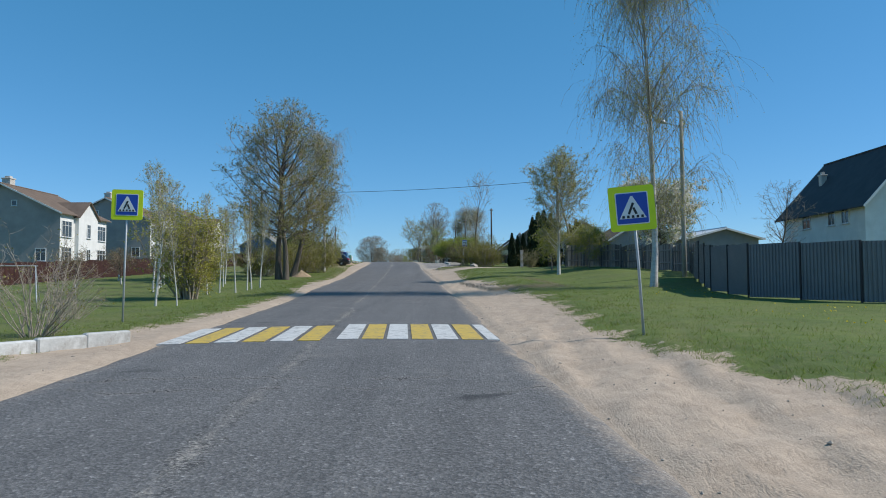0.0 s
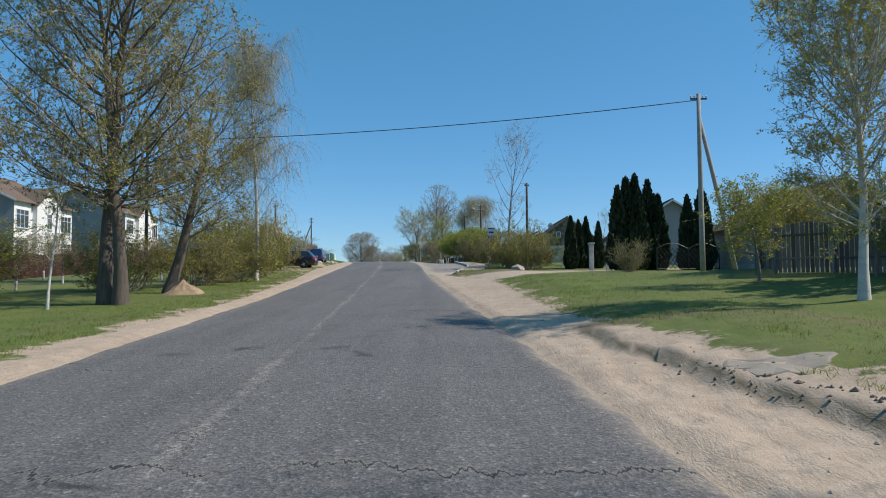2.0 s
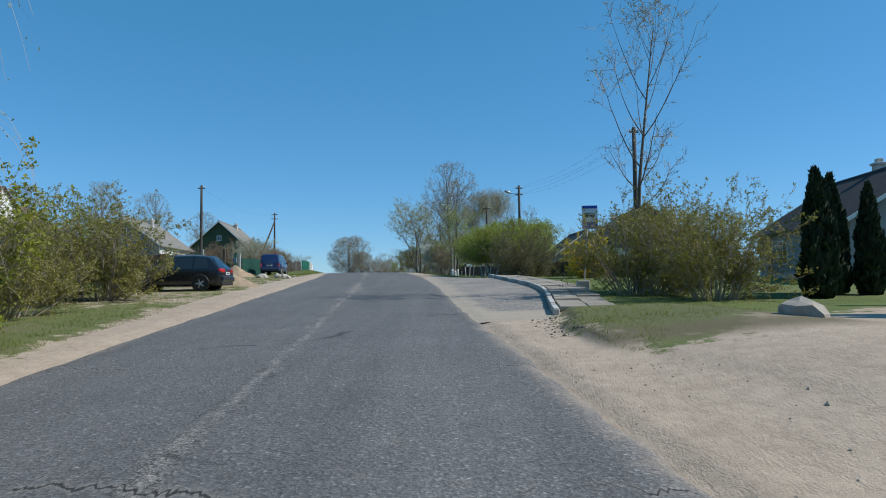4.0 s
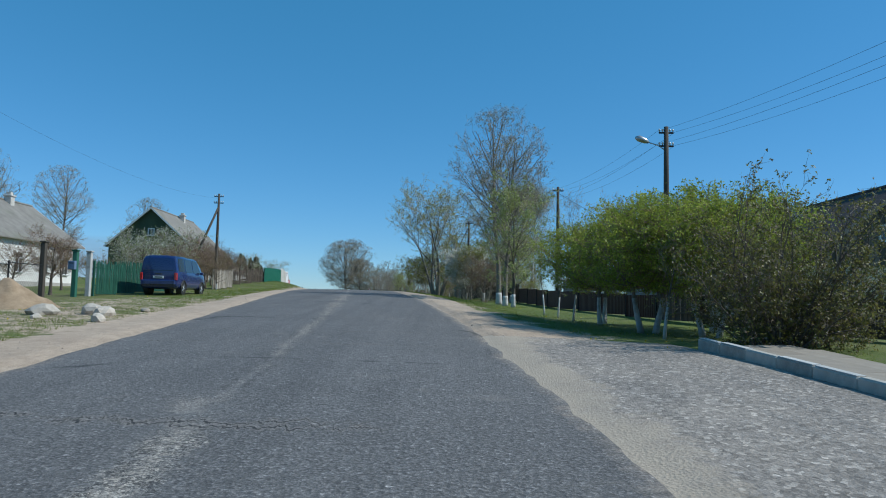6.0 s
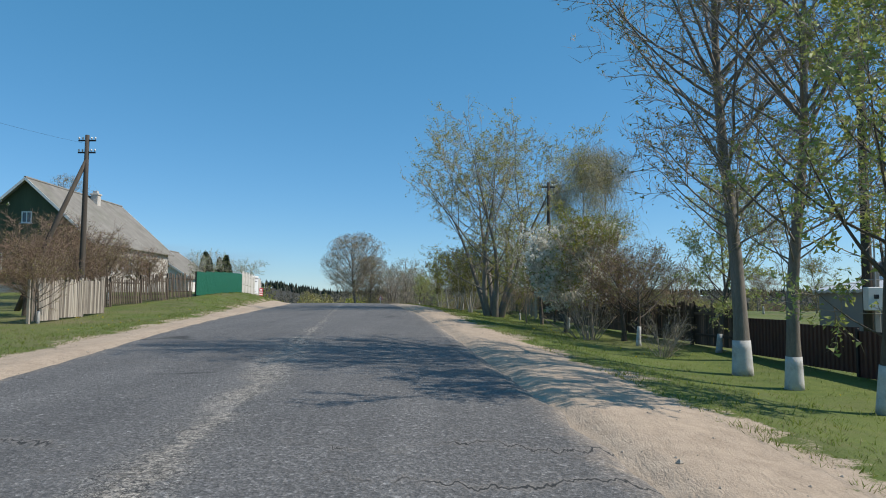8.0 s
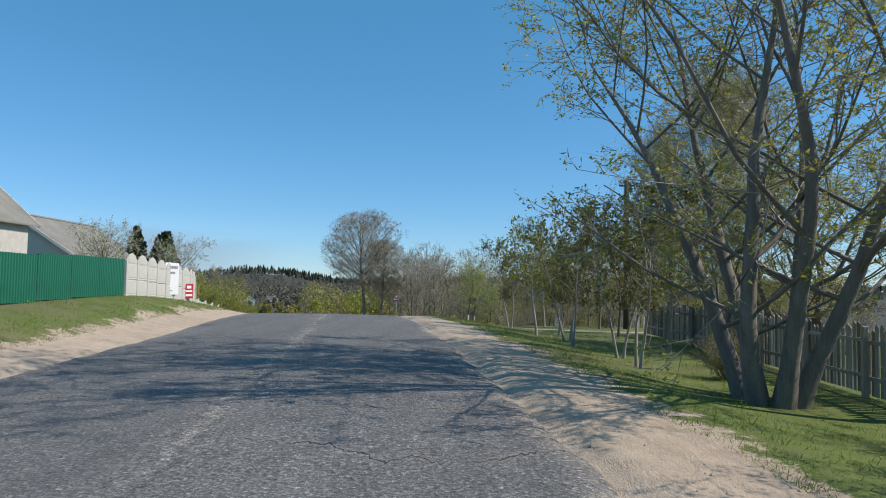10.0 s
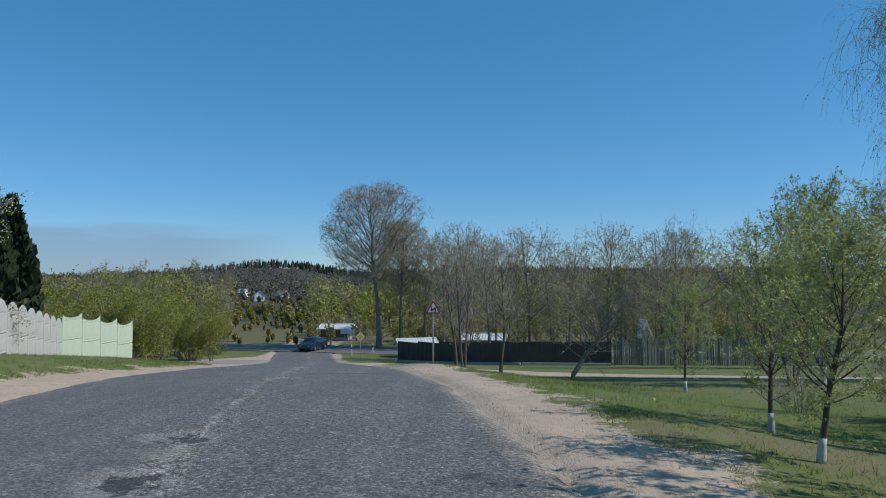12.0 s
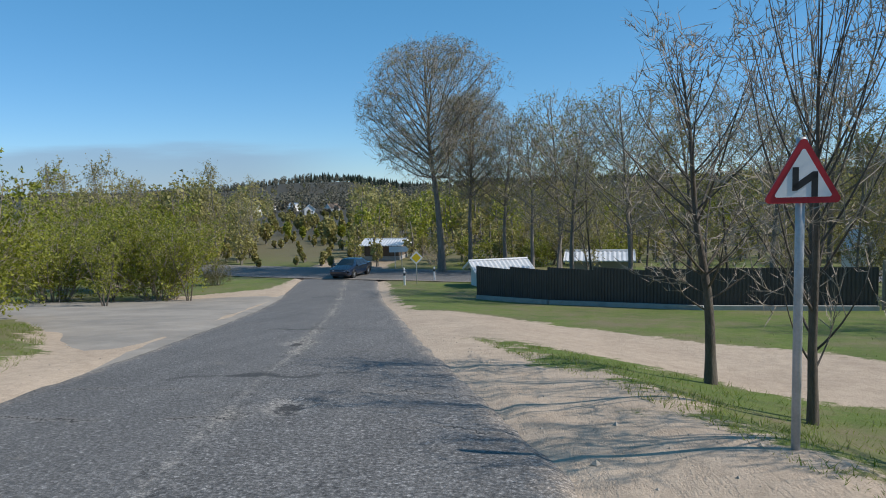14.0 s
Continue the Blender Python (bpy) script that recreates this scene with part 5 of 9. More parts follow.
def gable_house(name, loc, rot, W, L, wall_h, roof_h, wall_mat, roof_mat, gable_mat=None, over=0.45, windows=(), chimneys=(), label="", boards=0, waves=0.18,
                front_mat=None, plinth=0.35):
    """A house with its ridge along local y. windows: (side, pos, z, w, h, bars). chimneys: (x, y, size, height)."""
    e = holder(name, loc, rot, label, "house")
    g = Geo()
    w2, l2 = W / 2, L / 2
    base = -0.8
    g.add([(-w2, -l2, base), (w2, -l2, base), (w2, l2, base), (-w2, l2, base), (-w2, -l2, wall_h), (w2, -l2, wall_h), (w2, l2, wall_h), (-w2, l2, wall_h)],
          [(1, 2, 6, 5), (3, 0, 4, 7), (2, 3, 7, 6)])
    g.add([(-w2, -l2, base), (w2, -l2, base), (w2, -l2, wall_h), (-w2, -l2, wall_h)], [(0, 1, 2, 3)], 1)
    g.done("wall", [wall_mat, front_mat or wall_mat], e)
    for yy, s in ((l2 - 0.19, 1), (-l2 - 0.01, -1)):
        gg = Geo().add([(-w2, yy, wall_h), (w2, yy, wall_h), (0, yy, wall_h + roof_h), (-w2, yy + 0.2, wall_h), (w2, yy + 0.2, wall_h), (0, yy + 0.2, wall_h + roof_h)],
                       [(0, 1, 2), (5, 4, 3), (0, 3, 4, 1), (1, 4, 5, 2), (2, 5, 3, 0)])
        gab = gg.done("gable", [gable_mat or front_mat or wall_mat], e)
    if boards:
        n = int(W / boards)
        for k in range(n):
            x = -w2 + (k + 0.5) * W / n
            h = roof_h * (1 - abs(x) / w2)
            if h < 0.15:
                continue
            b = Geo()
            b.box((x, -l2 - 0.03 - 0.012 * (k % 2), wall_h + h / 2), (W / n - 0.02, 0.035, h), 0, 0.006)
            b.done("board", [gable_mat], gab)
    if plinth:
        p = Geo()
        p.box((0, 0, plinth / 2 - 0.4), (W + 0.12, L + 0.12, plinth + 0.8), 0, 0.02)
        p.done("plinth", [M_CONCRETE], e)
    # roof of two corrugated slopes
    r = Geo()
    sl = math.hypot(w2, roof_h)
    k = (sl + over) / sl
    n = max(8, int((L + 2 * over) / waves * 2))
    for sgn in (-1, 1):
        v, f = [], []
        for i in range(n + 1):
            y = -l2 - over + (L + 2 * over) * i / n
            dz = 0.022 * (1 if i % 2 else -1) if waves < 1 else 0
            for t in (0.0, 0.5, 1.0):
                v.append((sgn * w2 * k * t, y, wall_h + roof_h - roof_h * k * t + 0.09 + dz))
        m0 = len(v)
        v += [(a, b, c - 0.08) for a, b, c in v]
        for i in range(n):
            for t in range(2):
                a = i * 3 + t
                q = (a, a + 1, a + 4, a + 3)
                f.append(q if sgn > 0 else q[::-1])
                f.append(tuple(j + m0 for j in (q[::-1] if sgn > 0 else q)))
            f.append((i * 3 + 2, i * 3 + 2 + m0, i * 3 + 5 + m0, i * 3 + 5))
        for i in (0, n):
            for t in range(2):
                f.append((i * 3 + t, i * 3 + t + 1, i * 3 + t + 1 + m0, i * 3 + t + m0))
        r.add(v, f)
    r.tube([(0, -l2 - over, wall_h + roof_h + 0.11), (0, l2 + over, wall_h + roof_h + 0.11)], 0.09, 6)
    roof = r.done("roof", [roof_mat], e)
    for sgn in (-1, 1):
        for yy in (-l2 - over, l2 + over):
            tr = Geo()
            a, b = Vector((0, yy, wall_h + roof_h + 0.03)), Vector((sgn * w2 * k, yy, wall_h + roof_h - roof_h * k + 0.03))
            d = b - a
            tr.add(*moved_box((0, 0, 0), (d.length, 0.035, 0.16), Matrix.Translation((a + b) / 2) @ Matrix.Rotation(-math.atan2(d.z, d.x), 4, "Y")))
            tr.done("bargeboard", [M_OLDWOOD if boards else M_FRAMEW], roof)
    for x, y, s, h in chimneys:
        c = Geo()
        zb = wall_h + roof_h * (1 - abs(x) / w2)
        c.box((x, y, zb + h / 2 - 0.3), (s, s, h + 0.6), 0, 0.015)
        c.box((x, y, zb + h + 0.03), (s + 0.14, s + 0.14, 0.12), 0, 0.015)
        c.box((x, y, zb + h + 0.2), (s * 0.6, s * 0.6, 0.22), 0, 0.01)
        c.done("chimney", [M_BRICKWALL], roof)
    for side, pos, z, w, h, bars in windows:
        proud = 0.065 if boards and side == "f" and z > wall_h else 0.0
        window(e, wall_at(side, W, L, pos, z) @ Matrix.Translation((0, -proud, 0)), w, h, bars)
    return e


# ---- fences ----
def fence_run(name, pts, maker, pitch, label, mats_category="fence", lift=0.0):
    """A fence along (x, y) points, section by section; maker(parent, pose, length, index)."""
    e = holder(name, (pts[0][0], pts[0][1], gz(*pts[0])), 0, label, mats_category)
    e.matrix_basis = Matrix()
    k = 0
    for (ax, ay), (bx, by) in zip(pts[:-1], pts[1:]):
        ln = math.hypot(bx - ax, by - ay)
        n = max(1, round(ln / pitch))
        for i in range(n):
            x0, y0 = ax + (bx - ax) * i / n, ay + (by - ay) * i / n
            x1, y1 = ax + (bx - ax) * (i + 1) / n, ay + (by - ay) * (i + 1) / n
            z = (gz(x0, y0) + gz(x1, y1)) / 2 + lift
            m = Matrix.Translation(((x0 + x1) / 2, (y0 + y1) / 2, z)) @ Matrix.Rotation(math.atan2(by - ay, bx - ax), 4, "Z")
            maker(e, m, ln / n, k)
            k += 1
    return e


_shared = {}


def shared(key, build):
    """Mesh data built once and used by many alike pieces."""
    if key not in _shared:
        g, mats, smooth = build()
        me = bpy.data.meshes.new(key)
        me.from_pydata(g.v, [], g.f)
        for mm in mats:
            me.materials.append(mm)
        me.polygons.foreach_set("material_index", np.array(g.m, dtype=np.int32))
        if smooth:
            me.polygons.foreach_set("use_smooth", np.ones(len(g.f), dtype=bool))
        _shared[key] = me
    return _shared[key]


def piece(name, key, build, parent, m):
    ob = new(name, shared(key, build))
    ob.parent = parent
    ob.matrix_basis = m
    return ob


def sheet_section(mat, height, wave=0.115, post_mat=None, rng_tilt=0.0):
    def maker(e, m, ln, k):
        def build():
            g = Geo()
            n = max(2, int(round(ln / wave)))
            v = []
            prof = [(0.0, 0), (0.3, 0), (0.42, 0.034), (0.78, 0.034), (0.9, 0)]
            xs = [(-ln / 2 + ln * (i + a) / n, d) for i in range(n) for a, d in prof] + [(ln / 2, 0)]
            for x, d in xs:
                v += [(x, d, 0.06), (x, d, height), (x, d + 0.006, height), (x, d + 0.006, 0.06)]
            f = []
            for i in range(len(xs) - 1):
                a, b = i * 4, i * 4 + 4
                f += [(a, b, b + 1, a + 1), (a + 1, b + 1, b + 2, a + 2), (b + 2, b + 3, a + 3, a + 2)]
            g.add(v, f)
            return g, [mat], False
        piece("panel", "sheet_%s_%.2f_%.2f" % (mat.name, height, ln), build, e, m @ Matrix.Rotation(radians(rng_tilt * math.sin(k * 2.1)), 4, "X"))
        piece("post", "sheetpost_%.2f_%s" % (height, (post_mat or M_BLACK).name), lambda: (Geo().box((0, 0.05, height / 2 - 0.3), (0.06, 0.06, height + 0.55), 0, 0.006), [post_mat or M_BLACK], False),
              e, m @ Matrix.Translation((-ln / 2, 0, 0)))
    return maker


def picket_section(mat, height, gap=0.115, slat=0.075, post=0.1, jitter=0.04):
    def maker(e, m, ln, k):
        r = random.Random(k * 7 + int(height * 100))
        n = max(2, int(ln / gap))
        for i in range(n):
            x = -ln / 2 + (i + 0.5) * ln / n
            kind = r.randint(0, 3)
            hh = height * (1 + (kind - 1.5) * jitter)
            piece("slat", "slat_%s_%.2f_%d" % (mat.name, height, kind),
                  lambda hh=hh: (Geo().plate([(-slat / 2, 0.08), (slat / 2, 0.08), (slat / 2, hh - 0.05), (0, hh), (-slat / 2, hh - 0.05)], 0.02), [mat], False),
                  e, m @ Matrix.Translation((x, r.uniform(-0.006, 0.006), 0)) @ Matrix.Rotation(radians(r.uniform(-1.5, 1.5)), 4, "Y"))
        for z in (0.3 * height, 0.8 * height):
            piece("rail", "rail_%s_%.2f" % (mat.name, ln), lambda: (Geo().box((0, 0.045, 0), (ln, 0.04, 0.07), 0, 0.004), [mat], False), e, m @ Matrix.Translation((0, 0, z)))
        piece("post", "post_%s_%.2f_%.2f" % (mat.name, height, post), lambda: (Geo().box((0, 0.11, height / 2 - 0.3), (post, post, height + 0.6), 0, 0.01), [mat], False), e, m @ Matrix.Translation((-ln / 2, 0, 0)))
    return maker


def scallop_section(mat, height, gap=0.15):
    """Board fence bay whose board tops rise in an arch between the posts."""
    def maker(e, m, ln, k):
        n = max(4, int(ln / gap))
        for i in range(n):
            hh = height - 0.16 + 0.16 * math.sin(math.pi * (i + 0.5) / n)
            piece("slat", "scallop_%s_%.2f_%d_%d" % (mat.name, height, min(i, n - 1 - i), n),
                  lambda hh=hh: (Geo().box((0, 0, hh / 2 + 0.02), (gap - 0.02, 0.025, hh - 0.04), 0, 0.006), [mat], False), e,
                  m @ Matrix.Translation((-ln / 2 + (i + 0.5) * ln / n, 0.008 * (i % 2), 0)))
        for z in (0.3 * height, 0.75 * height):
            piece("rail", "rail_%s_%.2f" % (mat.name, ln), lambda: (Geo().box((0, 0.045, 0), (ln, 0.04, 0.07), 0, 0.004), [mat], False), e, m @ Matrix.Translation((0, 0, z)))
        piece("post", "post_%s_%.2f_sc" % (mat.name, height), lambda: (Geo().box((0, 0.08, height / 2 - 0.3), (0.1, 0.1, height + 0.5), 0, 0.01), [mat], False), e, m @ Matrix.Translation((-ln / 2, 0, 0)))
    return maker


def concrete_section(mat, height, arch=0.42, boards=2):
    """Cast concrete fence bay: post, horizontal boards and an arched top board."""
    def maker(e, m, ln, k):
        bh = (height - (arch if arch else 0)) / boards
        for b in range(boards):
            def build():
                g = Geo()
                n, w = 1, ln / 2 - 0.05
                prof = [(-0.025, 0.008)]
                for i in range(n):
                    a, c = bh * i / n + 0.015, bh * (i + 1) / n - 0.015
                    prof += [(-0.025, a), (-0.040, a + 0.012), (-0.040, a + 0.05), (-0.030, a + 0.06), (-0.030, a + 0.085), (-0.040, a + 0.095), (-0.040, c - 0.012), (-0.025, c)]
                prof += [(-0.025, bh - 0.008), (0.025, bh - 0.008), (0.025, 0.008)]
                k = len(prof)
                g.add([(s * w, y, z) for s in (-1, 1) for y, z in prof], [(i, (i + 1) % k, k + (i + 1) % k, k + i) for i in range(k)] + [tuple(range(k - 1, -1, -1)), tuple(range(k, 2 * k))])
                return g, [mat], False
            piece("board", "cboard_%s_%.2f_%.2f" % (mat.name, ln, bh), build, e, m @ Matrix.Translation((0, 0, b * bh + 0.02)))
        if arch:
            def build_arch():
                w = ln / 2 - 0.05
                half = [(1.0, 0.45), (0.9, 0.47), (0.78, 0.55), (0.62, 0.74), (0.45, 0.85), (0.28, 0.9), (0.12, 0.96)]
                pts = [(-w, 0), (w, 0)] + [(w * a, arch * b) for a, b in half] + [(0, arch)] + [(-w * a, arch * b) for a, b in half[::-1]]
                g = Geo().plate(pts, 0.05, Matrix.Translation((0, -0.025, 0)))
                g.plate([(x * 0.8, 0.04 + z * 0.72) for x, z in pts], 0.014, Matrix.Translation((0, -0.037, 0)))
                return g, [mat], False
            piece("arched_board", "carch_%s_%.2f" % (mat.name, ln), build_arch, e, m @ Matrix.Translation((0, 0, boards * bh + 0.02)))
        else:
            def build_scallop():
                w = ln / 2 - 0.05
                pts = [(-w, 0), (w, 0)] + [(w * math.cos(a), 0.26 - 0.17 * math.sin(a)) for a in np.linspace(0, math.pi, 9)]
                g = Geo().plate(pts, 0.05, Matrix.Translation((0, -0.025, 0)))
                for i in range(9):
                    g.box((-w + 2 * w * (i + 0.5) / 9, -0.03, 0.05), (0.05, 0.012, 0.1), 0, 0.003)
                return g, [mat], False
            piece("scalloped_board", "cscal_%s_%.2f" % (mat.name, ln), build_scallop, e, m @ Matrix.Translation((0, 0, boards * bh + 0.02)))
        hp = height - (0.25 if arch else -0.16)
        piece("post", "cpost_%s_%.2f" % (mat.name, hp), lambda: (Geo().box((0, 0, hp / 2 - 0.25), (0.13, 0.14, hp + 0.5), 0, 0.015), [mat], False), e, m @ Matrix.Translation((-ln / 2, 0, 0)))
    return maker


# ---- poles and wires ----
def insulator(parent, p):
    piece("insulator", "insulator", lambda: (Geo().tube([(0, 0, 0), (0, 0, 0.05), (0, 0, 0.06), (0, 0, 0.11), (0, 0, 0.13)], [0.012, 0.03, 0.042, 0.04, 0.015], 8), [M_PORCELAIN], True), parent, Matrix.Translation(p))


def utility_pole(u, y, h, r=0.12, mat=None, arms=2, strut=None, lamp=0, stub=True, label="", twist=0.0, lean=(0, 0), box=False, arm_len=0.75):
    p = at(u, y)
    e = holder("utility_pole", p, twist, label, "utility pole", "utility poles along the street")
    g = Geo()
    lx, ly = lean
    g.tube([(0, 0, -0.6), (lx * 0.3, ly * 0.3, h * 0.3), (lx * 0.7, ly * 0.7, h * 0.7), (lx, ly, h)], [r, r * 0.95, r * 0.82, r * 0.7], 12)
    g.done("pole", [mat or M_POLE], e, True)
    if stub:
        s = Geo()
        s.box((0.16, 0, 0.8), (0.16, 0.2, 3.0), 0, 0.02)
        for z in (1.2, 2.0):
            s.tube([(-r - 0.02, -r - 0.02, z), (0.26, -r - 0.02, z), (0.26, r + 0.02, z), (-r - 0.02, r + 0.02, z), (-r - 0.02, -r - 0.02, z)], 0.012, 5)
        s.done("concrete_stub", [M_CONPOLE], e)
    for k in range(arms):
        z = h - 0.25 - 0.55 * k
        a = Geo()
        a.box((lx, ly, z), (arm_len * 2, 0.06, 0.07), 0, 0.008)
        arm = a.done("cross_arm", [M_BLACK], e)
        for x in (-arm_len * 0.92, -arm_len * 0.5, arm_len * 0.5, arm_len * 0.92):
            insulator(arm, (lx + x, ly, z + 0.035))
    if strut:
        dx, dy = strut
        s = Geo()
        s.tube([(dx, dy, -0.5), (dx * 0.5, dy * 0.5, h * 0.42), (lx + 0.02, ly, h * 0.86)], [r * 0.95, r * 0.85, r * 0.7], 10)
        s.done("strut", [mat or M_POLE], e, True)
    if lamp:
        b = Geo()
        b.tube([(lx, ly, h - 1.0), (lx + lamp * 0.35, ly, h - 0.78), (lx + lamp * 0.95, ly, h - 0.62)], 0.025, 8)
        br = b.done("lamp_bracket", [M_GALV], e, True)
        d = Geo()
        d.tube([(lx + lamp * 0.8, ly, h - 0.66), (lx + lamp * 0.95, ly, h - 0.6), (lx + lamp * 1.25, ly, h - 0.5), (lx + lamp * 1.4, ly, h - 0.47)], [0.05, 0.11, 0.13, 0.05], 10)
        d.done("lamp_head", [M_GALV], br, True)
    if box:
        c = Geo()
        c.box((-0.02, -r - 0.14, 1.55), (0.38, 0.22, 0.55), 0, 0.015)
        bx = c.done("meter_box", [M_FRAMEW], e)
        c = Geo()
        c.box((-0.02, -r - 0.255, 1.6), (0.12, 0.012, 0.1), 0, 0.003)
        c.done("meter_glass", [M_GLASS], bx)
        c = Geo()
        c.tube([(0.1, -r - 0.03, 1.8), (0.1, -r - 0.02, h * 0.8)], 0.02, 6)
        c.done("cable_conduit", [M_GALV], e)
    return e, p + Vector((lx, ly, h))


def cable(name, a, b, sag, r=0.012, label="thin dark overhead wire between poles"):
    a, b = Vector(a), Vector(b)
    pts = [a.lerp(b, k / 14) - Vector((0, 0, sag * 4 * (k / 14) * (1 - k / 14))) for k in range(15)]
    ob = Geo().tube(pts, r, 5).done(name, [M_WIRE], None, True)
    return tagged(ob, label, "overhead wire", "overhead wires")


# ---- road signs ----
def sign_post(e, h, r=0.03, lean=(0, 0), mat=None, bands=False):
    Geo().tube([(0, 0, -0.5), (lean[0] * 0.5, lean[1] * 0.5, h * 0.5), (lean[0], lean[1], h)], r, 10).done("post", [mat or M_POSTGREY], e, True)


def crossing_sign(u, y, h, face, lean, label):
    """Square crossing sign on a yellow-green backing board; the walking figure is reduced to plain bars."""
    e = holder("crossing_sign", at(u, y), face, label, "road sign", "pedestrian crossing signs")
    sign_post(e, h - 0.05, 0.03, lean)
    c = Matrix.Translation((lean[0], lean[1] - 0.045, h - 0.42)) @ Matrix.Rotation(radians(-math.degrees(math.atan2(-lean[0], h))), 4, "Y")
    b = Geo().plate(rounded(0.92, 0.92, 0.06), 0.02, c).done("backing_board", [M_SIGNLIME], e)
    q = c @ Matrix.Translation((0, -0.006, 0))
    Geo().plate(rounded(0.66, 0.66, 0.03), 0.005, q).done("border", [M_SIGNWHITE], b)
    q = c @ Matrix.Translation((0, -0.011, 0))
    Geo().plate(rounded(0.62, 0.62, 0.025), 0.004, q).done("blue_field", [M_SIGNBLUE], b)
    q = c @ Matrix.Translation((0, -0.016, 0))
    Geo().plate([(-0.27, -0.21), (0.27, -0.21), (0.02, 0.25), (-0.02, 0.25)], 0.004, q).done("white_triangle", [M_SIGNWHITE], b)
    q = c @ Matrix.Translation((0, -0.021, 0))
    g = Geo()
    for k in range(5):
        x = -0.19 + 0.095 * k
        g.plate([(x - 0.028, -0.20), (x + 0.028, -0.20), (x + 0.022, -0.145), (x - 0.022, -0.145)], 0.004, q)
    g.plate([(-0.10, -0.11), (-0.06, -0.13), (0.045, 0.10), (0.0, 0.12)], 0.004, q)
    g.plate([(0.05, -0.13), (0.10, -0.12), (0.04, 0.02), (0.0, 0.0)], 0.004, q)
    g.done("black_bars", [M_SIGNBLACK], b)
    return e


def bend_sign(u, y, h, face, label):
    e = holder("warning_sign", at(u, y), face, label, "road sign")
    sign_post(e, h - 0.02, 0.035)
    c = Matrix.Translation((0, -0.05, h - 0.36))

    def tri(s, r):
        pts = []
        for k in range(3):
            a = radians(90 + 120 * k)
            cx, cz = (s - 2 * r) / 1.732 * math.cos(a), (s - 2 * r) / 1.732 * math.sin(a)
            for j in range(-2, 3):
                b = a + radians(30 * j)
                pts.append((cx + r * math.cos(b), cz + r * math.sin(b)))
        return pts
    Geo().plate(tri(0.57, 0.033), 0.02, c).done("red_border", [M_SIGNRED], e)
    Geo().plate(tri(0.43, 0.015), 0.004, c @ Matrix.Translation((0, -0.005, 0))).done("white_field", [M_SIGNWHITE], e)
    q = c @ Matrix.Translation((0, -0.010, -0.02))
    g = Geo()
    for p in ([(-0.085, -0.04), (-0.038, -0.04), (-0.038, 0.125), (-0.085, 0.125)], [(-0.085, -0.06), (-0.05, -0.06), (0.108, 0.05), (0.108, 0.09), (0.07, 0.09), (-0.085, -0.02)], [(0.06, -0.11), (0.108, -0.11), (0.108, 0.07), (0.06, 0.07)]):
        g.plate(p, 0.004, q)
    g.done("bend_arrow", [M_SIGNBLACK], e)
    return e


def bus_sign(u, y, h, face, lean, label):
    e = holder("bus_stop_sign", at(u, y), face, label, "road sign")
    sign_post(e, h, 0.03, lean, M_POSTGREY)
    Geo().box((0, 0, 0.12), (0.5, 0.42, 0.5), 0, 0.03).done("concrete_foot", [M_CONCRETE], e)
    c = Matrix.Translation((lean[0] + 0.02, lean[1] - 0.05, h - 0.40))
    b = Geo().plate(rounded(0.64, 0.98, 0.02), 0.02, c).done("board", [M_SIGNWHITE], e)
    for zc, hh in ((0.42, 0.11), (-0.32, 0.28)):
        Geo().plate(rounded(0.60, hh, 0.01), 0.004, c @ Matrix.Translation((0, -0.005, zc))).done("blue_field", [M_SIGNBLUE], b)
    q = c @ Matrix.Translation((0, -0.010, 0.09))
    g = Geo()
    g.plate([(-0.21, -0.06), (0.21, -0.06), (0.21, 0.03), (0.19, 0.09), (-0.21, 0.09)], 0.004, q)
    for x in (-0.12, 0.12):
        g.plate([(x + 0.045 * math.cos(a), -0.07 + 0.045 * math.sin(a)) for a in np.linspace(0, 6.28, 12, endpoint=False)], 0.004, q)
    g.done("bus_symbol", [M_SIGNBLACK], b)
    for k in range(4):
        x = -0.15 + 0.1 * k
        g = Geo().plate([(x - 0.038, 0.02), (x + 0.038, 0.02), (x + 0.038, 0.065), (x - 0.038, 0.065)], 0.003, c @ Matrix.Translation((0, -0.014, 0.09)))
        g.done("symbol_window", [M_SIGNWHITE], b)
    return e


# ---- vehicles ----
def wheel(parent, x, y, r, w=0.21):
    s = 1 if x > 0 else -1
    prof = [(0.62, 0.0), (0.66, 0.45), (0.92, 0.5), (1.0, 0.36), (1.0, -0.36), (0.92, -0.5), (0.66, -0.45), (0.62, 0.0)]
    g = Geo()
    n = 20
    v = [(x + s * b * w, y + r * a * math.cos(6.28318 * k / n), r + r * a * math.sin(6.28318 * k / n)) for k in range(n) for a, b in prof]
    m = len(prof)
    g.add(v, [(k * m + j, k * m + j + 1, ((k + 1) % n) * m + j + 1, ((k + 1) % n) * m + j) for k in range(n) for j in range(m - 1)])
    t = g.done("wheel", [M_TYRE], parent, True)
    rim = Geo()
    rim.tube([(x + s * w * 0.12, y, r), (x + s * w * 0.36, y, r)], [r * 0.63, r * 0.60], 20)
    for k in range(5):
        a = 6.28318 * k / 5
        rim.tube([(x + s * w * 0.42, y, r), (x + s * w * 0.40, y + r * 0.58 * math.cos(a), r + r * 0.58 * math.sin(a))], [r * 0.13, r * 0.09], 6)
    rim.done("rim", [M_ALLOY], t)


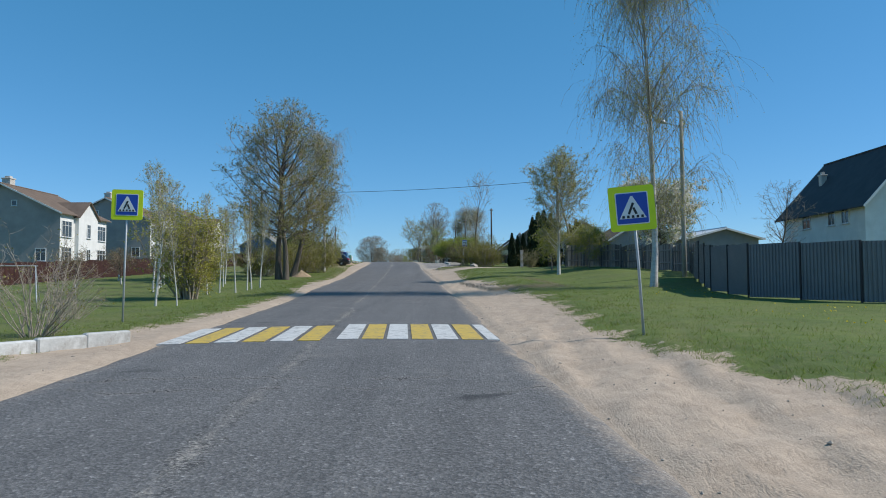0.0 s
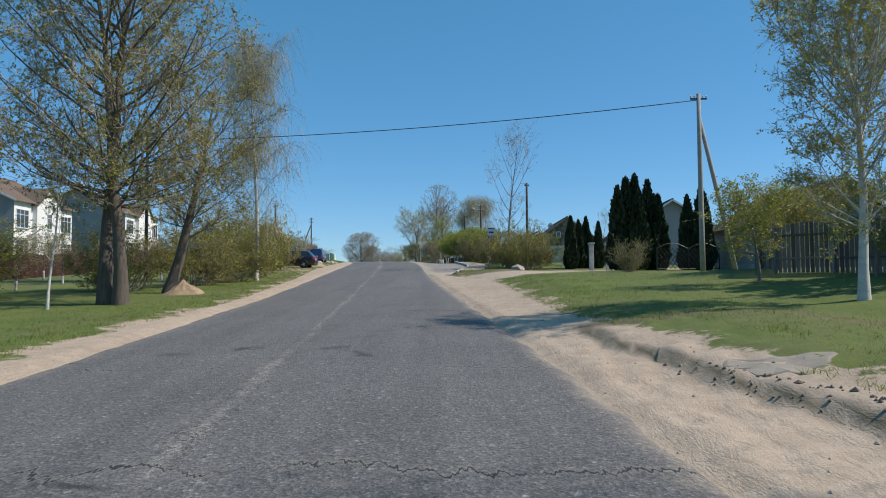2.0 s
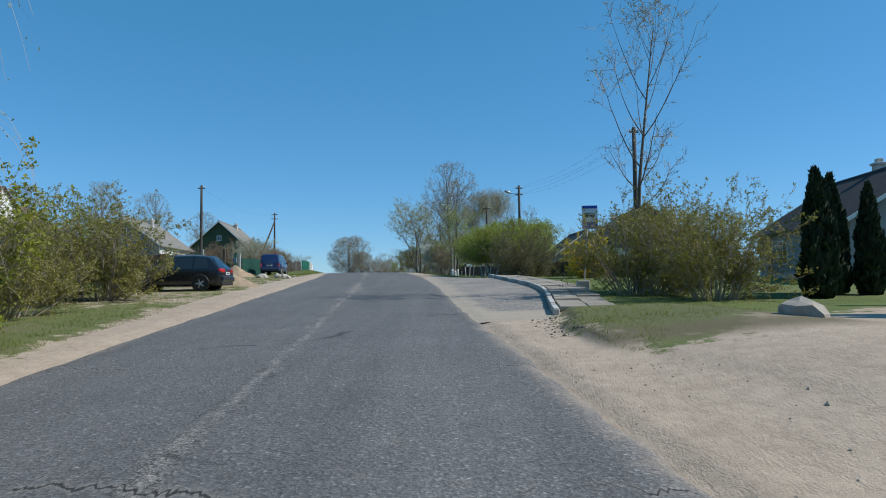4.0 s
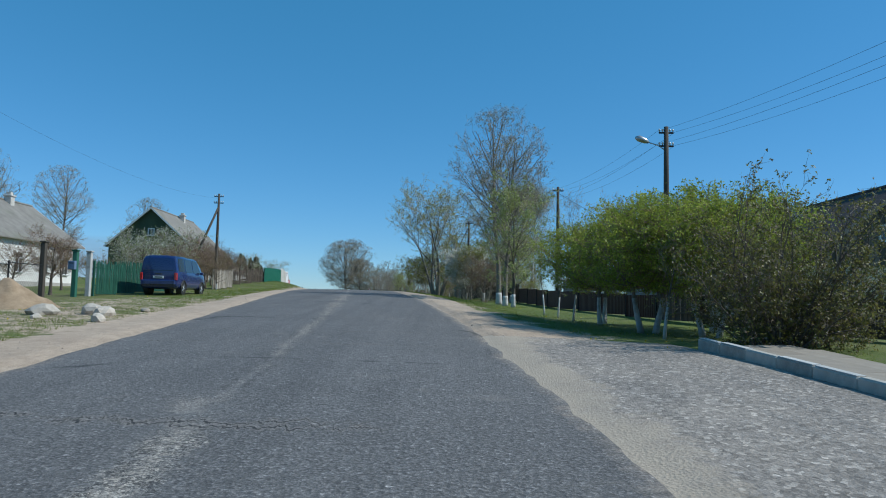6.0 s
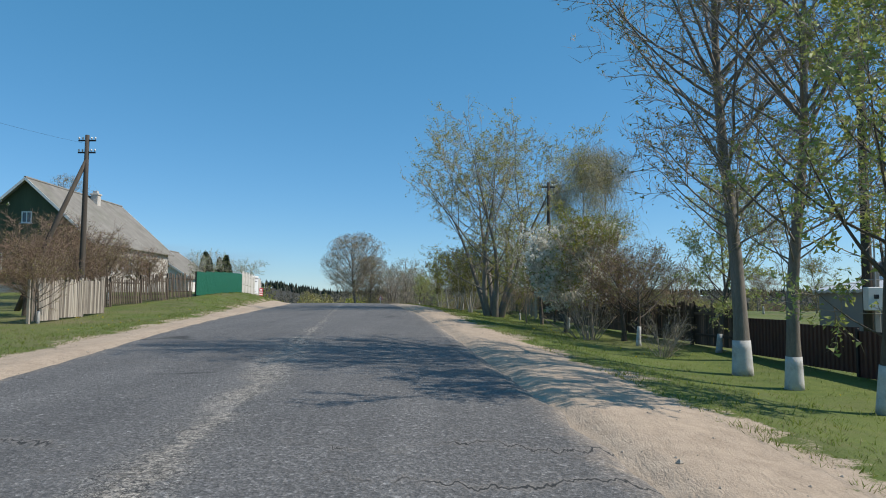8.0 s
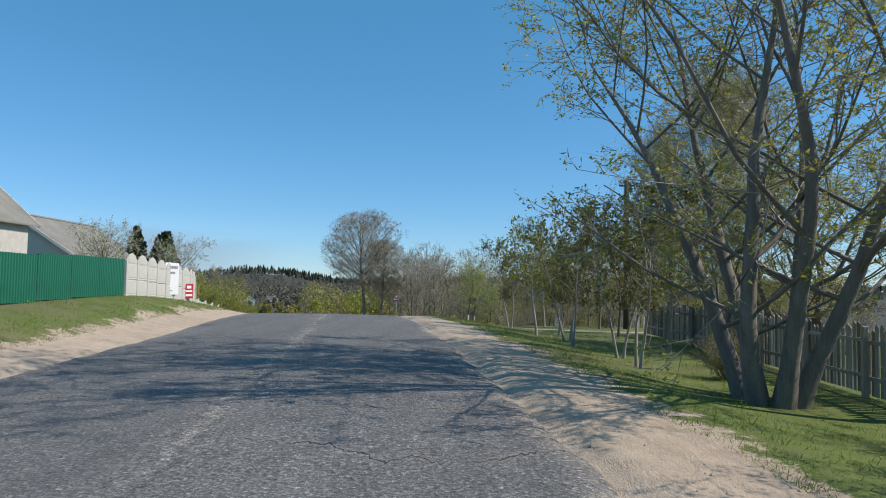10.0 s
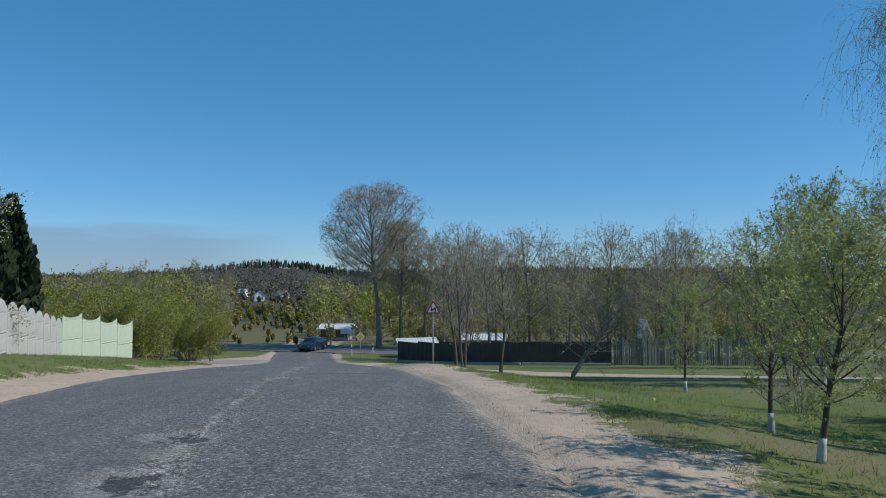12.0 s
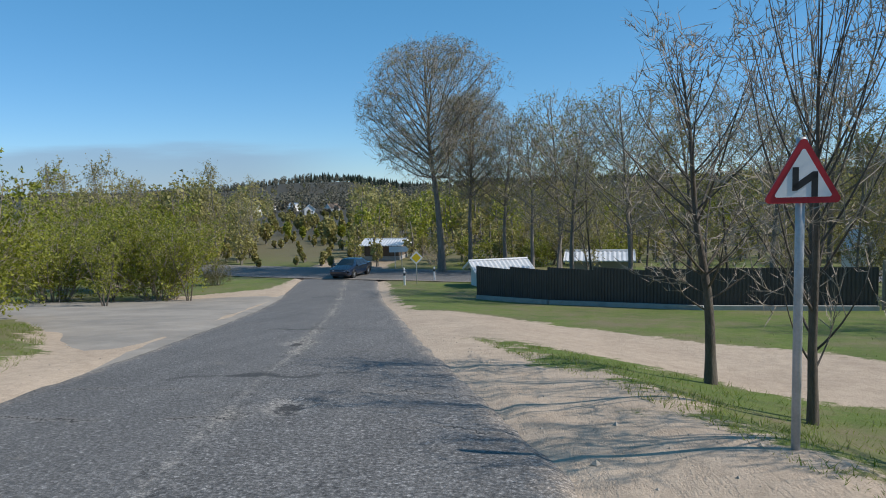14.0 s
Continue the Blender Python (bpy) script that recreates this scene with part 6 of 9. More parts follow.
def car(name, loc, rot, st, wheels, paint, label, glass_rows, rear, category="car", lamp_high=False):
    """A car facing local +y. st: stations (y, bottom, belt, roof, half width, half roof width); glass_rows: side panes (y0, y1, yr0, yr1)."""
    e = holder(name, loc, rot, label, category)
    g = Geo()
    rings = []
    for y, zb, zbelt, zr, w, wr in st:
        half = [(w * 0.86, zb), (w * 0.97, zb + 0.10), (w, zb + 0.30), (w, zbelt - 0.10), (w * 0.975, zbelt), (wr + (w - wr) * 0.12, zr - (zr - zbelt) * 0.12), (wr * 0.88, zr - 0.015), (wr * 0.5, zr + 0.012)]
        rings.append([(a, y, b) for a, b in half] + [(-a, y, b) for a, b in half[::-1]])
    n = len(rings[0])
    v = [p for r in rings for p in r]
    f = [(i * n + k, i * n + (k + 1) % n, (i + 1) * n + (k + 1) % n, (i + 1) * n + k) for i in range(len(rings) - 1) for k in range(n)]
    f += [tuple(range(n - 1, -1, -1)), tuple(range((len(rings) - 1) * n, len(rings) * n))]
    g.add(v, f)
    body = g.done("body", [paint], e, True)
    md = body.modifiers.new("edges", "BEVEL")
    md.width, md.segments, md.limit_method, md.angle_limit = 0.03, 2, "ANGLE", radians(35)
    ys = [s[0] for s in st]
    val = lambda y, i: float(np.interp(y, ys, [s[i] for s in st]))

    def side_pt(y, k, s):
        w, wr, zb, zr = val(y, 4), val(y, 5), val(y, 2), val(y, 3)
        if k == 0:
            return (s * (w * 0.975 + 0.006), y, zb + 0.02)
        return (s * (wr + (w - wr) * 0.14 + 0.008), y, zr - (zr - zb) * 0.15)
    for s in (-1, 1):
        for a0, a1, b0, b1 in glass_rows:
            p = [side_pt(a0, 0, s), side_pt(a1, 0, s), side_pt(b1, 1, s), side_pt(b0, 1, s)]
            q = Geo().add([*p, *[(x - s * 0.02, y, z) for x, y, z in p]], [(0, 1, 2, 3), (7, 6, 5, 4), (0, 4, 5, 1), (1, 5, 6, 2), (2, 6, 7, 3), (3, 7, 4, 0)])
            q.done("side_window", [M_GLASS], e)
        ym = wheels[-1][0] - 0.35
        Geo().box((s * (val(ym, 4) + 0.09), ym, val(ym, 2) + 0.05), (0.18, 0.10, 0.14), 0, 0.03).done("mirror", [paint], e)
        for yw, r in wheels:
            wheel(e, s * (val(yw, 4) - 0.10), yw, r)
            arch = Geo()
            pts = [(s * (val(yw, 4) + 0.004), yw + (r + 0.05) * math.cos(a), r + (r + 0.05) * math.sin(a)) for a in np.linspace(-0.2, 3.34, 12)]
            arch.tube(pts, 0.035, 6)
            arch.done("wheel_arch", [M_PLASTIC], e, True)
            well = Geo()
            well.tube([(s * (val(yw, 4) + 0.002), yw, r + 0.01), (s * (val(yw, 4) - 0.25), yw, r + 0.01)], r + 0.045, 18)
            well.done("wheel_well", [M_PLASTIC], e)
    rear(e, val, st)
    for y0, sgn in ((st[0][0], -1), (st[-1][0], 1)):
        b = Geo()
        zb = val(y0, 1)
        b.box((0, y0 + sgn * 0.02, zb + 0.20), (val(y0, 4) * 1.9, 0.16, 0.26), 0, 0.05)
        b.done("bumper", [paint], e)
    return e


# ---- poles, wires ----
P0 = utility_pole(float(14.15 - line_x(37.3)), 37.3, 9.0, 0.13, M_CONPOLE, 0, None, -1.0, False, "grey concrete street pole with a small lamp arm behind the fence")
P1 = utility_pole(float(11.9 - line_x(65.2)), 65.2, 8.6, 0.13, M_CONPOLE, 1, (2.2, 1.2), 0, False, "grey concrete corner pole with a slanting strut", arm_len=0.4)
P6 = utility_pole(float(8.0 - line_x(100)), 100.0, 8.0, 0.14, M_POLE, 1, None, 0, True, "dark wooden pole beside the bus stop", arm_len=0.24)
P5 = utility_pole(float(4.9 - line_x(123.75)), 123.75, 7.9, 0.13, M_POLE, 2, None, -0.9, True, "dark wooden pole with a street lamp and insulators", arm_len=0.3)
P7 = utility_pole(float(3.4 - line_x(140.9)), 140.9, 7.7, 0.12, M_POLE, 1, None, 0, True, "wooden pole with a grey meter box", arm_len=0.35, box=True)
P8 = utility_pole(float(-2.2 - line_x(182.3)), 182.3, 6.9, 0.15, M_POLE, 1, (3.2, 0.4), 0, False, "dark wooden pole with a slanting strut among trees", arm_len=0.35)
P9 = utility_pole(float(-1.6 - line_x(160.5)), 160.5, 7.2, 0.12, M_POLE, 1, None, 0, True, "wooden pole among blossoming trees", arm_len=0.35)
P3 = utility_pole(float(-21.9 - line_x(122.5)), 122.5, 7.7, 0.13, M_POLE, 1, None, 0, True, "bare wooden pole beside a brown fence", arm_len=0.3)
P4 = utility_pole(float(-23.2 - line_x(154.8)), 154.8, 7.9, 0.13, M_POLE, 2, (-2.4, -1.0), 0, False, "wooden corner pole with insulators and a slanting strut", arm_len=0.4)
LEFTPOLE = utility_pole(-15.5, 75.0, 8.8, 0.11, M_POLE, 1, None, 0, False, "thin wooden pole behind the roadside trees", arm_len=0.3)
utility_pole(-11.7, 52.5, 6.4, 0.075, M_BARK, 0, None, 0, False, "thin dark pole by the big trees")
cable("overhead_wire", P1[1] - Vector((0, 0, 0.3)), LEFTPOLE[1] - Vector((0, 0, 0.1)), 0.4, 0.022, "dark cable crossing above the road")
for x, z in ((-0.38, -0.2), (0.38, -0.2), (-0.38, -0.75), (0.38, -0.75)):
    o = Vector((x, 0, z))
    cable("overhead_wire", P6[1] + o, P5[1] + o, 0.5, 0.0045)
    cable("overhead_wire", P5[1] + o, P7[1] + o, 0.35, 0.0045)
    cable("overhead_wire", P7[1] + o, P9[1] + o, 0.4, 0.0045)
    cable("overhead_wire", P9[1] + o, P8[1] + o, 0.4, 0.0045)
cable("overhead_wire", P7[1] - Vector((0, 0, 0.4)), Vector((15, 152, gz(15, 152) + 5.0)), 0.5, 0.012, "thin service wire running to a house")
cable("overhead_wire", P3[1] - Vector((0, 0, 0.2)), P4[1] - Vector((0, 0, 0.4)), 0.7, 0.004)

# ---- signs ----
crossing_sign(4.85, 14.2, 3.0, -6, (-0.22, 0.0), "square crossing sign on a yellow-green board on a leaning thin post")
crossing_sign(float(-8.4 - line_x(21.0)), 21.0, 4.0, 5, (0.1, 0.0), "square crossing sign on a yellow-green board on a straight thin post")
bus_sign(7.65, 92.7, 3.35, -4, (0.30, 0.0), "blue and white bus stop sign on a leaning post")
bend_sign(float(-14.9 - line_x(202.1)), 202.1, 2.56, 3, "red-edged triangular bend warning sign on a grey post")


def junction_signs():
    e = holder("priority_sign", (-25.3, 243.5, gz(-25.3, 243.5)), 8, "yellow diamond priority sign on a thin post", "road sign")
    sign_post(e, 2.2, 0.03)
    c = Matrix.Translation((0, -0.05, 1.85)) @ Matrix.Rotation(radians(45), 4, "Y")
    Geo().plate(rounded(0.66, 0.66, 0.05), 0.02, c).done("white_border", [M_SIGNWHITE], e)
    Geo().plate(rounded(0.46, 0.46, 0.03), 0.005, c @ Matrix.Translation((0, -0.007, 0))).done("yellow_field", [M_SIGNYELLOW], e)
    e = holder("direction_sign", (-29.2, 256.5, gz(-29.2, 256.5)), 5, "small white direction board on two posts across the junction", "road sign")
    for x in (-0.3, 0.3):
        Geo().tube([(x, 0, -0.4), (x, 0, 1.9)], 0.035, 8).done("post", [M_POSTGREY], e)
    Geo().plate([(-0.8, 1.4), (0.7, 1.4), (0.95, 1.65), (0.7, 1.9), (-0.8, 1.9)], 0.03, Matrix.Translation((0, -0.06, 0))).done("board", [M_SIGNWHITE], e)
    for x, y in ((-26.6, 245.6), (-24.5, 246.4), (-26.0, 242.6)):
        e = holder("marker_post", (x, y, gz(x, y)), 0, "white roadside marker post with a dark band", "marker post", "marker posts at the junction")
        Geo().box((0, 0, 0.35), (0.12, 0.08, 1.3), 0, 0.02).done("post", [M_SIGNWHITE], e)
        Geo().box((0, 0, 0.75), (0.13, 0.09, 0.18), 0, 0.01).done("dark_band", [M_SIGNBLACK], e)


junction_signs()

# ---- vehicles ----


def rear_suv(e, val, st):
    y0 = st[0][0]
    g = Geo()
    p = [(-0.60, y0 + 0.13, 1.02), (0.60, y0 + 0.13, 1.02), (0.50, y0 + 0.50, 1.47), (-0.50, y0 + 0.50, 1.47)]
    g.add([(x, y - 0.035, z) for x, y, z in p] + p, [(0, 1, 2, 3), (7, 6, 5, 4), (0, 4, 5, 1), (1, 5, 6, 2), (2, 6, 7, 3), (3, 7, 4, 0)])
    g.done("rear_window", [M_GLASS], e)
    for s in (-1, 1):
        Geo().box((s * 0.66, y0 + 0.06, 0.92), (0.42, 0.20, 0.19), s * 16, 0.04).done("tail_light", [M_LAMPRED], e)
        Geo().tube([(s * 0.55, y0 - 0.03, 0.33), (s * 0.55, y0 + 0.15, 0.33)], 0.04, 8).done("exhaust", [M_ALLOY], e)
        Geo().tube([(s * 0.62, y0 + 0.75, 1.62), (s * 0.64, y0 + 1.3, 1.655), (s * 0.62, y0 + 2.4, 1.63)], 0.018, 6).done("roof_rail", [M_ALLOY], e)
    Geo().box((0, y0 - 0.035, 0.80), (0.52, 0.02, 0.12), 0, 0.004).done("number_plate", [M_SIGNWHITE], e)
    Geo().box((0, y0 - 0.05, 0.80), (0.36, 0.012, 0.05), 0, 0.002).done("plate_bar", [M_SIGNBLACK], e)
    Geo().box((0, y0 + 0.04, 0.34), (1.5, 0.16, 0.14), 0, 0.03).done("rear_skirt", [M_PLASTIC], e)


SUV = [(0.0, 0.36, 0.95, 1.0, 0.86, 0.74), (0.16, 0.26, 0.98, 1.12, 0.90, 0.74), (0.62, 0.24, 1.0, 1.58, 0.92, 0.62), (1.3, 0.22, 0.99, 1.64, 0.93, 0.64),
       (2.5, 0.22, 0.97, 1.63, 0.93, 0.64), (3.15, 0.22, 0.96, 1.30, 0.93, 0.68), (3.55, 0.22, 0.95, 1.03, 0.92, 0.78), (4.35, 0.24, 0.85, 0.90, 0.88, 0.76), (4.68, 0.34, 0.70, 0.72, 0.76, 0.62)]
car("estate_car", (-12.05, 96.7, gz(-13.0, 96.9) - 0.02), 88, SUV, [(0.92, 0.345), (3.72, 0.345)], M_CARBLACK, "black estate car parked on the sandy verge beside a sand heap",
    [(0.55, 1.25, 0.75, 1.22), (1.32, 2.25, 1.32, 2.2), (2.32, 3.2, 2.32, 2.72)], rear_suv)


def rear_van(e, val, st):
    y0 = st[0][0]
    g = Geo()
    p = [(-0.70, y0 + 0.03, 1.18), (0.70, y0 + 0.03, 1.18), (0.62, y0 + 0.13, 1.76), (-0.62, y0 + 0.13, 1.76)]
    g.add([(x, y - 0.035, z) for x, y, z in p] + p, [(0, 1, 2, 3), (7, 6, 5, 4), (0, 4, 5, 1), (1, 5, 6, 2), (2, 6, 7, 3), (3, 7, 4, 0)])
    g.done("rear_window", [M_GLASS], e)
    for s in (-1, 1):
        Geo().box((s * 0.83, y0 + 0.02, 0.90), (0.14, 0.10, 0.36), 0, 0.02).done("tail_light", [M_LAMPRED], e)
    Geo().box((0, y0 - 0.02, 0.86), (0.52, 0.02, 0.12), 0, 0.004).done("number_plate", [M_SIGNWHITE], e)
    Geo().box((0, y0 - 0.035, 0.86), (0.36, 0.012, 0.05), 0, 0.002).done("plate_bar", [M_SIGNBLACK], e)
    Geo().box((0, y0 - 0.015, 1.02), (0.3, 0.03, 0.06), 0, 0.01).done("door_handle", [M_PLASTIC], e)


VAN = [(0.0, 0.40, 1.12, 1.80, 0.88, 0.76), (0.12, 0.30, 1.14, 1.92, 0.91, 0.74), (1.5, 0.28, 1.14, 1.95, 0.92, 0.75), (3.3, 0.28, 1.12, 1.92, 0.92, 0.74),
       (3.95, 0.28, 1.10, 1.52, 0.92, 0.76), (4.3, 0.28, 1.06, 1.14, 0.91, 0.80), (4.72, 0.36, 0.86, 0.90, 0.84, 0.72)]
car("van", (-17.95, 129.9, gz(-17.6, 131.5) + 0.02), 2, VAN, [(0.95, 0.335), (3.85, 0.335)], M_CARBLUE, "dark blue passenger van parked on the verge before a garden",
    [(0.25, 1.15, 0.35, 1.15), (1.25, 2.35, 1.25, 2.35), (2.45, 3.75, 2.45, 3.25)], rear_van, "van")


def rear_sedan(e, val, st):
    y0, y1 = st[0][0], st[-1][0]
    for s in (-1, 1):
        Geo().box((s * 0.62, y0 + 0.03, 0.78), (0.34, 0.10, 0.14), 0, 0.03).done("tail_light", [M_LAMPRED], e)
        Geo().box((s * 0.56, y1 - 0.07, 0.62), (0.34, 0.14, 0.13), s * -12, 0.03).done("headlight", [M_LAMPWHITE], e)
    Geo().box((0, y1 + 0.03, 0.52), (0.7, 0.05, 0.1), 0, 0.01).done("grille", [M_PLASTIC], e)
    g = Geo()
    p = [(-0.66, 3.32, 0.98), (0.66, 3.32, 0.98), (0.54, 2.72, 1.36), (-0.54, 2.72, 1.36)]
    g.add([(x, y + 0.03, z + 0.02) for x, y, z in p] + p, [(0, 1, 2, 3), (7, 6, 5, 4), (0, 4, 5, 1), (1, 5, 6, 2), (2, 6, 7, 3), (3, 7, 4, 0)])
    g.done("windscreen", [M_GLASS], e)


SEDAN = [(0.0, 0.34, 0.82, 0.86, 0.82, 0.7), (0.2, 0.22, 0.92, 0.96, 0.86, 0.7), (0.75, 0.2, 0.94, 1.08, 0.87, 0.66), (1.3, 0.2, 0.93, 1.40, 0.87, 0.58), (2.5, 0.2, 0.92, 1.42, 0.87, 0.58),
         (3.3, 0.2, 0.90, 0.99, 0.87, 0.72), (4.2, 0.22, 0.76, 0.80, 0.84, 0.7), (4.45, 0.32, 0.60, 0.62, 0.74, 0.6)]
car("sedan_car", (-31.2, 251.6, gz(-31.5, 249.6) + 0.06), 170, SEDAN, [(0.85, 0.31), (3.5, 0.31)], M_CARNAVY, "dark blue saloon car standing at the road junction",
    [(0.8, 1.5, 1.25, 1.5), (1.58, 2.2, 1.55, 2.2), (2.28, 3.0, 2.28, 2.6)], rear_sedan)

# ---- houses ----
W2 = [("r", -2.6, 1.6, 0.9, 1.25, 2), ("r", 0.6, 1.6, 0.9, 1.25, 2), ("r", 3.4, 1.6, 0.9, 1.25, 2), ("f", -1.6, 1.6, 0.9, 1.2, 2), ("f", 1.6, 1.6, 0.9, 1.2, 2), ("f", 0.2, 4.6, 0.55, 0.8, 2)]
gable_house("house", (-36.0, 144.2, gz(-36, 144)), 2, 7.8, 10.6, 3.3, 2.9, M_WHITEWALL, M_SLATE, M_BLUEWALL, windows=W2, chimneys=[(0.3, 2.2, 0.5, 0.6)], front_mat=M_BLUEWALL,
            label="white plastered cottage with a blue boarded gable and grey corrugated roof")
W3 = [("r", -4.5, 1.8, 1.0, 1.2, 2), ("r", -1, 1.8, 1.0, 1.2, 2), ("r", 2.5, 1.8, 1.0, 1.2, 2), ("f", 0, 4.8, 0.6, 0.7, 2), ("f", -2, 1.8, 1, 1.2, 2), ("f", 2, 1.8, 1, 1.2, 2)]
gable_house("house", (-35.2, 176.2, gz(-35, 176) + 0.1), 3, 8.6, 14.0, 3.4, 3.9, M_BRICKWALL, M_SLATE, M_GREENWALL, windows=W3, chimneys=[(0.5, 1.5, 0.55, 0.7)], front_mat=M_GREENWALL,
            label="pale brick house with a dark green gable and weathered corrugated roof")
W4 = [("f", -3.2, 1.3, 0.9, 1.0, 2), ("f", 0.2, 1.3, 0.9, 1.0, 2), ("f", 2.6, 1.35, 1.3, 0.95, 3), ("l", -3, 1.3, 0.9, 1.0, 2), ("l", 1, 1.3, 0.9, 1.0, 2), ("f", -1.2, 3.6, 0.55, 0.7, 1)]
gable_house("house", (16.9, 132.6, gz(16.9, 132.6) + 0.2), -1, 10.3, 12.0, 2.1, 3.8, M_CREAMWALL, M_RUSTROOF, M_GABLEWOOD, windows=W4, chimneys=[(-1.2, 1.5, 0.6, 0.5), (1.0, 5.0, 0.5, 0.5)], boards=0.24,
            label="old low house with a weathered board gable and dark roof")
gable_house("shed", (15.5, 142.5, gz(15.5, 142.5)), 2, 5.0, 7.0, 1.9, 1.7, M_BRICKWALL, M_RUSTROOF, M_OLDWOOD, windows=[("l", 0, 1.2, 0.8, 0.8, 2)], chimneys=[(0, 1, 0.4, 0.5)], waves=0.2,
            label="low outbuilding with a rusty roof behind the old house")
gable_house("shed", (6.3, 144.0, gz(6.3, 144.0)), 3, 3.2, 3.2, 1.65, 0.3, M_GREYWALL, M_METALROOF, waves=0.3, over=0.12, label="low grey garden shed with a pale flat roof behind a fence")


def cloche(x, y, rot):
    """A garden tunnel of white film over hoops."""
    e = holder("garden_tunnel", (x, y, gz(x, y)), rot, "small garden tunnel of white film over hoops", "garden tunnel")
    arc = [(0.5 * math.cos(math.pi * k / 10), 0.25 + 0.75 * math.sin(math.pi * k / 10)) for k in range(11)]
    v = [(px, yy, pz) for yy in (-1.2, -0.6, 0.0, 0.6, 1.2) for px, pz in [(0.5, -0.1)] + arc + [(-0.5, -0.1)]]
    n = len(arc) + 2
    f = [(j * n + i, j * n + i + 1, (j + 1) * n + i + 1, (j + 1) * n + i) for j in range(4) for i in range(n - 1)] + [tuple(range(n)), tuple(range(5 * n - 1, 4 * n - 1, -1))]
    mesh_object("film", v, f, [M_LIME], None, e, True)
    for yy in (-1.2, 0.0, 1.2):
        Geo().tube([(px * 1.02, yy, pz * 1.01) for px, pz in arc], 0.012, 5).done("hoop", [M_GALV], e)


cloche(5.45, 137.2, 8)
W5 = [("f", -2.2, 1.5, 1.0, 1.2, 2), ("f", 1.5, 1.5, 1.0, 1.2, 2), ("l", -2, 1.5, 1.0, 1.2, 2), ("l", 1.8, 1.5, 1.0, 1.2, 2)]
gable_house("house", (36.0, 168.0, gz(36, 168)), 4, 9.0, 9.0, 2.8, 3.1, M_GREYWALL, M_DARKROOF, M_GREYWALL, windows=W5, chimneys=[(0.4, 1.5, 0.5, 0.6)], waves=2, label="grey cottage with a dark roof behind a board fence")
gable_house("house", (15.5, 150.5, gz(15.5, 150.5)), 4, 7.5, 8.0, 2.4, 2.7, M_GREYWALL, M_DARKROOF, windows=[("f", -1.8, 1.4, 0.9, 1.0, 2), ("f", 1.6, 1.4, 0.9, 1.0, 2), ("l", 0, 1.4, 1.0, 1.0, 2)], waves=0.4, label="grey cottage with a dark sheet roof behind the board fence")
gable_house("house", (38.0, 188.0, gz(38, 188)), 6, 8.0, 9.0, 2.8, 2.6, M_WHITEWALL, M_SLATE, windows=W5, chimneys=[(0.2, 1.0, 0.5, 0.6)], label="white cottage with a grey roof among the garden trees")
W6 = [("l", -3.4, 3.6, 0.9, 1.2, 2), ("l", -1.6, 3.6, 0.9, 1.2, 2), ("l", 2.0, 3.6, 1.2, 1.2, 2), ("f", -1.5, 3.4, 1.1, 1.3, 2), ("f", 1.5, 3.4, 1.1, 1.3, 2)]
gable_house("house", (34.4, 53.8, gz(34, 53.8)), 0, 8.0, 11.5, 4.4, 4.4, M_WHITEWALL, M_DARKROOF, windows=W6, chimneys=[(-1.8, 3.5, 0.45, 0.7)], waves=3, over=0.7, label="light plastered house with a steep dark roof and white fascia")
gable_house("house", (20.8, 73.5, gz(20.8, 73.5)), 4, 6.5, 8.0, 2.7, 2.0, M_GREYWALL, M_BROWNROOF, windows=[("f", -1.5, 1.4, 1.0, 1.1, 2), ("f", 1.5, 1.4, 1.0, 1.1, 2)], label="low grey house with a reddish brown roof behind the board fence")
gable_house("shed", (27.0, 70.0, gz(27, 70)), 8, 7.0, 9.0, 2.6, 0.9, M_GREYWALL, M_METALROOF, waves=0.25, label="low shed with a pale metal roof behind the grey fence")
gable_house("house", (20.5, 99.0, gz(20.5, 99)), -4, 9.0, 10.0, 2.7, 2.8, M_GREYWALL, M_DARKROOF, windows=W5, chimneys=[(0.2, 1.0, 0.5, 0.6)], label="grey cottage with a dark roof behind thujas")
gable_house("house", (-36.6, 194.6, gz(-36.6, 194)), 4, 8.4, 9.5, 3.0, 2.8, M_WHITEWALL, M_SLATE, windows=[("r", -2, 1.6, 1, 1.2, 2), ("f", 1.5, 1.6, 1, 1.2, 2), ("f", -1.8, 1.6, 1, 1.2, 2)], over=0.35, label="white house with a grey roof behind the concrete fence")
HB = [("f", -1.3, 7.2, 0.55, 0.6, 1), ("f", 1.3, 7.2, 0.55, 0.6, 1), ("f", 4.2, 1.7, 1.1, 1.3, 2), ("r", -3.75, 4.5, 1.9, 1.7, 3), ("r", 3.75, 4.5, 1.9, 1.7, 3), ("r", -3.75, 1.7, 1.9, 1.7, 3), ("r", 3.75, 1.7, 1.9, 1.7, 3)]


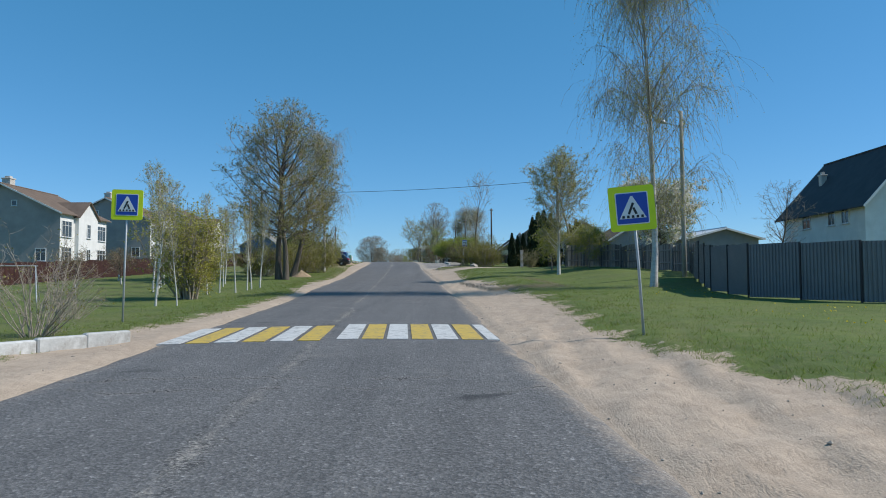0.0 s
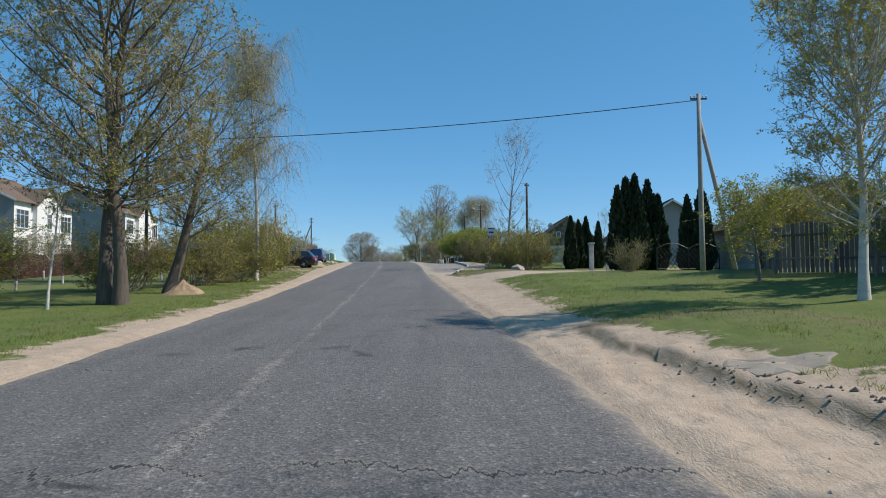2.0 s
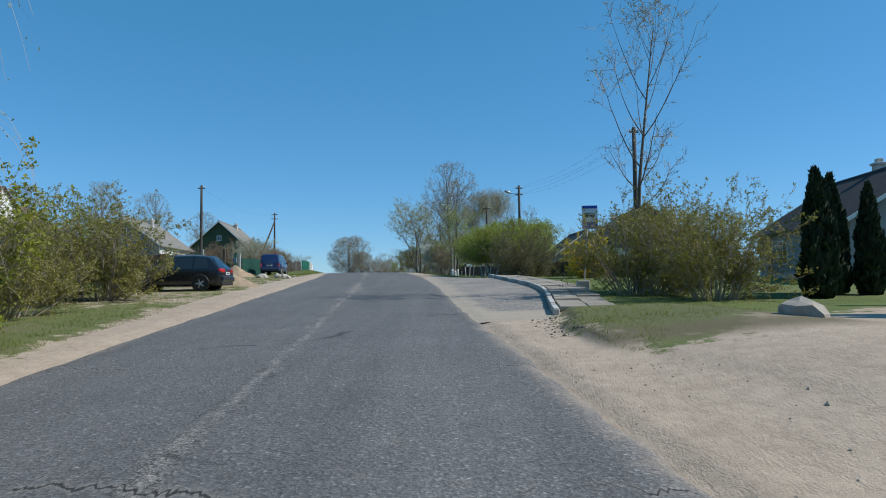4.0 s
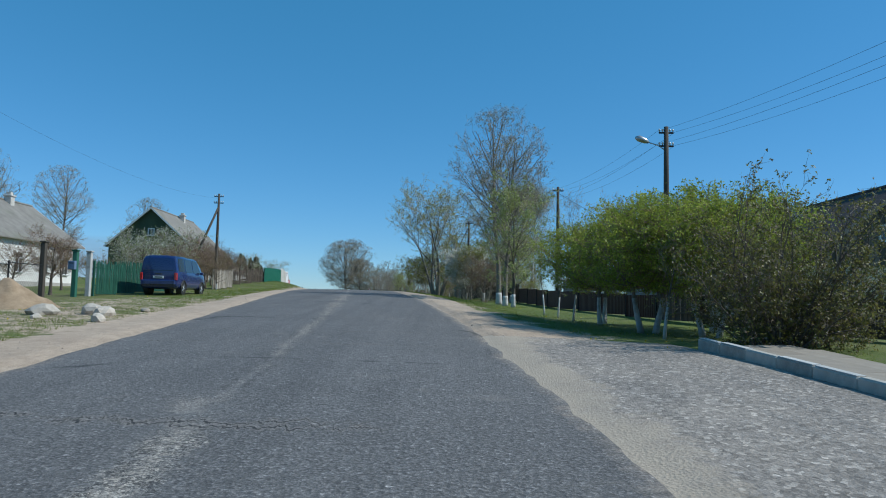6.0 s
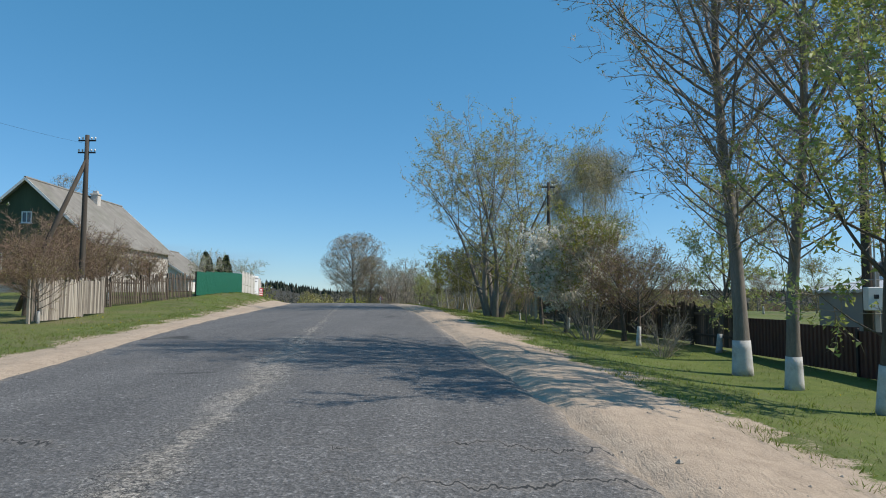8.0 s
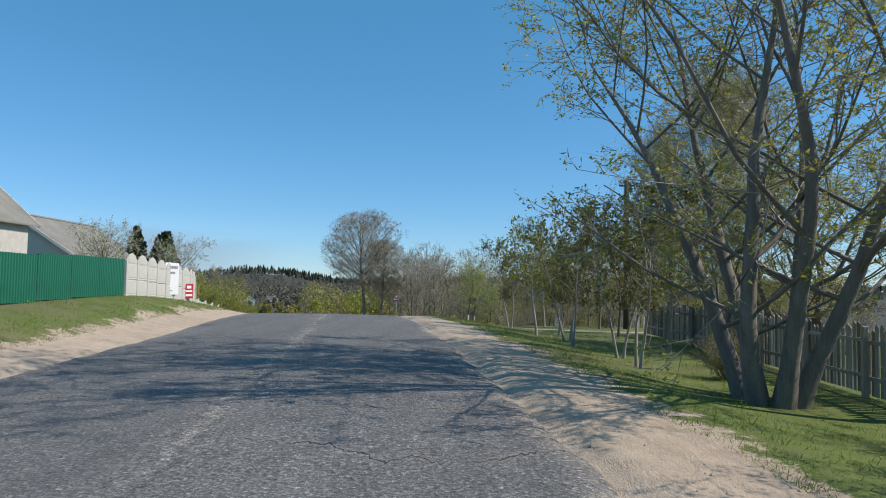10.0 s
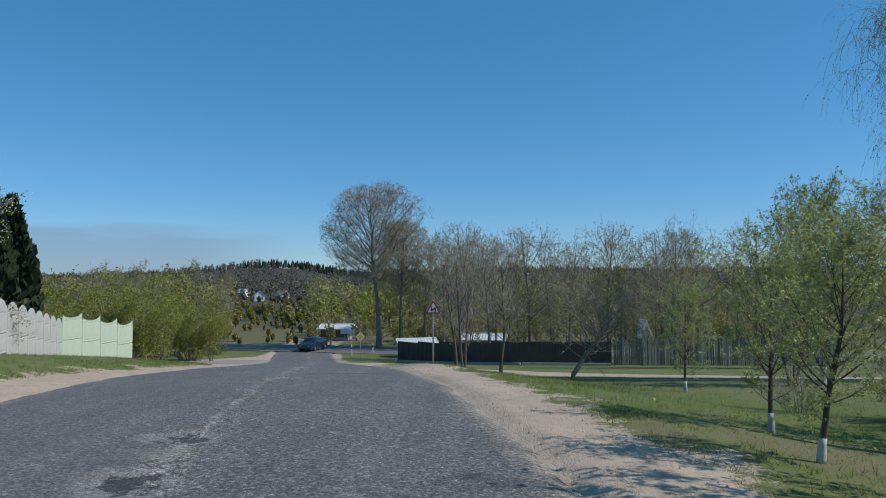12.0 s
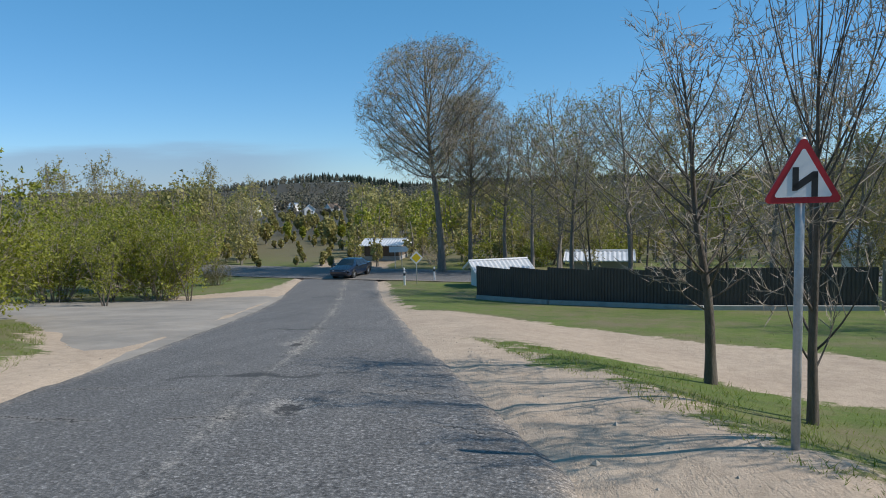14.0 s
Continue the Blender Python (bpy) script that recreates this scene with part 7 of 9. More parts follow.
def pediment(e, W, w, wall_h, peak):
    """A shallow gabled bay in the middle of a house's right-hand wall."""
    x0, x1, h = W / 2 - 0.3, W / 2 + 0.45, w / 2
    g = Geo()
    ring = [(-h, -0.8), (h, -0.8), (h, wall_h), (0, peak), (-h, wall_h)]
    g.add([(x, y, z) for x in (x0, x1) for y, z in ring], [(9, 8, 7, 6, 5)[::-1]] + [(i, (i + 1) % 5, 5 + (i + 1) % 5, 5 + i) for i in range(5)])
    bay = g.done("bay", [M_WHITEWALL], e)
    for sgn in (-1, 1):
        d = Vector((0, sgn * (h + 0.25), -(peak - wall_h) * (h + 0.25) / h))
        c = Vector((W / 2 - 1.4, 0, peak + 0.06)) + d / 2
        m = Matrix.Translation(c) @ Matrix.Rotation(math.atan2(d.z, d.y), 4, "X")
        Geo().add(*moved_box((0, 0, 0), (4.2, d.length, 0.09), m)).done("bay_roof", [M_BROWNROOF], bay)
    for z, ww, hh in ((4.5, 0.75, 1.5), (1.7, 0.75, 1.5)):
        window(e, Matrix.Translation((x1, 0.0, z)) @ Matrix.Rotation(math.pi / 2, 4, "Z"), ww, hh, 2)


for k in range(3):
    hx, hy = -45.6 - 0.1 * k, 78.2 + 22.7 * k
    e = gable_house("row_house", (hx, hy, gz(hx, hy) + 0.1), 0, 12.4, 10.0, 6.2, 3.0, M_WHITEWALL, M_BROWNROOF, windows=HB, chimneys=[(-0.4, -3.4, 0.9, 1.0)], waves=0.3, front_mat=M_GREYWALL,
                    label="two-storey white house with a grey gable and brown roof")
    pediment(e, 12.4, 4.2, 6.0, 7.75)
gable_house("shed", (-19.6, 242.8, gz(-19.6, 242.8) - 0.35), -70, 2.4, 3.2, 1.55, 0.45, M_WHITEWALL, M_METALROOF, waves=0.3, label="low shed with a white metal roof behind a dark fence")
gable_house("shed", (-12.9, 243.0, gz(-12.9, 243)), 84, 2.4, 3.6, 1.8, 0.35, M_GREYWALL, M_METALROOF, waves=0.3, label="long low shed with a pale metal roof")
gable_house("shed", (-32.4, 266.0, gz(-32.4, 266)), 85, 3.0, 3.6, 1.5, 0.4, M_WOODDARK, M_METALROOF, waves=0.3, label="dark wooden shed with a whitish roof beyond the junction")
gable_house("shed", (2.0, 240.5, gz(2, 240.5)), 5, 1.0, 1.8, 2.2, 1.3, M_WHITEWALL, M_METALROOF, waves=0.3, over=0.1, label="narrow white shed with a steep roof behind the palisade")
for hx, hy, r in ((-159, 620, 20), (-152, 646, -30), (-176, 572, 70), (-205, 720, 60), (-240, 760, 0)):
    gable_house("far_house", (hx, hy, gz(hx, hy) + 0.5), r, 6.5, 8, 3.2, 2.8, M_WHITEWALL, M_METALROOF if hx % 2 else M_BROWNROOF, waves=3, plinth=0,
                windows=[("f", -1.5, 1.6, 1.0, 1.2, 2), ("f", 1.5, 1.6, 1.0, 1.2, 2), ("r", 0, 1.6, 1.0, 1.2, 2)], label="small white house far down in the valley")

# ---- fences ----
def mesh_section(height):
    """Chain-link netting between thin posts."""
    def maker(e, m, ln, k):
        def net():
            g = Geo()
            n = int(ln / 0.16)
            for i in range(-int(height / 0.16), n + 1):
                for s in (0, 1):
                    a, b = i * 0.16, i * 0.16 + height
                    a1, b1 = max(a, 0), min(b, ln)
                    if b1 <= a1:
                        continue
                    za, zb = a1 - a + 0.06, b1 - a + 0.06
                    if s:
                        za, zb = height + 0.12 - za, height + 0.12 - zb
                    g.tube([(a1 - ln / 2, 0, za), (b1 - ln / 2, 0, zb)], 0.004, 3)
            return g, [M_BLACK], False
        piece("netting", "netting_%.2f_%.2f" % (height, ln), net, e, m)
        piece("rail", "net_rail_%.2f" % ln, lambda: (Geo().tube([(-ln / 2, 0, 0), (ln / 2, 0, 0)], 0.018, 5), [M_BLACK], False), e, m @ Matrix.Translation((0, 0, height + 0.05)))
        piece("post", "net_post_%.2f" % height, lambda: (Geo().tube([(0, 0.04, -0.3), (0, 0.04, height + 0.12)], 0.035, 6), [M_BLACK], False), e, m @ Matrix.Translation((-ln / 2, 0, 0)))
    return maker


fence_run("metal_fence", [(24, 19), (14.5, 22.0), (12.6, 25.8), (13.2, 31), (14.6, 37.0)], sheet_section(M_GREYSHEET, 2.0, 0.13), 2.4, "grey profiled sheet metal fence along the lawn")
fence_run("plank_fence", [(14.8, 37.4), (16.0, 41.5), (15.3, 49), (13.3, 53.2), (11.2, 56.4), (13.0, 62.0), (21, 61), (34, 60)], scallop_section(M_GREYBOARD, 1.75), 2.3, "weathered grey board fence with arched tops")
fence_run("metal_fence", [(-30, 30), (-29.5, 60), (-28, 100)], sheet_section(M_BROWNSHEET, 1.65, 0.14), 2.5, "dark brown profiled sheet fence before the row houses")
fence_run("metal_fence", [(-19.4, 107.5), (-19.3, 114.3)], sheet_section(M_BROWNSHEET, 1.72, 0.14), 2.3, "brown profiled sheet fence of a cottage garden")
fence_run("metal_fence", [(-33, 106), (-19.4, 107.5)], sheet_section(M_BROWNSHEET, 1.72, 0.14), 2.3, "brown profiled sheet fence across a garden")
fence_run("metal_fence", [(-21.2, 163.3), (-22.4, 175.6)], sheet_section(M_GREENSHEET, 1.42, 0.14), 2.0, "bright green profiled sheet fence on a grassy bank")
fence_run("wire_fence", [(-19.6, 115.2), (-20.2, 117.5), (-20.4, 124.2)], mesh_section(1.35), 2.2, "dark chain-link fence on thin posts before a white cottage")
fence_run("picket_fence", [(-19.8, 127.5), (-20.4, 137.0)], picket_section(M_GREENPAINT, 1.6, 0.085, 0.05), 2.4, "green painted board fence with stout posts")
fence_run("picket_fence", [(-20.9, 147.5), (-21.2, 153.0)], picket_section(M_OLDWOOD, 1.5, 0.105, 0.095), 1.8, "weathered grey board fence")
fence_run("picket_fence", [(-22.9, 154.0), (-21.3, 163.0)], picket_section(M_WOODDARK, 1.35, 0.13, 0.07), 2.2, "dark picket fence in front of the brick house")
fence_run("concrete_fence", [(-22.6, 176.1), (-23.1, 181.6), (-23.5, 184.4), (-24.1, 186.6)], concrete_section(M_FENCECONC, 1.68), 1.2, "grey cast concrete fence with arched tops on a bank")
fence_run("concrete_fence", [(-24.6, 187.9), (-27.4, 195.0), (-30.3, 201.9)], concrete_section(M_FENCECONC, 1.62), 1.25, "grey cast concrete fence beyond the gate")
fence_run("concrete_fence", [(-30.6, 202.4), (-30.6, 208.3)], concrete_section(M_FENCEPALE, 1.7, 0), 1.5, "pale green painted concrete fence with scalloped tops")
fence_run("plank_fence", [(8.0, 113.5), (4.6, 124)], picket_section(M_WOODDARK, 1.25, 0.122, 0.119), 2.5, "dark brown board fence behind the clipped willows")
fence_run("metal_fence", [(4.6, 124), (2.4, 134), (1.2, 143)], sheet_section(M_BROWNSHEET, 1.0, 0.14), 2.3, "low dark brown profiled sheet fence behind the roadside trees")
fence_run("plank_fence", [(1.2, 143), (-0.6, 152), (-2.2, 160)], picket_section(M_WOODDARK, 1.25, 0.122, 0.119), 2.5, "dark brown board fence behind the orchard trees")
fence_run("plank_fence", [(10.6, 101), (9.4, 107), (8.0, 113.5)], picket_section(M_WOODDARK, 1.25, 0.105, 0.104), 2.0, "low dark fence behind the yellow shrub")
fence_run("picket_fence", [(-2.2, 160.5), (-2.0, 170), (-2.4, 178)], picket_section(M_OLDWOOD, 1.3, 0.14, 0.1), 2.4, "grey picket fence behind the orchard row")
fence_run("picket_fence", [(-1.5, 188.5), (2.6, 190.0)], picket_section(M_OLDWOOD, 1.5, 0.16, 0.09), 2.0, "grey palisade at the edge of the trees")
fence_run("metal_fence", [(-20.3, 233.9), (-16.5, 230.4), (-10.2, 226.0), (-3.6, 225.6)], sheet_section(M_DARKSHEET, 1.75, 0.16), 2.5, "almost black profiled sheet fence on a concrete base")
fence_run("picket_fence", [(-3.4, 225.5), (2.6, 225.2), (12, 224.6)], picket_section(M_OLDWOOD, 2.0, 0.135, 0.115), 2.0, "grey wooden palisade of upright boards")


def fence_extras():
    """Concrete footing, banners, gate and gateposts that belong to the fences."""
    for a, b in (((-20.25, 233.7), (-16.5, 230.2)), ((-16.4, 230.1), (-10.2, 225.8)), ((-10.1, 225.8), (-3.7, 225.4))):
        z = (gz(*a) + gz(*b)) / 2
        d = Vector((b[0] - a[0], b[1] - a[1]))
        za, zb = gz(*a), gz(*b)
        m = Matrix.Translation(((a[0] + b[0]) / 2, (a[1] + b[1]) / 2 - 0.1, z)) @ Matrix.Rotation(math.atan2(d.y, d.x), 4, "Z") @ Matrix.Rotation(-math.atan2(zb - za, d.length), 4, "Y")
        ob = Geo().add(*moved_box((0, 0, 0.05), (d.length, 0.16, 0.34), m)).done("footing", [M_CONCRETE])
        tagged(ob, "low pale concrete footing under the dark fence", "footing", kind="structure")

    def banner(x, y, z, rot, w, h, label, field, bars):
        e = holder("banner", (x, y, z), rot, label, "banner")
        Geo().plate(rounded(w, h, 0.02), 0.012).done("sheet", [field], e)
        for bx, bz, bw, bh in bars:
            g = Geo().plate([(bx - bw / 2, bz - bh / 2), (bx + bw / 2, bz - bh / 2), (bx + bw / 2, bz + bh / 2), (bx - bw / 2, bz + bh / 2)], 0.004, Matrix.Translation((0, -0.006, 0)))
            g.done("print_bar", [M_GREYSHEET if field is M_SIGNWHITE else M_SIGNWHITE], e)
    banner(-23.0, 181.2, gz(-23.1, 181.2) + 0.95, 85, 1.22, 1.45, "white printed banner hung on a concrete fence", M_SIGNWHITE,
           [(-0.42 + 0.14 * k, 0.52, 0.1, 0.13) for k in range(7)] + [(-0.28 + 0.12 * k, 0.27, 0.09, 0.1) for k in range(5)] + [(-0.42, -0.25, 0.07, 0.3), (-0.2, -0.55, 0.5, 0.04)])
    banner(-23.32, 183.75, gz(-23.4, 183.7) + 0.52, 82, 1.12, 0.72, "red printed banner hung on a concrete fence", M_SIGNRED, [(0.16, 0.2, 0.4, 0.14), (0.16, 0.0, 0.6, 0.08), (0.16, -0.2, 0.6, 0.1), (-0.4, -0.08, 0.2, 0.4)])
    e = holder("metal_gate", (-24.36, 187.25, gz(-24.36, 187.25)), 110, "narrow green sheet metal gate in the concrete fence", "gate")
    Geo().box((0, 0, 0.72), (1.15, 0.04, 1.4), 0, 0.01).done("leaf", [M_GREENSHEET], e)
    Geo().tube([(0.4, -0.05, 0.8), (0.52, -0.05, 0.8)], 0.02, 6).done("handle", [M_BLACK], e)
    e = holder("notice_board", (-24.75, 188.6, gz(-24.8, 188.6)), 111, "yellow notice plate fixed on the fence", "notice board")
    Geo().plate(rounded(0.5, 0.6, 0.02), 0.02, Matrix.Translation((0.1, -0.1, 0.95))).done("plate", [M_SIGNYELLOW], e)
    for x, y, h, m in ((-20.0, 126.0, 2.0, M_GREENPAINT), (-20.0, 127.2, 2.0, M_LIME), (-20.6, 124.6, 2.3, M_POLE), (-19.3, 114.6, 1.4, M_POLE)):
        e = holder("gate_post", (x, y, gz(x, y)), 0, "stout painted gate post at a garden fence", "gate post", "gate posts")
        Geo().box((0, 0, h / 2 - 0.2), (0.2, 0.2, h + 0.4), 4, 0.02).done("post", [m], e)
        Geo().box((0, 0, h + 0.04), (0.27, 0.27, 0.07), 4, 0.02).done("cap", [m], e)
    e = holder("letter_box", (-20.0, 125.75, gz(-20, 125.75) + 1.25), 0, "small light blue letter box on a gate post", "letter box")
    Geo().box((0, -0.0, 0.15), (0.3, 0.18, 0.38), 0, 0.02).done("box", [M_BLUEWALL], e)
    Geo().box((0, -0.1, 0.24), (0.2, 0.02, 0.03), 0, 0.004).done("slot", [M_BLACK], e)
    e = holder("swing_frame", (-18.3, 31.5, gz(-18.3, 31.5)), 25, "bare metal swing frame standing on the grass", "swing frame")
    for s in (-1, 1):
        for t in (-1, 1):
            Geo().tube([(s * 0.9 + s * 0.15, t * 0.7, -0.1), (s * 0.9, 0, 1.7)], 0.03, 6).done("leg", [M_GALV], e)
    Geo().tube([(-1.0, 0, 1.7), (1.0, 0, 1.7)], 0.035, 6).done("crossbar", [M_GALV], e)
    e = holder("wooden_bench", (8.0, 106.0, gz(8.0, 106)), 68, "grey wooden bench by the roadside shrubs", "bench")
    Geo().box((0, 0, 0.45), (1.8, 0.32, 0.06), 0, 0.01).done("seat", [M_OLDWOOD], e)
    Geo().box((0, 0.2, 0.8), (1.8, 0.04, 0.16), 0, 0.01).done("backrest", [M_OLDWOOD], e)
    for s in (-0.75, 0.75):
        Geo().box((s, 0.05, 0.3), (0.1, 0.3, 0.75), 0, 0.01).done("leg", [M_OLDWOOD], e)
    # lattice gate and white gateposts of the yard beyond the side entry
    e = holder("lattice_gate", (14.2, 73.5, gz(14.2, 73.5)), 12, "dark lattice driveway gate with an arched top", "gate")
    g = Geo()
    for k in range(15):
        x = -2.0 + 0.28 * k
        g.tube([(x, 0, 0.15), (min(x + 1.0, 2.0), 0, 0.15 + min(1.2, (2.0 - x) * 1.2))], 0.016, 4)
        g.tube([(x, 0.01, 0.15), (max(x - 1.0, -2.0), 0.01, 0.15 + min(1.2, (x + 2.0) * 1.2))], 0.016, 4)
    g.done("lattice", [M_BLACK], e)
    g = Geo()
    g.tube([(-2.05, 0, 0.12), (2.05, 0, 0.12)], 0.025, 6)
    for a in (-2.05, 0.02):
        g.tube([(a + 2.03 * k / 10, 0, 1.32 + 0.32 * math.sin(math.pi * k / 10)) for k in range(11)], 0.025, 6)
    for x in (-2.05, 0, 2.05):
        g.tube([(x, 0, -0.1), (x, 0, 1.4)], 0.035, 6)
    g.done("gate_frame", [M_BLACK], e)
    for x, y in ((10.4, 82.5), (11.5, 82.0)):
        e = holder("gate_post", (x, y, gz(x, y)), 0, "white square gate post at a driveway", "gate post", "gate posts")
        Geo().box((0, 0, 0.85), (0.3, 0.3, 2.1), 0, 0.02).done("post", [M_LIME], e)
        Geo().box((0, 0, 1.95), (0.42, 0.42, 0.12), 0, 0.03).done("cap", [M_LIME], e)
    e = holder("garden_rack", (14.2, 27.6, gz(14.2, 27.6)), 0, "thin upright metal rods leaning before the fence", "garden rack")
    for k in range(5):
        Geo().tube([(k * 0.16, 0, 0), (k * 0.16 + 0.02, 0.05, 1.5)], 0.018, 5).done("rod", [M_GALV], e)
    # heap of rubble by the fence
    r = random.Random(5)
    for k in range(22):
        x, y = 15.8 + r.gauss(0, 0.8), 25.8 + r.gauss(0, 0.5)
        s = r.uniform(0.15, 0.42)
        ob = stone_mesh("rubble_piece", s, k, M_RUBBLE)
        ob.location = (x, y, gz(x, y) + s * 0.2)
        tagged(ob, "broken reddish lump in a rubble heap", "rubble", "rubble heap")


def stone_mesh(name, s, seed, mat, flat=0.7):
    bm = bmesh.new()
    bmesh.ops.create_icosphere(bm, subdivisions=2, radius=s)
    r = random.Random(seed)
    ax = (r.uniform(0.7, 1.3), r.uniform(0.7, 1.2), flat * r.uniform(0.8, 1.2))
    for v in bm.verts:
        k = 1 + 0.28 * noise.noise(v.co / s * 1.3 + Vector((seed * 3.1, 0, 0))) + 0.10 * noise.noise(v.co / s * 3.5 + Vector((0, seed, 0)))
        v.co = Vector((v.co.x * ax[0], v.co.y * ax[1], v.co.z * ax[2])) * k
    me = bpy.data.meshes.new(name)
    bm.to_mesh(me)
    bm.free()
    me.materials.append(mat)
    ob = new(name, me)
    ob.rotation_euler = (0, 0, r.uniform(0, 6))
    return ob


fence_extras()
for k, (x, y, s) in enumerate(((-14.9, 114.7, 0.36), (-13.9, 115.4, 0.34), (-13.3, 114.9, 0.30), (-14.3, 113.4, 0.16), (-12.7, 113.3, 0.18), (-13.0, 116.8, 0.14), (4.5, 77.5, 0.42))):
    ob = stone_mesh("field_stone", s, k + 40, M_STONE)
    ob.location = (x, y, gz(x, y) + s * 0.35)
    tagged(ob, "pale field stone lying on the verge", "stone", "stones along the verge")


def sand_heap(x, y, rx, ry, h, seed, label):
    bm = bmesh.new()
    n, m = 40, 14
    top = bm.verts.new((0, 0, h))
    rings = []
    for j in range(1, m + 1):
        t = j / m
        ring = []
        for i in range(n):
            a = 6.28318 * i / n
            k = 1 + 0.18 * noise.noise(Vector((math.cos(a) * 1.5 + seed, math.sin(a) * 1.5, 0)))
            z = h * (1 - t) ** 1.15 * (1 + 0.12 * noise.noise(Vector((math.cos(a) * t * 3, math.sin(a) * t * 3, seed)))) + 0.11 * (1 - t * 0.6) * noise.noise(Vector((math.cos(a) * t * 8, math.sin(a) * t * 8, seed * 2))) - 0.15 * t
            px, py = rx * t * k * math.cos(a), ry * t * k * math.sin(a)
            ring.append(bm.verts.new((px, py, z + (gz(x + px, y + py) - gz(x, y)))))
        rings.append(ring)
    for i in range(n):
        bm.faces.new((top, rings[0][i], rings[0][(i + 1) % n]))
        for j in range(m - 1):
            bm.faces.new((rings[j][i], rings[j + 1][i], rings[j + 1][(i + 1) % n], rings[j][(i + 1) % n]))
    me = bpy.data.meshes.new("sand_mound")
    bm.to_mesh(me)
    bm.free()
    me.polygons.foreach_set("use_smooth", np.ones(len(me.polygons), dtype=bool))
    me.materials.append(M_SANDHEAP)
    ob = new("sand_mound", me)
    ob.location = (x, y, gz(x, y))
    tagged(ob, label, "sand heap", "sand heaps")


sand_heap(-13.9, 100.9, 2.7, 1.9, 1.1, 1.0, "heap of yellowish building sand behind a parked car")
sand_heap(-17.6, 117.5, 1.8, 1.5, 0.95, 5.0, "smaller heap of building sand beside a pole")
sand_heap(-11.5, 62.2, 1.2, 1.0, 0.65, 9.0, "small heap of sand at the foot of a leaning trunk")


# ---- trees and shrubs ----
birch_big = make_weeper("birch", 11, 18.5, 0.165, 4.8, 56, 8, 9, 2.3, 6, 0.045)
birch_mid = make_tree("birch", 12, 9.3, 0.12, 0.20, 5.4, 44, 9, 8, 8, 0.045, M_BIRCH, M_TWIG, L_YELLOWGREEN, "egg", 0.10, 0.06, angle=0.95, twig_len=0.4, kink=0.06, fine=4)
broad = make_tree("broad_tree", 13, 15.4, 0.27, 0.18, 10.6, 52, 8, 7, 8, 0.068, M_BARK, M_TWIG, L_OLIVE, "round", 0.07, angle=0.66, twig_len=0.7, fine=2, kink=0.12, ball=(5.3, 9.2, 6.2))
broad_lean = make_tree("broad_tree", 14, 10.5, 0.26, 0.25, 7.0, 32, 8, 7, 8, 0.06, M_BARK, M_DARKTWIG, L_OLIVE, "round", 0.08, 0.05, lean=(0.22, 0.1), angle=0.75, twig_len=0.55)
tall = make_tree("tall_tree", 15, 12.3, 0.16, 0.22, 7.0, 44, 9, 7, 2, 0.05, M_BARKPALE, M_TWIG, L_OLIVE, "egg", 0.09, angle=0.95, lime=0.75, twig_len=0.42, fine=3, kink=0.06, ball=(3.5, 7.0, 5.4))
leafy = make_tree("leafy_tree", 16, 7.4, 0.09, 0.18, 4.4, 26, 6, 5, 10, 0.058, M_BARK, M_TWIG, L_FRESHPALE, "egg", 0.14, angle=0.9, lime=0.75, twig_len=0.4, kink=0.05)
garden = make_tree("garden_tree", 17, 5.6, 0.075, 0.28, 4.6, 22, 7, 5, 6, 0.052, M_BARKPALE, M_TWIGRED, L_OLIVEGREEN, "round", 0.12, angle=0.85, twig_len=0.42)
willow = make_tree("willow", 18, 10.8, 0.18, 0.12, 9.6, 46, 9, 7, 12, 0.042, M_BARKPALE, M_TWIG, L_YELLOWGREEN, "round", 0.10, stems=6, angle=1.0, twig_len=0.55)
ball_willow = make_tree("clipped_willow", 19, 3.9, 0.12, 0.30, 5.6, 46, 9, 8, 15, 0.045, M_BARKPALE, M_TWIGRED, L_BRIGHT, "round", 0.04, angle=0.5, lime=1.05, stems=2, twig_len=0.5, ball=(2.9, 2.7, 1.5), fine=2)
blossom = make_tree("blossom_tree", 20, 5.0, 0.09, 0.22, 5.0, 22, 7, 5, 7, 0.045, M_BARK, M_TWIG, L_FRESH, "round", 0.10, angle=0.75, flowers=L_BLOSSOM, flower_share=0.5, twig_len=0.4, fine=2)
cherry = make_tree("cherry_tree", 28, 5.0, 0.09, 0.22, 5.0, 26, 8, 7, 18, 0.09, M_BARK, M_TWIG, L_FRESH, "round", 0.10, angle=0.7, flowers=L_BLOSSOM, flower_share=0.9, twig_len=0.4, fine=2)
fruit = make_tree("fruit_tree", 21, 4.4, 0.09, 0.20, 5.4, 22, 7, 5, 4, 0.042, M_BARK, M_TWIGRED, L_OLIVE, "round", 0.12, angle=0.75, flowers=L_PALEBLOSSOM, flower_share=0.55, lime=0.8, twig_len=0.42)
apple = make_tree("apple_tree", 41, 4.7, 0.12, 0.22, 5.0, 26, 8, 7, 1, 0.035, M_BARK, M_TWIGRED, L_OLIVE, "round", 0.12, angle=0.7, twig_len=0.45, fine=4)
verge = make_tree("verge_tree", 63, 4.8, 0.06, 0.30, 3.3, 20, 6, 4, 4, 0.072, M_BIRCHGREY, M_DARKTWIG, L_OLIVEGREEN, "egg", 0.14, angle=0.95, twig_len=0.38, fine=1, kink=0.06)
verge_pair = make_tree("verge_tree", 64, 4.7, 0.065, 0.34, 3.5, 22, 6, 5, 3, 0.07, M_BIRCHGREY, M_DARKTWIG, L_DULL, "round", 0.14, stems=2, angle=0.95, twig_len=0.38, fine=1)
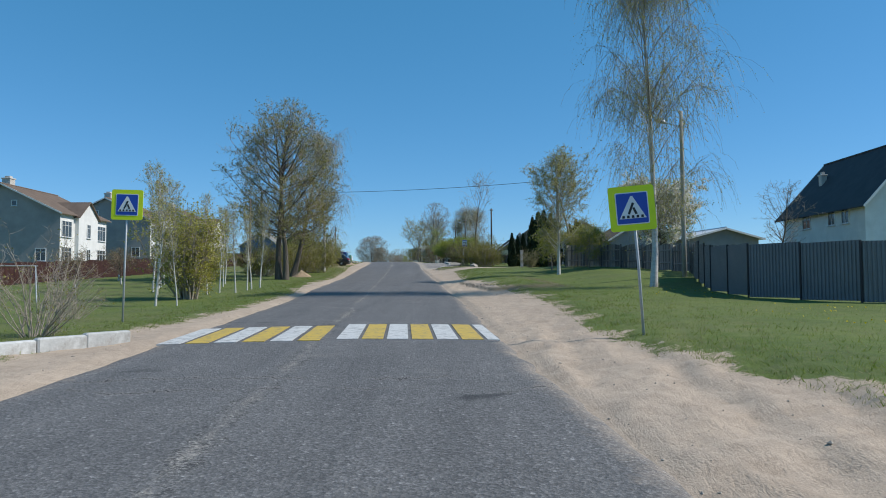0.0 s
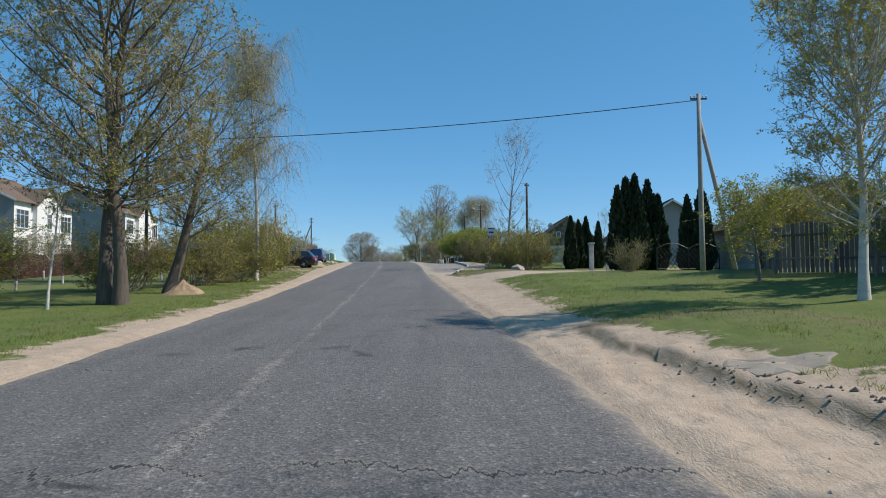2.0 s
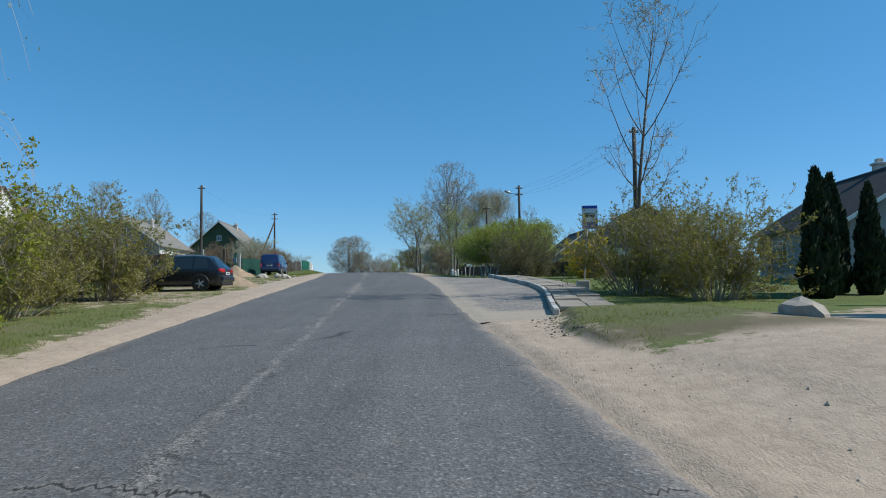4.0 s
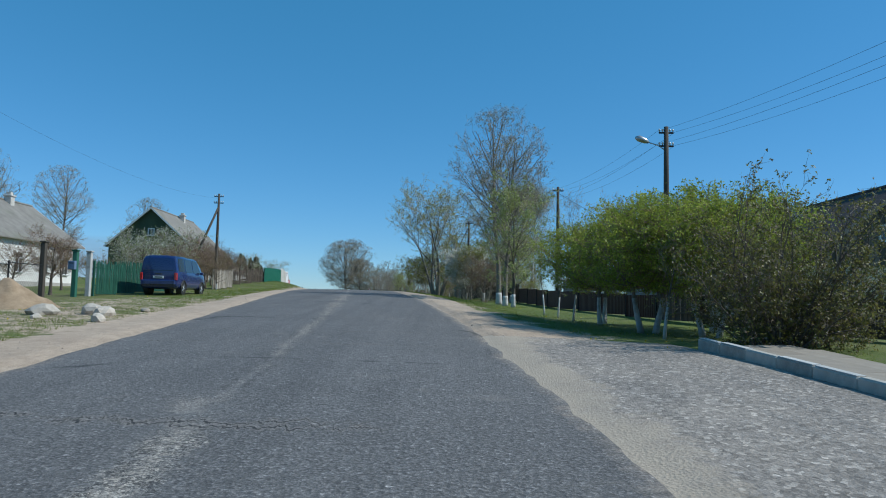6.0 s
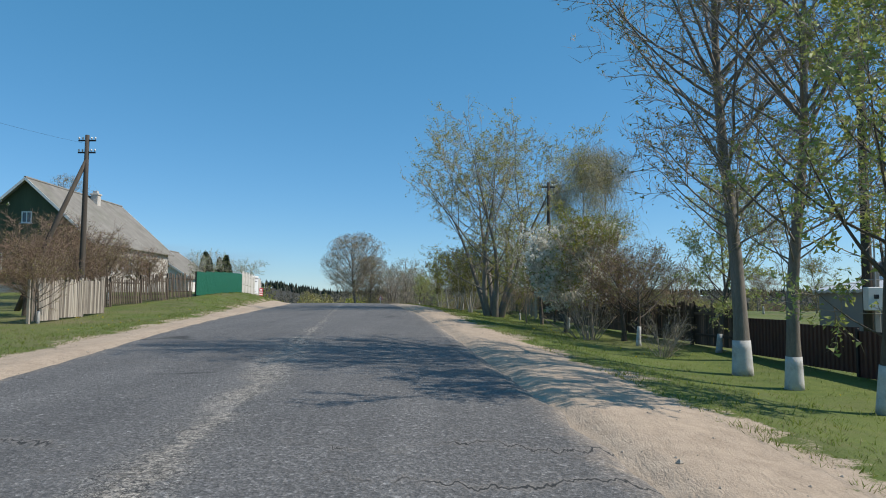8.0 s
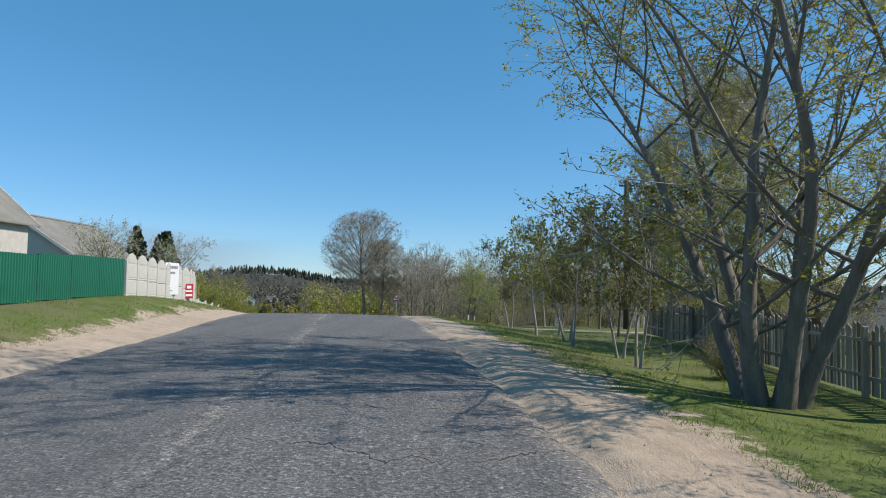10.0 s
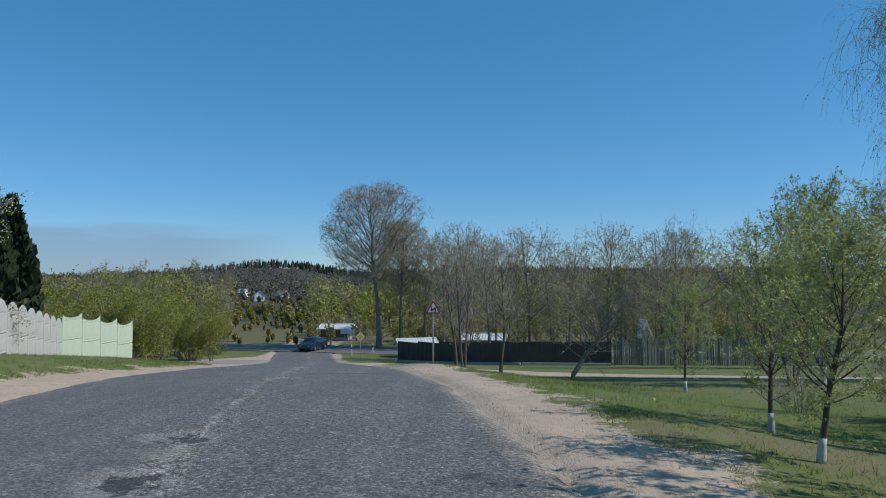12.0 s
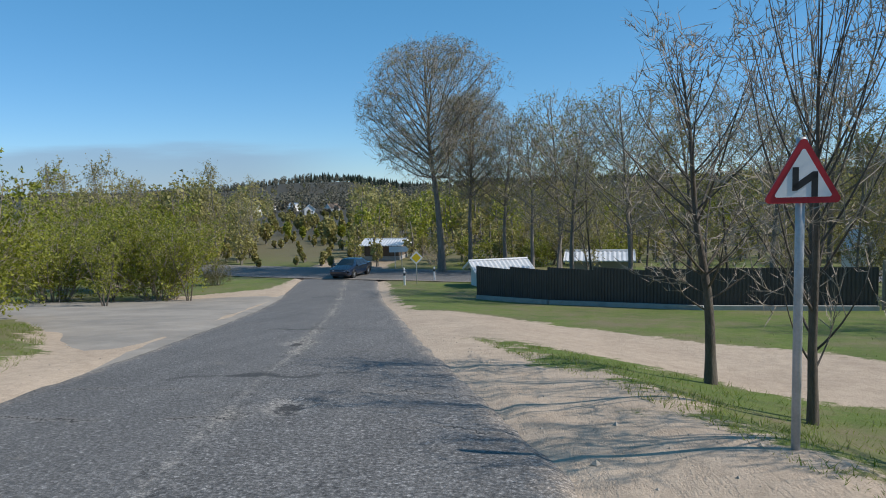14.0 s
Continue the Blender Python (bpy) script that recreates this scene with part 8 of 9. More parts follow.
young = make_tree("young_birch", 22, 6.4, 0.052, 0.24, 1.6, 18, 4, 4, 4, 0.04, M_BIRCH, M_TWIG, L_YELLOWGREEN, "egg", 0.14, angle=1.15, twig_len=0.3, fine=2)
young_limed = make_tree("young_tree", 29, 4.0, 0.045, 0.36, 1.6, 14, 4, 4, 4, 0.04, M_BARK, M_TWIG, L_SPRING, "egg", 0.14, angle=1.1, lime=1.25, twig_len=0.3, fine=2)
bare = make_tree("bare_tree", 23, 6.7, 0.068, 0.18, 3.0, 30, 5, 4, 0, 0.05, M_BARK, M_TWIG, None, "egg", 0.13, angle=1.05, twig_len=0.32, fine=3, kink=0.04)
bare_fork = make_tree("bare_tree", 66, 6.6, 0.09, 0.14, 3.8, 32, 5, 4, 0, 0.05, M_BARK, M_TWIG, None, "egg", 0.14, stems=2, angle=1.05, twig_len=0.34, fine=3, kink=0.04)
bare_stout = make_tree("bare_tree", 67, 6.0, 0.10, 0.28, 3.8, 24, 7, 6, 0, 0.05, M_BARK, M_TWIG, None, "round", 0.13, angle=0.85, twig_len=0.34, fine=4, kink=0.05)
bare_thin = make_tree("bare_tree", 24, 9.0, 0.085, 0.30, 4.8, 18, 5, 4, 1, 0.05, M_BARK, M_TWIG, L_OLIVE, "egg", 0.16, angle=1.0, twig_len=0.45, kink=0.05)
leaner = make_tree("leaning_tree", 25, 3.7, 0.09, 0.26, 4.6, 24, 6, 5, 1, 0.045, M_BARKPALE, M_TWIG, L_OLIVE, "round", 0.12, lean=(0.6, 0.1), angle=0.7, twig_len=0.45)
wood_a = make_tree("woodland_tree", 26, 10.0, 0.10, 0.08, 5.0, 20, 5, 4, 6, 0.085, M_BARKPALE, M_TWIG, L_WOODS, "egg", 0.14, angle=1.0, twig_len=0.75, fine=2, kink=0.05)
wood_green = make_tree("woodland_tree", 43, 7.5, 0.09, 0.10, 5.8, 20, 4, 3, 12, 0.11, M_BARK, M_TWIG, L_OLIVEGREEN, "round", 0.10, stems=3, angle=0.85, twig_len=0.7, fine=2)
wood_b = make_tree("woodland_tree", 27, 7.5, 0.09, 0.10, 5.8, 20, 4, 4, 9, 0.085, M_BARK, M_TWIG, L_WOODS, "round", 0.10, stems=3, angle=0.85, twig_len=0.7, fine=2)
shrub_bare = make_bush("bare_shrub", 31, 3.2, 3.6, 24, 7, 1, 0.045, M_TWIG, L_OLIVE)
shrub_green = make_bush("green_shrub", 32, 3.2, 3.8, 32, 8, 11, 0.055, M_TWIG, L_DULL)
shrub_fresh = make_bush("green_shrub", 33, 3.4, 4.2, 34, 9, 17, 0.068, M_TWIG, L_OLIVEGREEN)
shrub_olive = make_bush("olive_shrub", 34, 3.3, 4.2, 40, 8, 20, 0.05, M_TWIG, L_OLIVE)
column = make_bush("column_willow", 35, 4.4, 1.5, 46, 9, 12, 0.045, M_TWIG, L_YELLOWGREEN, spread=0.07, side=0.10)
forsythia = make_bush("forsythia", 36, 3.0, 2.7, 44, 8, 22, 0.062, M_TWIGRED, L_SPRING, L_YELLOW, 0.93)
purple = make_bush("lilac_shrub", 37, 3.6, 3.8, 36, 9, 13, 0.05, M_DARKTWIG, L_DULL, L_PALEBLOSSOM, 0.12)
thuja = make_thuja("thuja", 38, 5.4, 1.5)
shrub_far = make_bush("olive_shrub", 39, 3.4, 4.2, 16, 5, 8, 0.13, M_TWIG, L_OLIVEGREEN)
small_willow = make_tree("small_willow", 40, 3.4, 0.06, 0.30, 3.2, 22, 6, 5, 10, 0.05, M_BARKPALE, M_TWIG, L_OLIVEGREEN, "round", 0.04, 0.12, angle=0.6, twig_len=0.4, fine=2)


def X(x, y):
    return float(x - line_x(y))


G_R, G_L = "trees along the grassy verge", "trees beside the road"
plant(birch_big, X(11.4, 33.7), 33.7, 20, 1.0, "tall slender birch with hanging twigs and a white trunk", "birch", G_R)
plant(birch_mid, X(9.2, 48.3), 48.3, 100, 0.98, "young birch with thin yellowish foliage on the lawn", "birch", G_R)
plant(small_willow, X(9.7, 54.6), 54.6, 200, 1.0, "small round weeping willow standing on the lawn", "willow", "small willows on the lawn")
plant(small_willow, X(12.2, 52.6), 52.6, 90, 0.95, "small round weeping willow standing on the lawn", "willow", "small willows on the lawn")
plant(cherry, X(17.2, 51.0), 51.0, 0, 1.35, "white blossoming cherry tree behind the grey fence", "blossom tree")
plant(blossom, X(19.0, 54.5), 54.5, 60, 1.1, "white blossoming fruit tree behind the grey fence", "blossom tree")
plant(bare, X(24.0, 47.0), 47.0, 10, 0.9, "bare garden tree before a house", "tree", "", 1.5)
plant(column, X(13.2, 60.0), 60.0, 40, 0.85, "soft yellow-green shrub by the fence corner", "shrub", "", 1.7)
for x, y, s in ((11.1, 77.6, 1.0), (11.8, 78.2, 1.12), (12.5, 78.5, 1.16), (13.2, 78.0, 1.08), (12.3, 76.9, 0.95), (13.7, 77.4, 0.9), (15.4, 74.5, 0.92), (14.8, 75.2, 0.84), (15.9, 75.4, 0.88), (9.6, 86.0, 0.75), (10.4, 87.0, 0.7), (11.2, 88.0, 0.75), (12.0, 87.2, 0.68)):
    plant(thuja, X(x, y), y, x * 90, s, "dark green columnar thuja in a clump", "thuja", "thujas by the side entry")
plant(shrub_green, X(10.0, 71.0), 71.0, 0, 0.5, "small grey-green conifer-like shrub at the side entry", "shrub")
plant(shrub_olive, X(4.7, 88.7), 88.7, 10, 0.92, "dense olive-green shrub beside the pavement", "shrub", "shrubs by the bus stop")
plant(shrub_olive, X(6.5, 89.8), 89.8, 110, 1.0, "dense olive-green shrub beside the pavement", "shrub", "shrubs by the bus stop")
plant(shrub_olive, X(6.2, 85.8), 85.8, 40, 0.92, "dense olive-green shrub beside the pavement", "shrub", "shrubs by the bus stop")
plant(shrub_green, X(11.3, 95.6), 95.6, 200, 0.95, "dense green shrub behind the bus stop", "shrub", "shrubs by the bus stop")
plant(bare_thin, X(5.1, 90.4), 90.4, 0, 1.42, "thin bare tree with sparse buds by the bus stop", "tree", "", 0.8)
plant(forsythia, X(6.35, 104.2), 104.2, 0, 0.68, "bright yellow flowering forsythia bush before an old house", "shrub")
plant(purple, X(3.1, 110.9), 110.9, 30, 0.88, "grey-brown lilac shrub beside the pavement end", "shrub", "lilac shrubs")
plant(purple, X(4.1, 111.8), 111.8, 130, 0.95, "grey-brown lilac shrub beside the pavement end", "shrub", "lilac shrubs")
plant(shrub_green, X(3.4, 112.4), 112.4, 30, 0.9, "dull green shrub next to the clipped willows", "shrub")
plant(ball_willow, X(1.9, 116.2), 116.2, 0, 1.0, "round clipped willow with bright green foliage and limewashed trunk", "willow", "clipped willows")
plant(ball_willow, X(3.1, 114.6), 114.6, 140, 0.93, "round clipped willow with bright green foliage and limewashed trunk", "willow", "clipped willows")
plant(ball_willow, X(4.3, 117.4), 117.4, 70, 1.15, "round clipped willow with bright green foliage and limewashed trunk", "willow", "clipped willows")
plant(ball_willow, X(1.5, 120.2), 120.2, 230, 0.92, "round clipped willow with dark inner twigs and limewashed trunk", "willow", "clipped willows")
for y, s in ((121.5, 0.8), (123.6, 0.85), (125.8, 0.9), (113.4, 0.95)):
    plant(young_limed, 7.0, y, y * 40, s, "thin young tree with a limewashed stem", "young tree", "young trees along the grass strip")
plant(tall, X(-0.55, 138.6), 138.6, 0, 1.0, "tall budding tree with a dark limewashed trunk", "tree", G_R)
plant(tall, X(-0.32, 136.9), 136.9, 120, 0.82, "budding tree with a dark limewashed trunk", "tree", G_R)
plant(leafy, X(-0.1, 134.6), 134.6, 0, 1.0, "slim tree with fresh green leaves and a limewashed trunk", "tree", G_R, 1.12)
plant(leafy, X(0.6, 143.0), 143.0, 90, 0.7, "small tree with fresh green leaves", "tree", G_R)
plant(willow, X(-4.4, 161.8), 161.8, 0, 1.0, "broad many-stemmed willow with yellow-green foliage", "willow", "", 1.3)
plant(willow, X(0.5, 171.5), 171.5, 100, 0.62, "many-stemmed willow behind the row", "willow", "", 1.3)
for u, y, s, k in ((7.7, 144.7, 0.75, fruit), (7.4, 148.0, 0.8, garden), (7.6, 151.5, 0.85, fruit), (7.4, 154.8, 0.75, blossom), (7.3, 158.6, 0.62, fruit), (7.0, 149.8, 0.6, cherry), (7.1, 156.4, 0.6, garden), (7.9, 146.4, 0.7, apple), (9.2, 150.0, 0.9, fruit), (9.6, 146.5, 0.85, fruit), (9.0, 156.0, 0.9, apple), (8.4, 153.0, 0.9, apple)):
    plant(k, u, y, u * 400 + y * 50, s, {"fruit_tree": "budding fruit tree with tangled reddish twigs", "garden_tree": "small garden tree with dull green leaves", "apple_tree": "dark leafless apple tree with a tangled crown"}.get(k.name.split(".")[0], "small white blossoming fruit tree on the verge"), "fruit tree", "fruit trees on the verge")
for u, y, s in ((6.8, 146.4, 0.6), (7.2, 141.8, 0.6)):
    plant(shrub_bare, u, y, y * 30, s, "bare many-stemmed shrub on the verge", "shrub")
plant(shrub_green, 7.6, 165.0, 0, 0.6, "dark shrub below the willow", "shrub")
for u, y, s, k in ((10.2, 168.5, 0.7, shrub_bare), (11.0, 173.4, 0.7, shrub_bare), (11.4, 176.2, 0.75, shrub_green), (13.0, 175.5, 0.9, shrub_green), (14.0, 171.0, 0.9, shrub_bare), (8.7, 167.0, 0.5, shrub_bare), (7.9, 184.2, 0.62, shrub_bare), (8.8, 185.4, 0.7, shrub_green), (9.8, 184.6, 0.66, shrub_bare), (10.8, 185.6, 0.7, shrub_green), (11.8, 183.8, 0.6, shrub_green), (7.4, 186.2, 0.55, shrub_bare), (12.8, 185.4, 0.75, shrub_bare)):
    plant(k, u, y, y * 31, s, "tangled brown undergrowth before the picket fence", "shrub", "undergrowth behind the row")
for u, y, h, k in ((6.0, 165.8, 4.8, verge_pair), (6.4, 168.0, 4.9, verge_pair), (6.0, 170.8, 4.6, verge_pair), (6.4, 172.7, 4.9, verge_pair), (5.95, 174.8, 4.4, verge), (7.3, 176.8, 4.5, verge), (5.98, 179.2, 4.5, verge_pair), (8.6, 183.4, 4.6, verge),
                   (8.6, 170.2, 4.8, verge), (9.4, 176.4, 4.8, garden), (11.2, 172.8, 5.4, garden), (11.8, 178.6, 5.2, garden), (10.6, 181.8, 4.6, garden)):
    plant(k, u, y, u * 300 + y * 70, h / 5.0, {verge: "slim verge tree with a pale trunk and young leaves", verge_pair: "two-stemmed verge tree with reddish twigs and young leaves"}.get(k, "roadside tree with fresh leaves on a thin trunk"), "tree", "row of trees on the verge")
for x, y, s in ((7.0, 197.0, 1.0), (9.8, 200.0, 1.05), (5.4, 202.0, 0.9)):
    plant(birch_big, X(x, y), y, x * 60, s, "tall birch with hanging twigs among the garden trees", "birch", "birches behind the verge")
for y, u in ((181.25, 4.55), (183.2, 5.2), (190.5, 7.6)):
    plant(leafy, u, y, y * 50, 0.37, "thin sapling on the grass strip", "sapling", "saplings on the grass strip")
plant(leafy, X(-3.6, 193.8), 193.8, 30, 0.75, "small tree with yellow-green leaves by the palisade", "tree")
plant(wood_b, X(-4.5, 193.5), 193.5, 30, 0.6, "leafing shrub-like tree by the palisade", "tree")
plant(leaner, X(-10.2, 196.3), 196.3, 10, 1.0, "old crooked leaning tree with a bare crown", "tree")
plant(bare_stout, X(-12.2, 202.3), 202.3, 0, 0.95, "leafless young tree with stout spreading limbs", "tree", "leafless trees by the sign", 0.8)
plant(bare_fork, X(-13.75, 204.8), 204.8, 60, 1.0, "leafless young tree forking low above the trunk", "tree", "leafless trees by the sign")
plant(bare, X(-14.2, 207.8), 207.8, 220, 1.0, "leafless young tree with a dark trunk", "tree", "leafless trees by the sign")

# left side
plant(shrub_bare, X(-8.3, 16.3), 16.3, 0, 1.15, "bare twiggy shrub on the grass verge", "shrub")
plant(shrub_bare, X(-10.9, 22.9), 22.9, 70, 0.7, "bare twiggy shrub on the grass verge", "shrub")
plant(shrub_bare, X(-11.0, 17.6), 17.6, 170, 1.15, "bare twiggy shrub on the grass verge", "shrub")
for x, y, sc in ((-17.5, 53.0, 0.85), (-20.5, 61.0, 0.95)):
    plant(column, X(x, y), y, x * 30, sc, "loose yellow-green willow bush before the brown fence", "shrub", "willow bushes by the row houses", 1.5)
plant(column, X(-11.0, 33.4), 33.4, 0, 1.3, "narrow yellow-green willow bush", "shrub", "", 0.75)
for x, y, s in ((-10.7, 28.9, 0.85), (-9.8, 28.9, 0.7), (-11.3, 36.9, 1.0), (-11.3, 38.9, 0.9), (-10.3, 38.6, 0.95), (-10.35, 41.0, 0.85), (-10.5, 42.5, 0.9), (-10.35, 43.8, 1.0), (-13.3, 55.0, 1.1), (-13.2, 45.5, 0.9), (-14.5, 50.0, 1.0), (-15.5, 40.0, 1.35), (-16.8, 44.0, 1.5), (-18.5, 49.0, 1.3), (-14.0, 37.0, 1.15), (-20.5, 55.0, 1.5)):
    plant(young, X(x, y), y, x * 200 + y * 90, s, "thin young birch with a white stem", "young birch", "young birches on the lawn")
plant(broad, X(-12.3, 56.9), 56.9, 0, 0.97, "large budding roadside tree with a dark trunk", "tree", G_L)
plant(shrub_olive, X(-15.0, 90.6), 90.6, 33, 1.05, "dense olive shrub beside the parked estate car", "shrub")
plant(broad, X(-11.65, 56.6), 56.6, 150, 0.9, "large budding roadside tree with a dark trunk", "tree", G_L, 1.0)
plant(broad_lean, X(-12.6, 63.2), 63.2, 0, 1.0, "leaning roadside tree with a thick dark trunk", "tree", G_L)
plant(birch_big, X(-11.7, 74.5), 74.5, 0, 0.83, "weeping birch with long hanging twigs", "birch", G_L)
for x, y, s, k in ((-13.6, 69.0, 1.0, shrub_olive), (-12.6, 73.0, 1.0, shrub_olive), (-13.0, 78.0, 0.95, shrub_fresh), (-14.5, 84.0, 0.9, shrub_olive), (-15.8, 65.5, 0.95, shrub_olive), (-17.2, 90.0, 1.05, shrub_olive), (-18.3, 93.5, 1.0, shrub_fresh), (-16.2, 88.0, 0.8, shrub_olive)):
    plant(k, X(x, y), y, x * 100, s, "dense spring shrub at the roadside", "shrub", "shrubs beside the big trees")
for x, y, s in ((-20, 40, 0.8), (-22, 50, 0.8), (-24, 64, 0.75), (-22, 72, 0.8), (-17.5, 46, 0.75), (-19, 58, 0.85), (-21, 66, 0.8), (-18, 76, 0.9), (-16.5, 70, 0.8), (-25, 56, 0.9), (-26.5, 78, 1.0)):
    plant(fruit, X(x, y), y, x * 77, s, "small budding garden tree before the row houses", "fruit tree", "garden trees by the row houses")
for x, y, s, k in ((-27.0, 133.0, 0.85, apple), (-25.5, 138.0, 0.7, fruit), (-24.0, 143.0, 0.75, fruit), (-22.5, 140.0, 0.9, fruit), (-24.5, 148.0, 1.0, fruit), (-21.8, 144.0, 0.8, fruit), (-20.8, 147.7, 0.75, fruit), (-23.6, 158.0, 0.95, fruit), (-26.0, 162.0, 1.0, fruit),
                   (-20.7, 139.6, 0.75, fruit), (-22.8, 151.0, 0.8, fruit), (-27.0, 170.0, 0.8, fruit), (-22.4, 134.5, 0.6, fruit), (-21.6, 136.4, 0.7, blossom), (-22.4, 143.6, 0.8, blossom), (-23.9, 155.8, 0.95, apple), (-24.6, 159.6, 1.0, apple), (-23.0, 161.5, 0.8, apple), (-26.3, 157.0, 1.05, apple), (-25.0, 164.0, 0.9, apple), (-22.6, 150.6, 1.0, apple), (-25.6, 157.4, 1.3, apple), (-28.2, 162.0, 1.45, apple), (-26.0, 161.2, 1.25, apple), (-23.6, 139.6, 0.62, blossom), (-22.6, 142.2, 0.9, apple), (-22.0, 146.4, 1.0, apple), (-23.6, 151.4, 1.0, apple), (-21.9, 127.6, 0.95, apple), (-25.2, 134.6, 0.9, apple), (-21.4, 141.0, 0.8, apple)):
    plant(k, X(x, y), y, x * 130 + y, s, "dark leafless apple tree with a tangled crown" if k is apple else "garden fruit tree with tangled twigs and dim blossom" if k is fruit else "white blossoming garden tree", "fruit tree", "fruit trees in the cottage gardens")
plant(shrub_fresh, X(-20.4, 111.0), 111.0, 0, 0.42, "small yellow-green shrub before the brown fence", "shrub")
for x, y, s in ((-52, 168, 1.1), (-46, 172, 1.0), (-58, 160, 1.0), (-44, 190, 1.0)):
    plant(tall, X(x, y), y, x * 50, s, "bare tall tree behind the cottages", "tree", "tall trees behind the cottages")
for x, y, s in ((-32.2, 201.4, 1.2), (-33.2, 202.2, 1.18), (-34.4, 201.0, 1.25), (-33.6, 199.6, 1.15), (-31.6, 199.4, 1.12), (-30.4, 196.6, 0.8), (-29.6, 194.6, 0.75)):
    plant(thuja, X(x, y), y, x * 90, s, "dark columnar thuja behind the concrete fence", "thuja", "thujas behind the concrete fence", 1.3)
plant(blossom, X(-29.5, 187.5), 187.5, 0, 0.85, "white blossoming tree behind the concrete fence", "blossom tree")
plant(blossom, X(-27.0, 190.5), 190.5, 90, 0.8, "white blossoming tree behind the concrete fence", "blossom tree")
plant(shrub_green, X(-27.8, 194.0), 194.0, 0, 0.9, "dark brownish shrub behind the concrete fence", "shrub")

# the foot of the hill
def low(x, y):
    """Lower growth on the strip of open land that runs down to the valley houses."""
    return 0.32 if y > 255 and -0.385 < (x + 14) / (y - 180) < -0.255 else 1.0


for x, y, s, k in ((-32.4, 211.5, 1.15, shrub_fresh), (-36.6, 217.5, 1.1, shrub_fresh), (-40.0, 231.0, 0.8, wood_green), (-43.5, 231.0, 1.3, shrub_fresh), (-45.0, 239.5, 1.35, shrub_fresh), (-49.0, 236.0, 0.8, wood_green), (-40.0, 243.5, 1.1, shrub_green), (-53.5, 240.5, 0.85, wood_green), (-58.0, 236.0, 0.9, wood_green),
                   (-35.8, 231.5, 0.8, wood_green), (-38.0, 232.5, 1.3, shrub_fresh), (-32.0, 209.2, 0.45, shrub_bare), (-39.0, 213.0, 0.9, wood_green), (-48.0, 230.0, 0.9, wood_green), (-42.8, 235.6, 0.85, wood_green), (-37.4, 226.5, 0.72, wood_green), (-34.5, 214.6, 0.72, wood_green), (-46.5, 241.0, 0.95, wood_a), (-49.0, 239.0, 0.9, wood_a), (-52.0, 243.0, 1.0, wood_a), (-55.5, 245.0, 0.95, wood_b), (-44.0, 239.0, 0.85, wood_a)):
    plant(k, X(x, y), y, x * 70 + y, s, "leafing spring green shrub beside the apron" if "shrub" in k.name else "leafing many-stemmed tree beside the apron", "shrub" if "shrub" in k.name else "tree", "greenery beside the apron")
big_birch = make_tree("big_tree", 41, 18.8, 0.30, 0.30, 13.2, 70, 11, 10, 2, 0.075, M_BARKPALE, M_TWIG, L_OLIVE, "round", 0.06, 0.03, angle=0.75, twig_len=0.8, fine=5, kink=0.08, ball=(6.4, 12.9, 6.0))
plant(big_birch, X(-24.8, 252.7), 252.7, 0, 1.0, "large old birch-like tree at the junction", "tree")
plant(big_birch, X(-22.4, 253.5), 254.5, 140, 0.78, "large old tree with a dark trunk at the junction", "tree", "", 0.85)
meadow_bare = make_tree("bare_tree", 61, 9.4, 0.13, 0.24, 6.4, 34, 7, 6, 2, 0.06, M_BARKPALE, M_TWIG, L_OLIVE, "round", 0.10, angle=0.75, twig_len=0.5, fine=2, ball=(3.1, 6.0, 3.5))
meadow_leafy = make_tree("leafy_tree", 62, 12.0, 0.16, 0.22, 6.4, 30, 7, 5, 7, 0.085, M_BARK, M_DARKTWIG, L_OLIVEGREEN, "round", 0.12, angle=0.8, twig_len=0.6)
for x, y, sc in ((-17.4, 251.6, 1.32), (-15.2, 253.0, 1.15), (-19.6, 253.6, 1.05)):
    plant(meadow_bare, X(x, y), y, x * 50, sc, "grey many-twigged tree beside the old tree at the junction", "tree", "bare trees at the junction")
plant(meadow_bare, X(-1.3, 217), 217, 0, 0.68, "bare round-crowned tree behind the track", "tree")
plant(meadow_leafy, X(7.0, 219), 219, 0, 1.0, "tall tree with dark young leaves behind the track", "tree", "tall trees behind the track")
plant(meadow_leafy, X(11.4, 217.5), 217.5, 120, 0.95, "tall tree with dark young leaves behind the track", "tree", "tall trees behind the track")
for x, y, s in ((-12.5, 231.0, 0.85), (-9.0, 234.5, 0.95), (-6.0, 230.5, 0.8), (-2.5, 233.0, 0.95), (1.0, 229.5, 0.85), (4.5, 232.0, 0.9), (-15.0, 236.5, 0.9), (8.0, 229.0, 0.9)):
    plant(meadow_bare, X(x, y), y, x * 80 + y, s, "bare grey tree behind the dark fence", "tree", "bare trees behind the dark fence")
rw = random.Random(77)
for k in range(36):
    x, y = rw.uniform(-22, 42), rw.uniform(247, 285)
    if x < -16 and y < 258:
        continue
    if abs(y - 247) < 5:
        y += 9
    plant(rw.choice((wood_a, wood_b)), X(x, y), y, rw.uniform(0, 360), rw.uniform(0.8, 1.15), "spindly woodland tree in first leaf", "tree", "woodland at the foot of the hill")
for k in range(34):
    x, y = rw.uniform(-15, 30), rw.uniform(228, 241)
    plant(rw.choice((wood_a, wood_b, bare_thin)), X(x, y), y, rw.uniform(0, 360), rw.uniform(0.7, 1.0), "spindly tree behind the dark fence", "tree", "trees behind the dark fence")
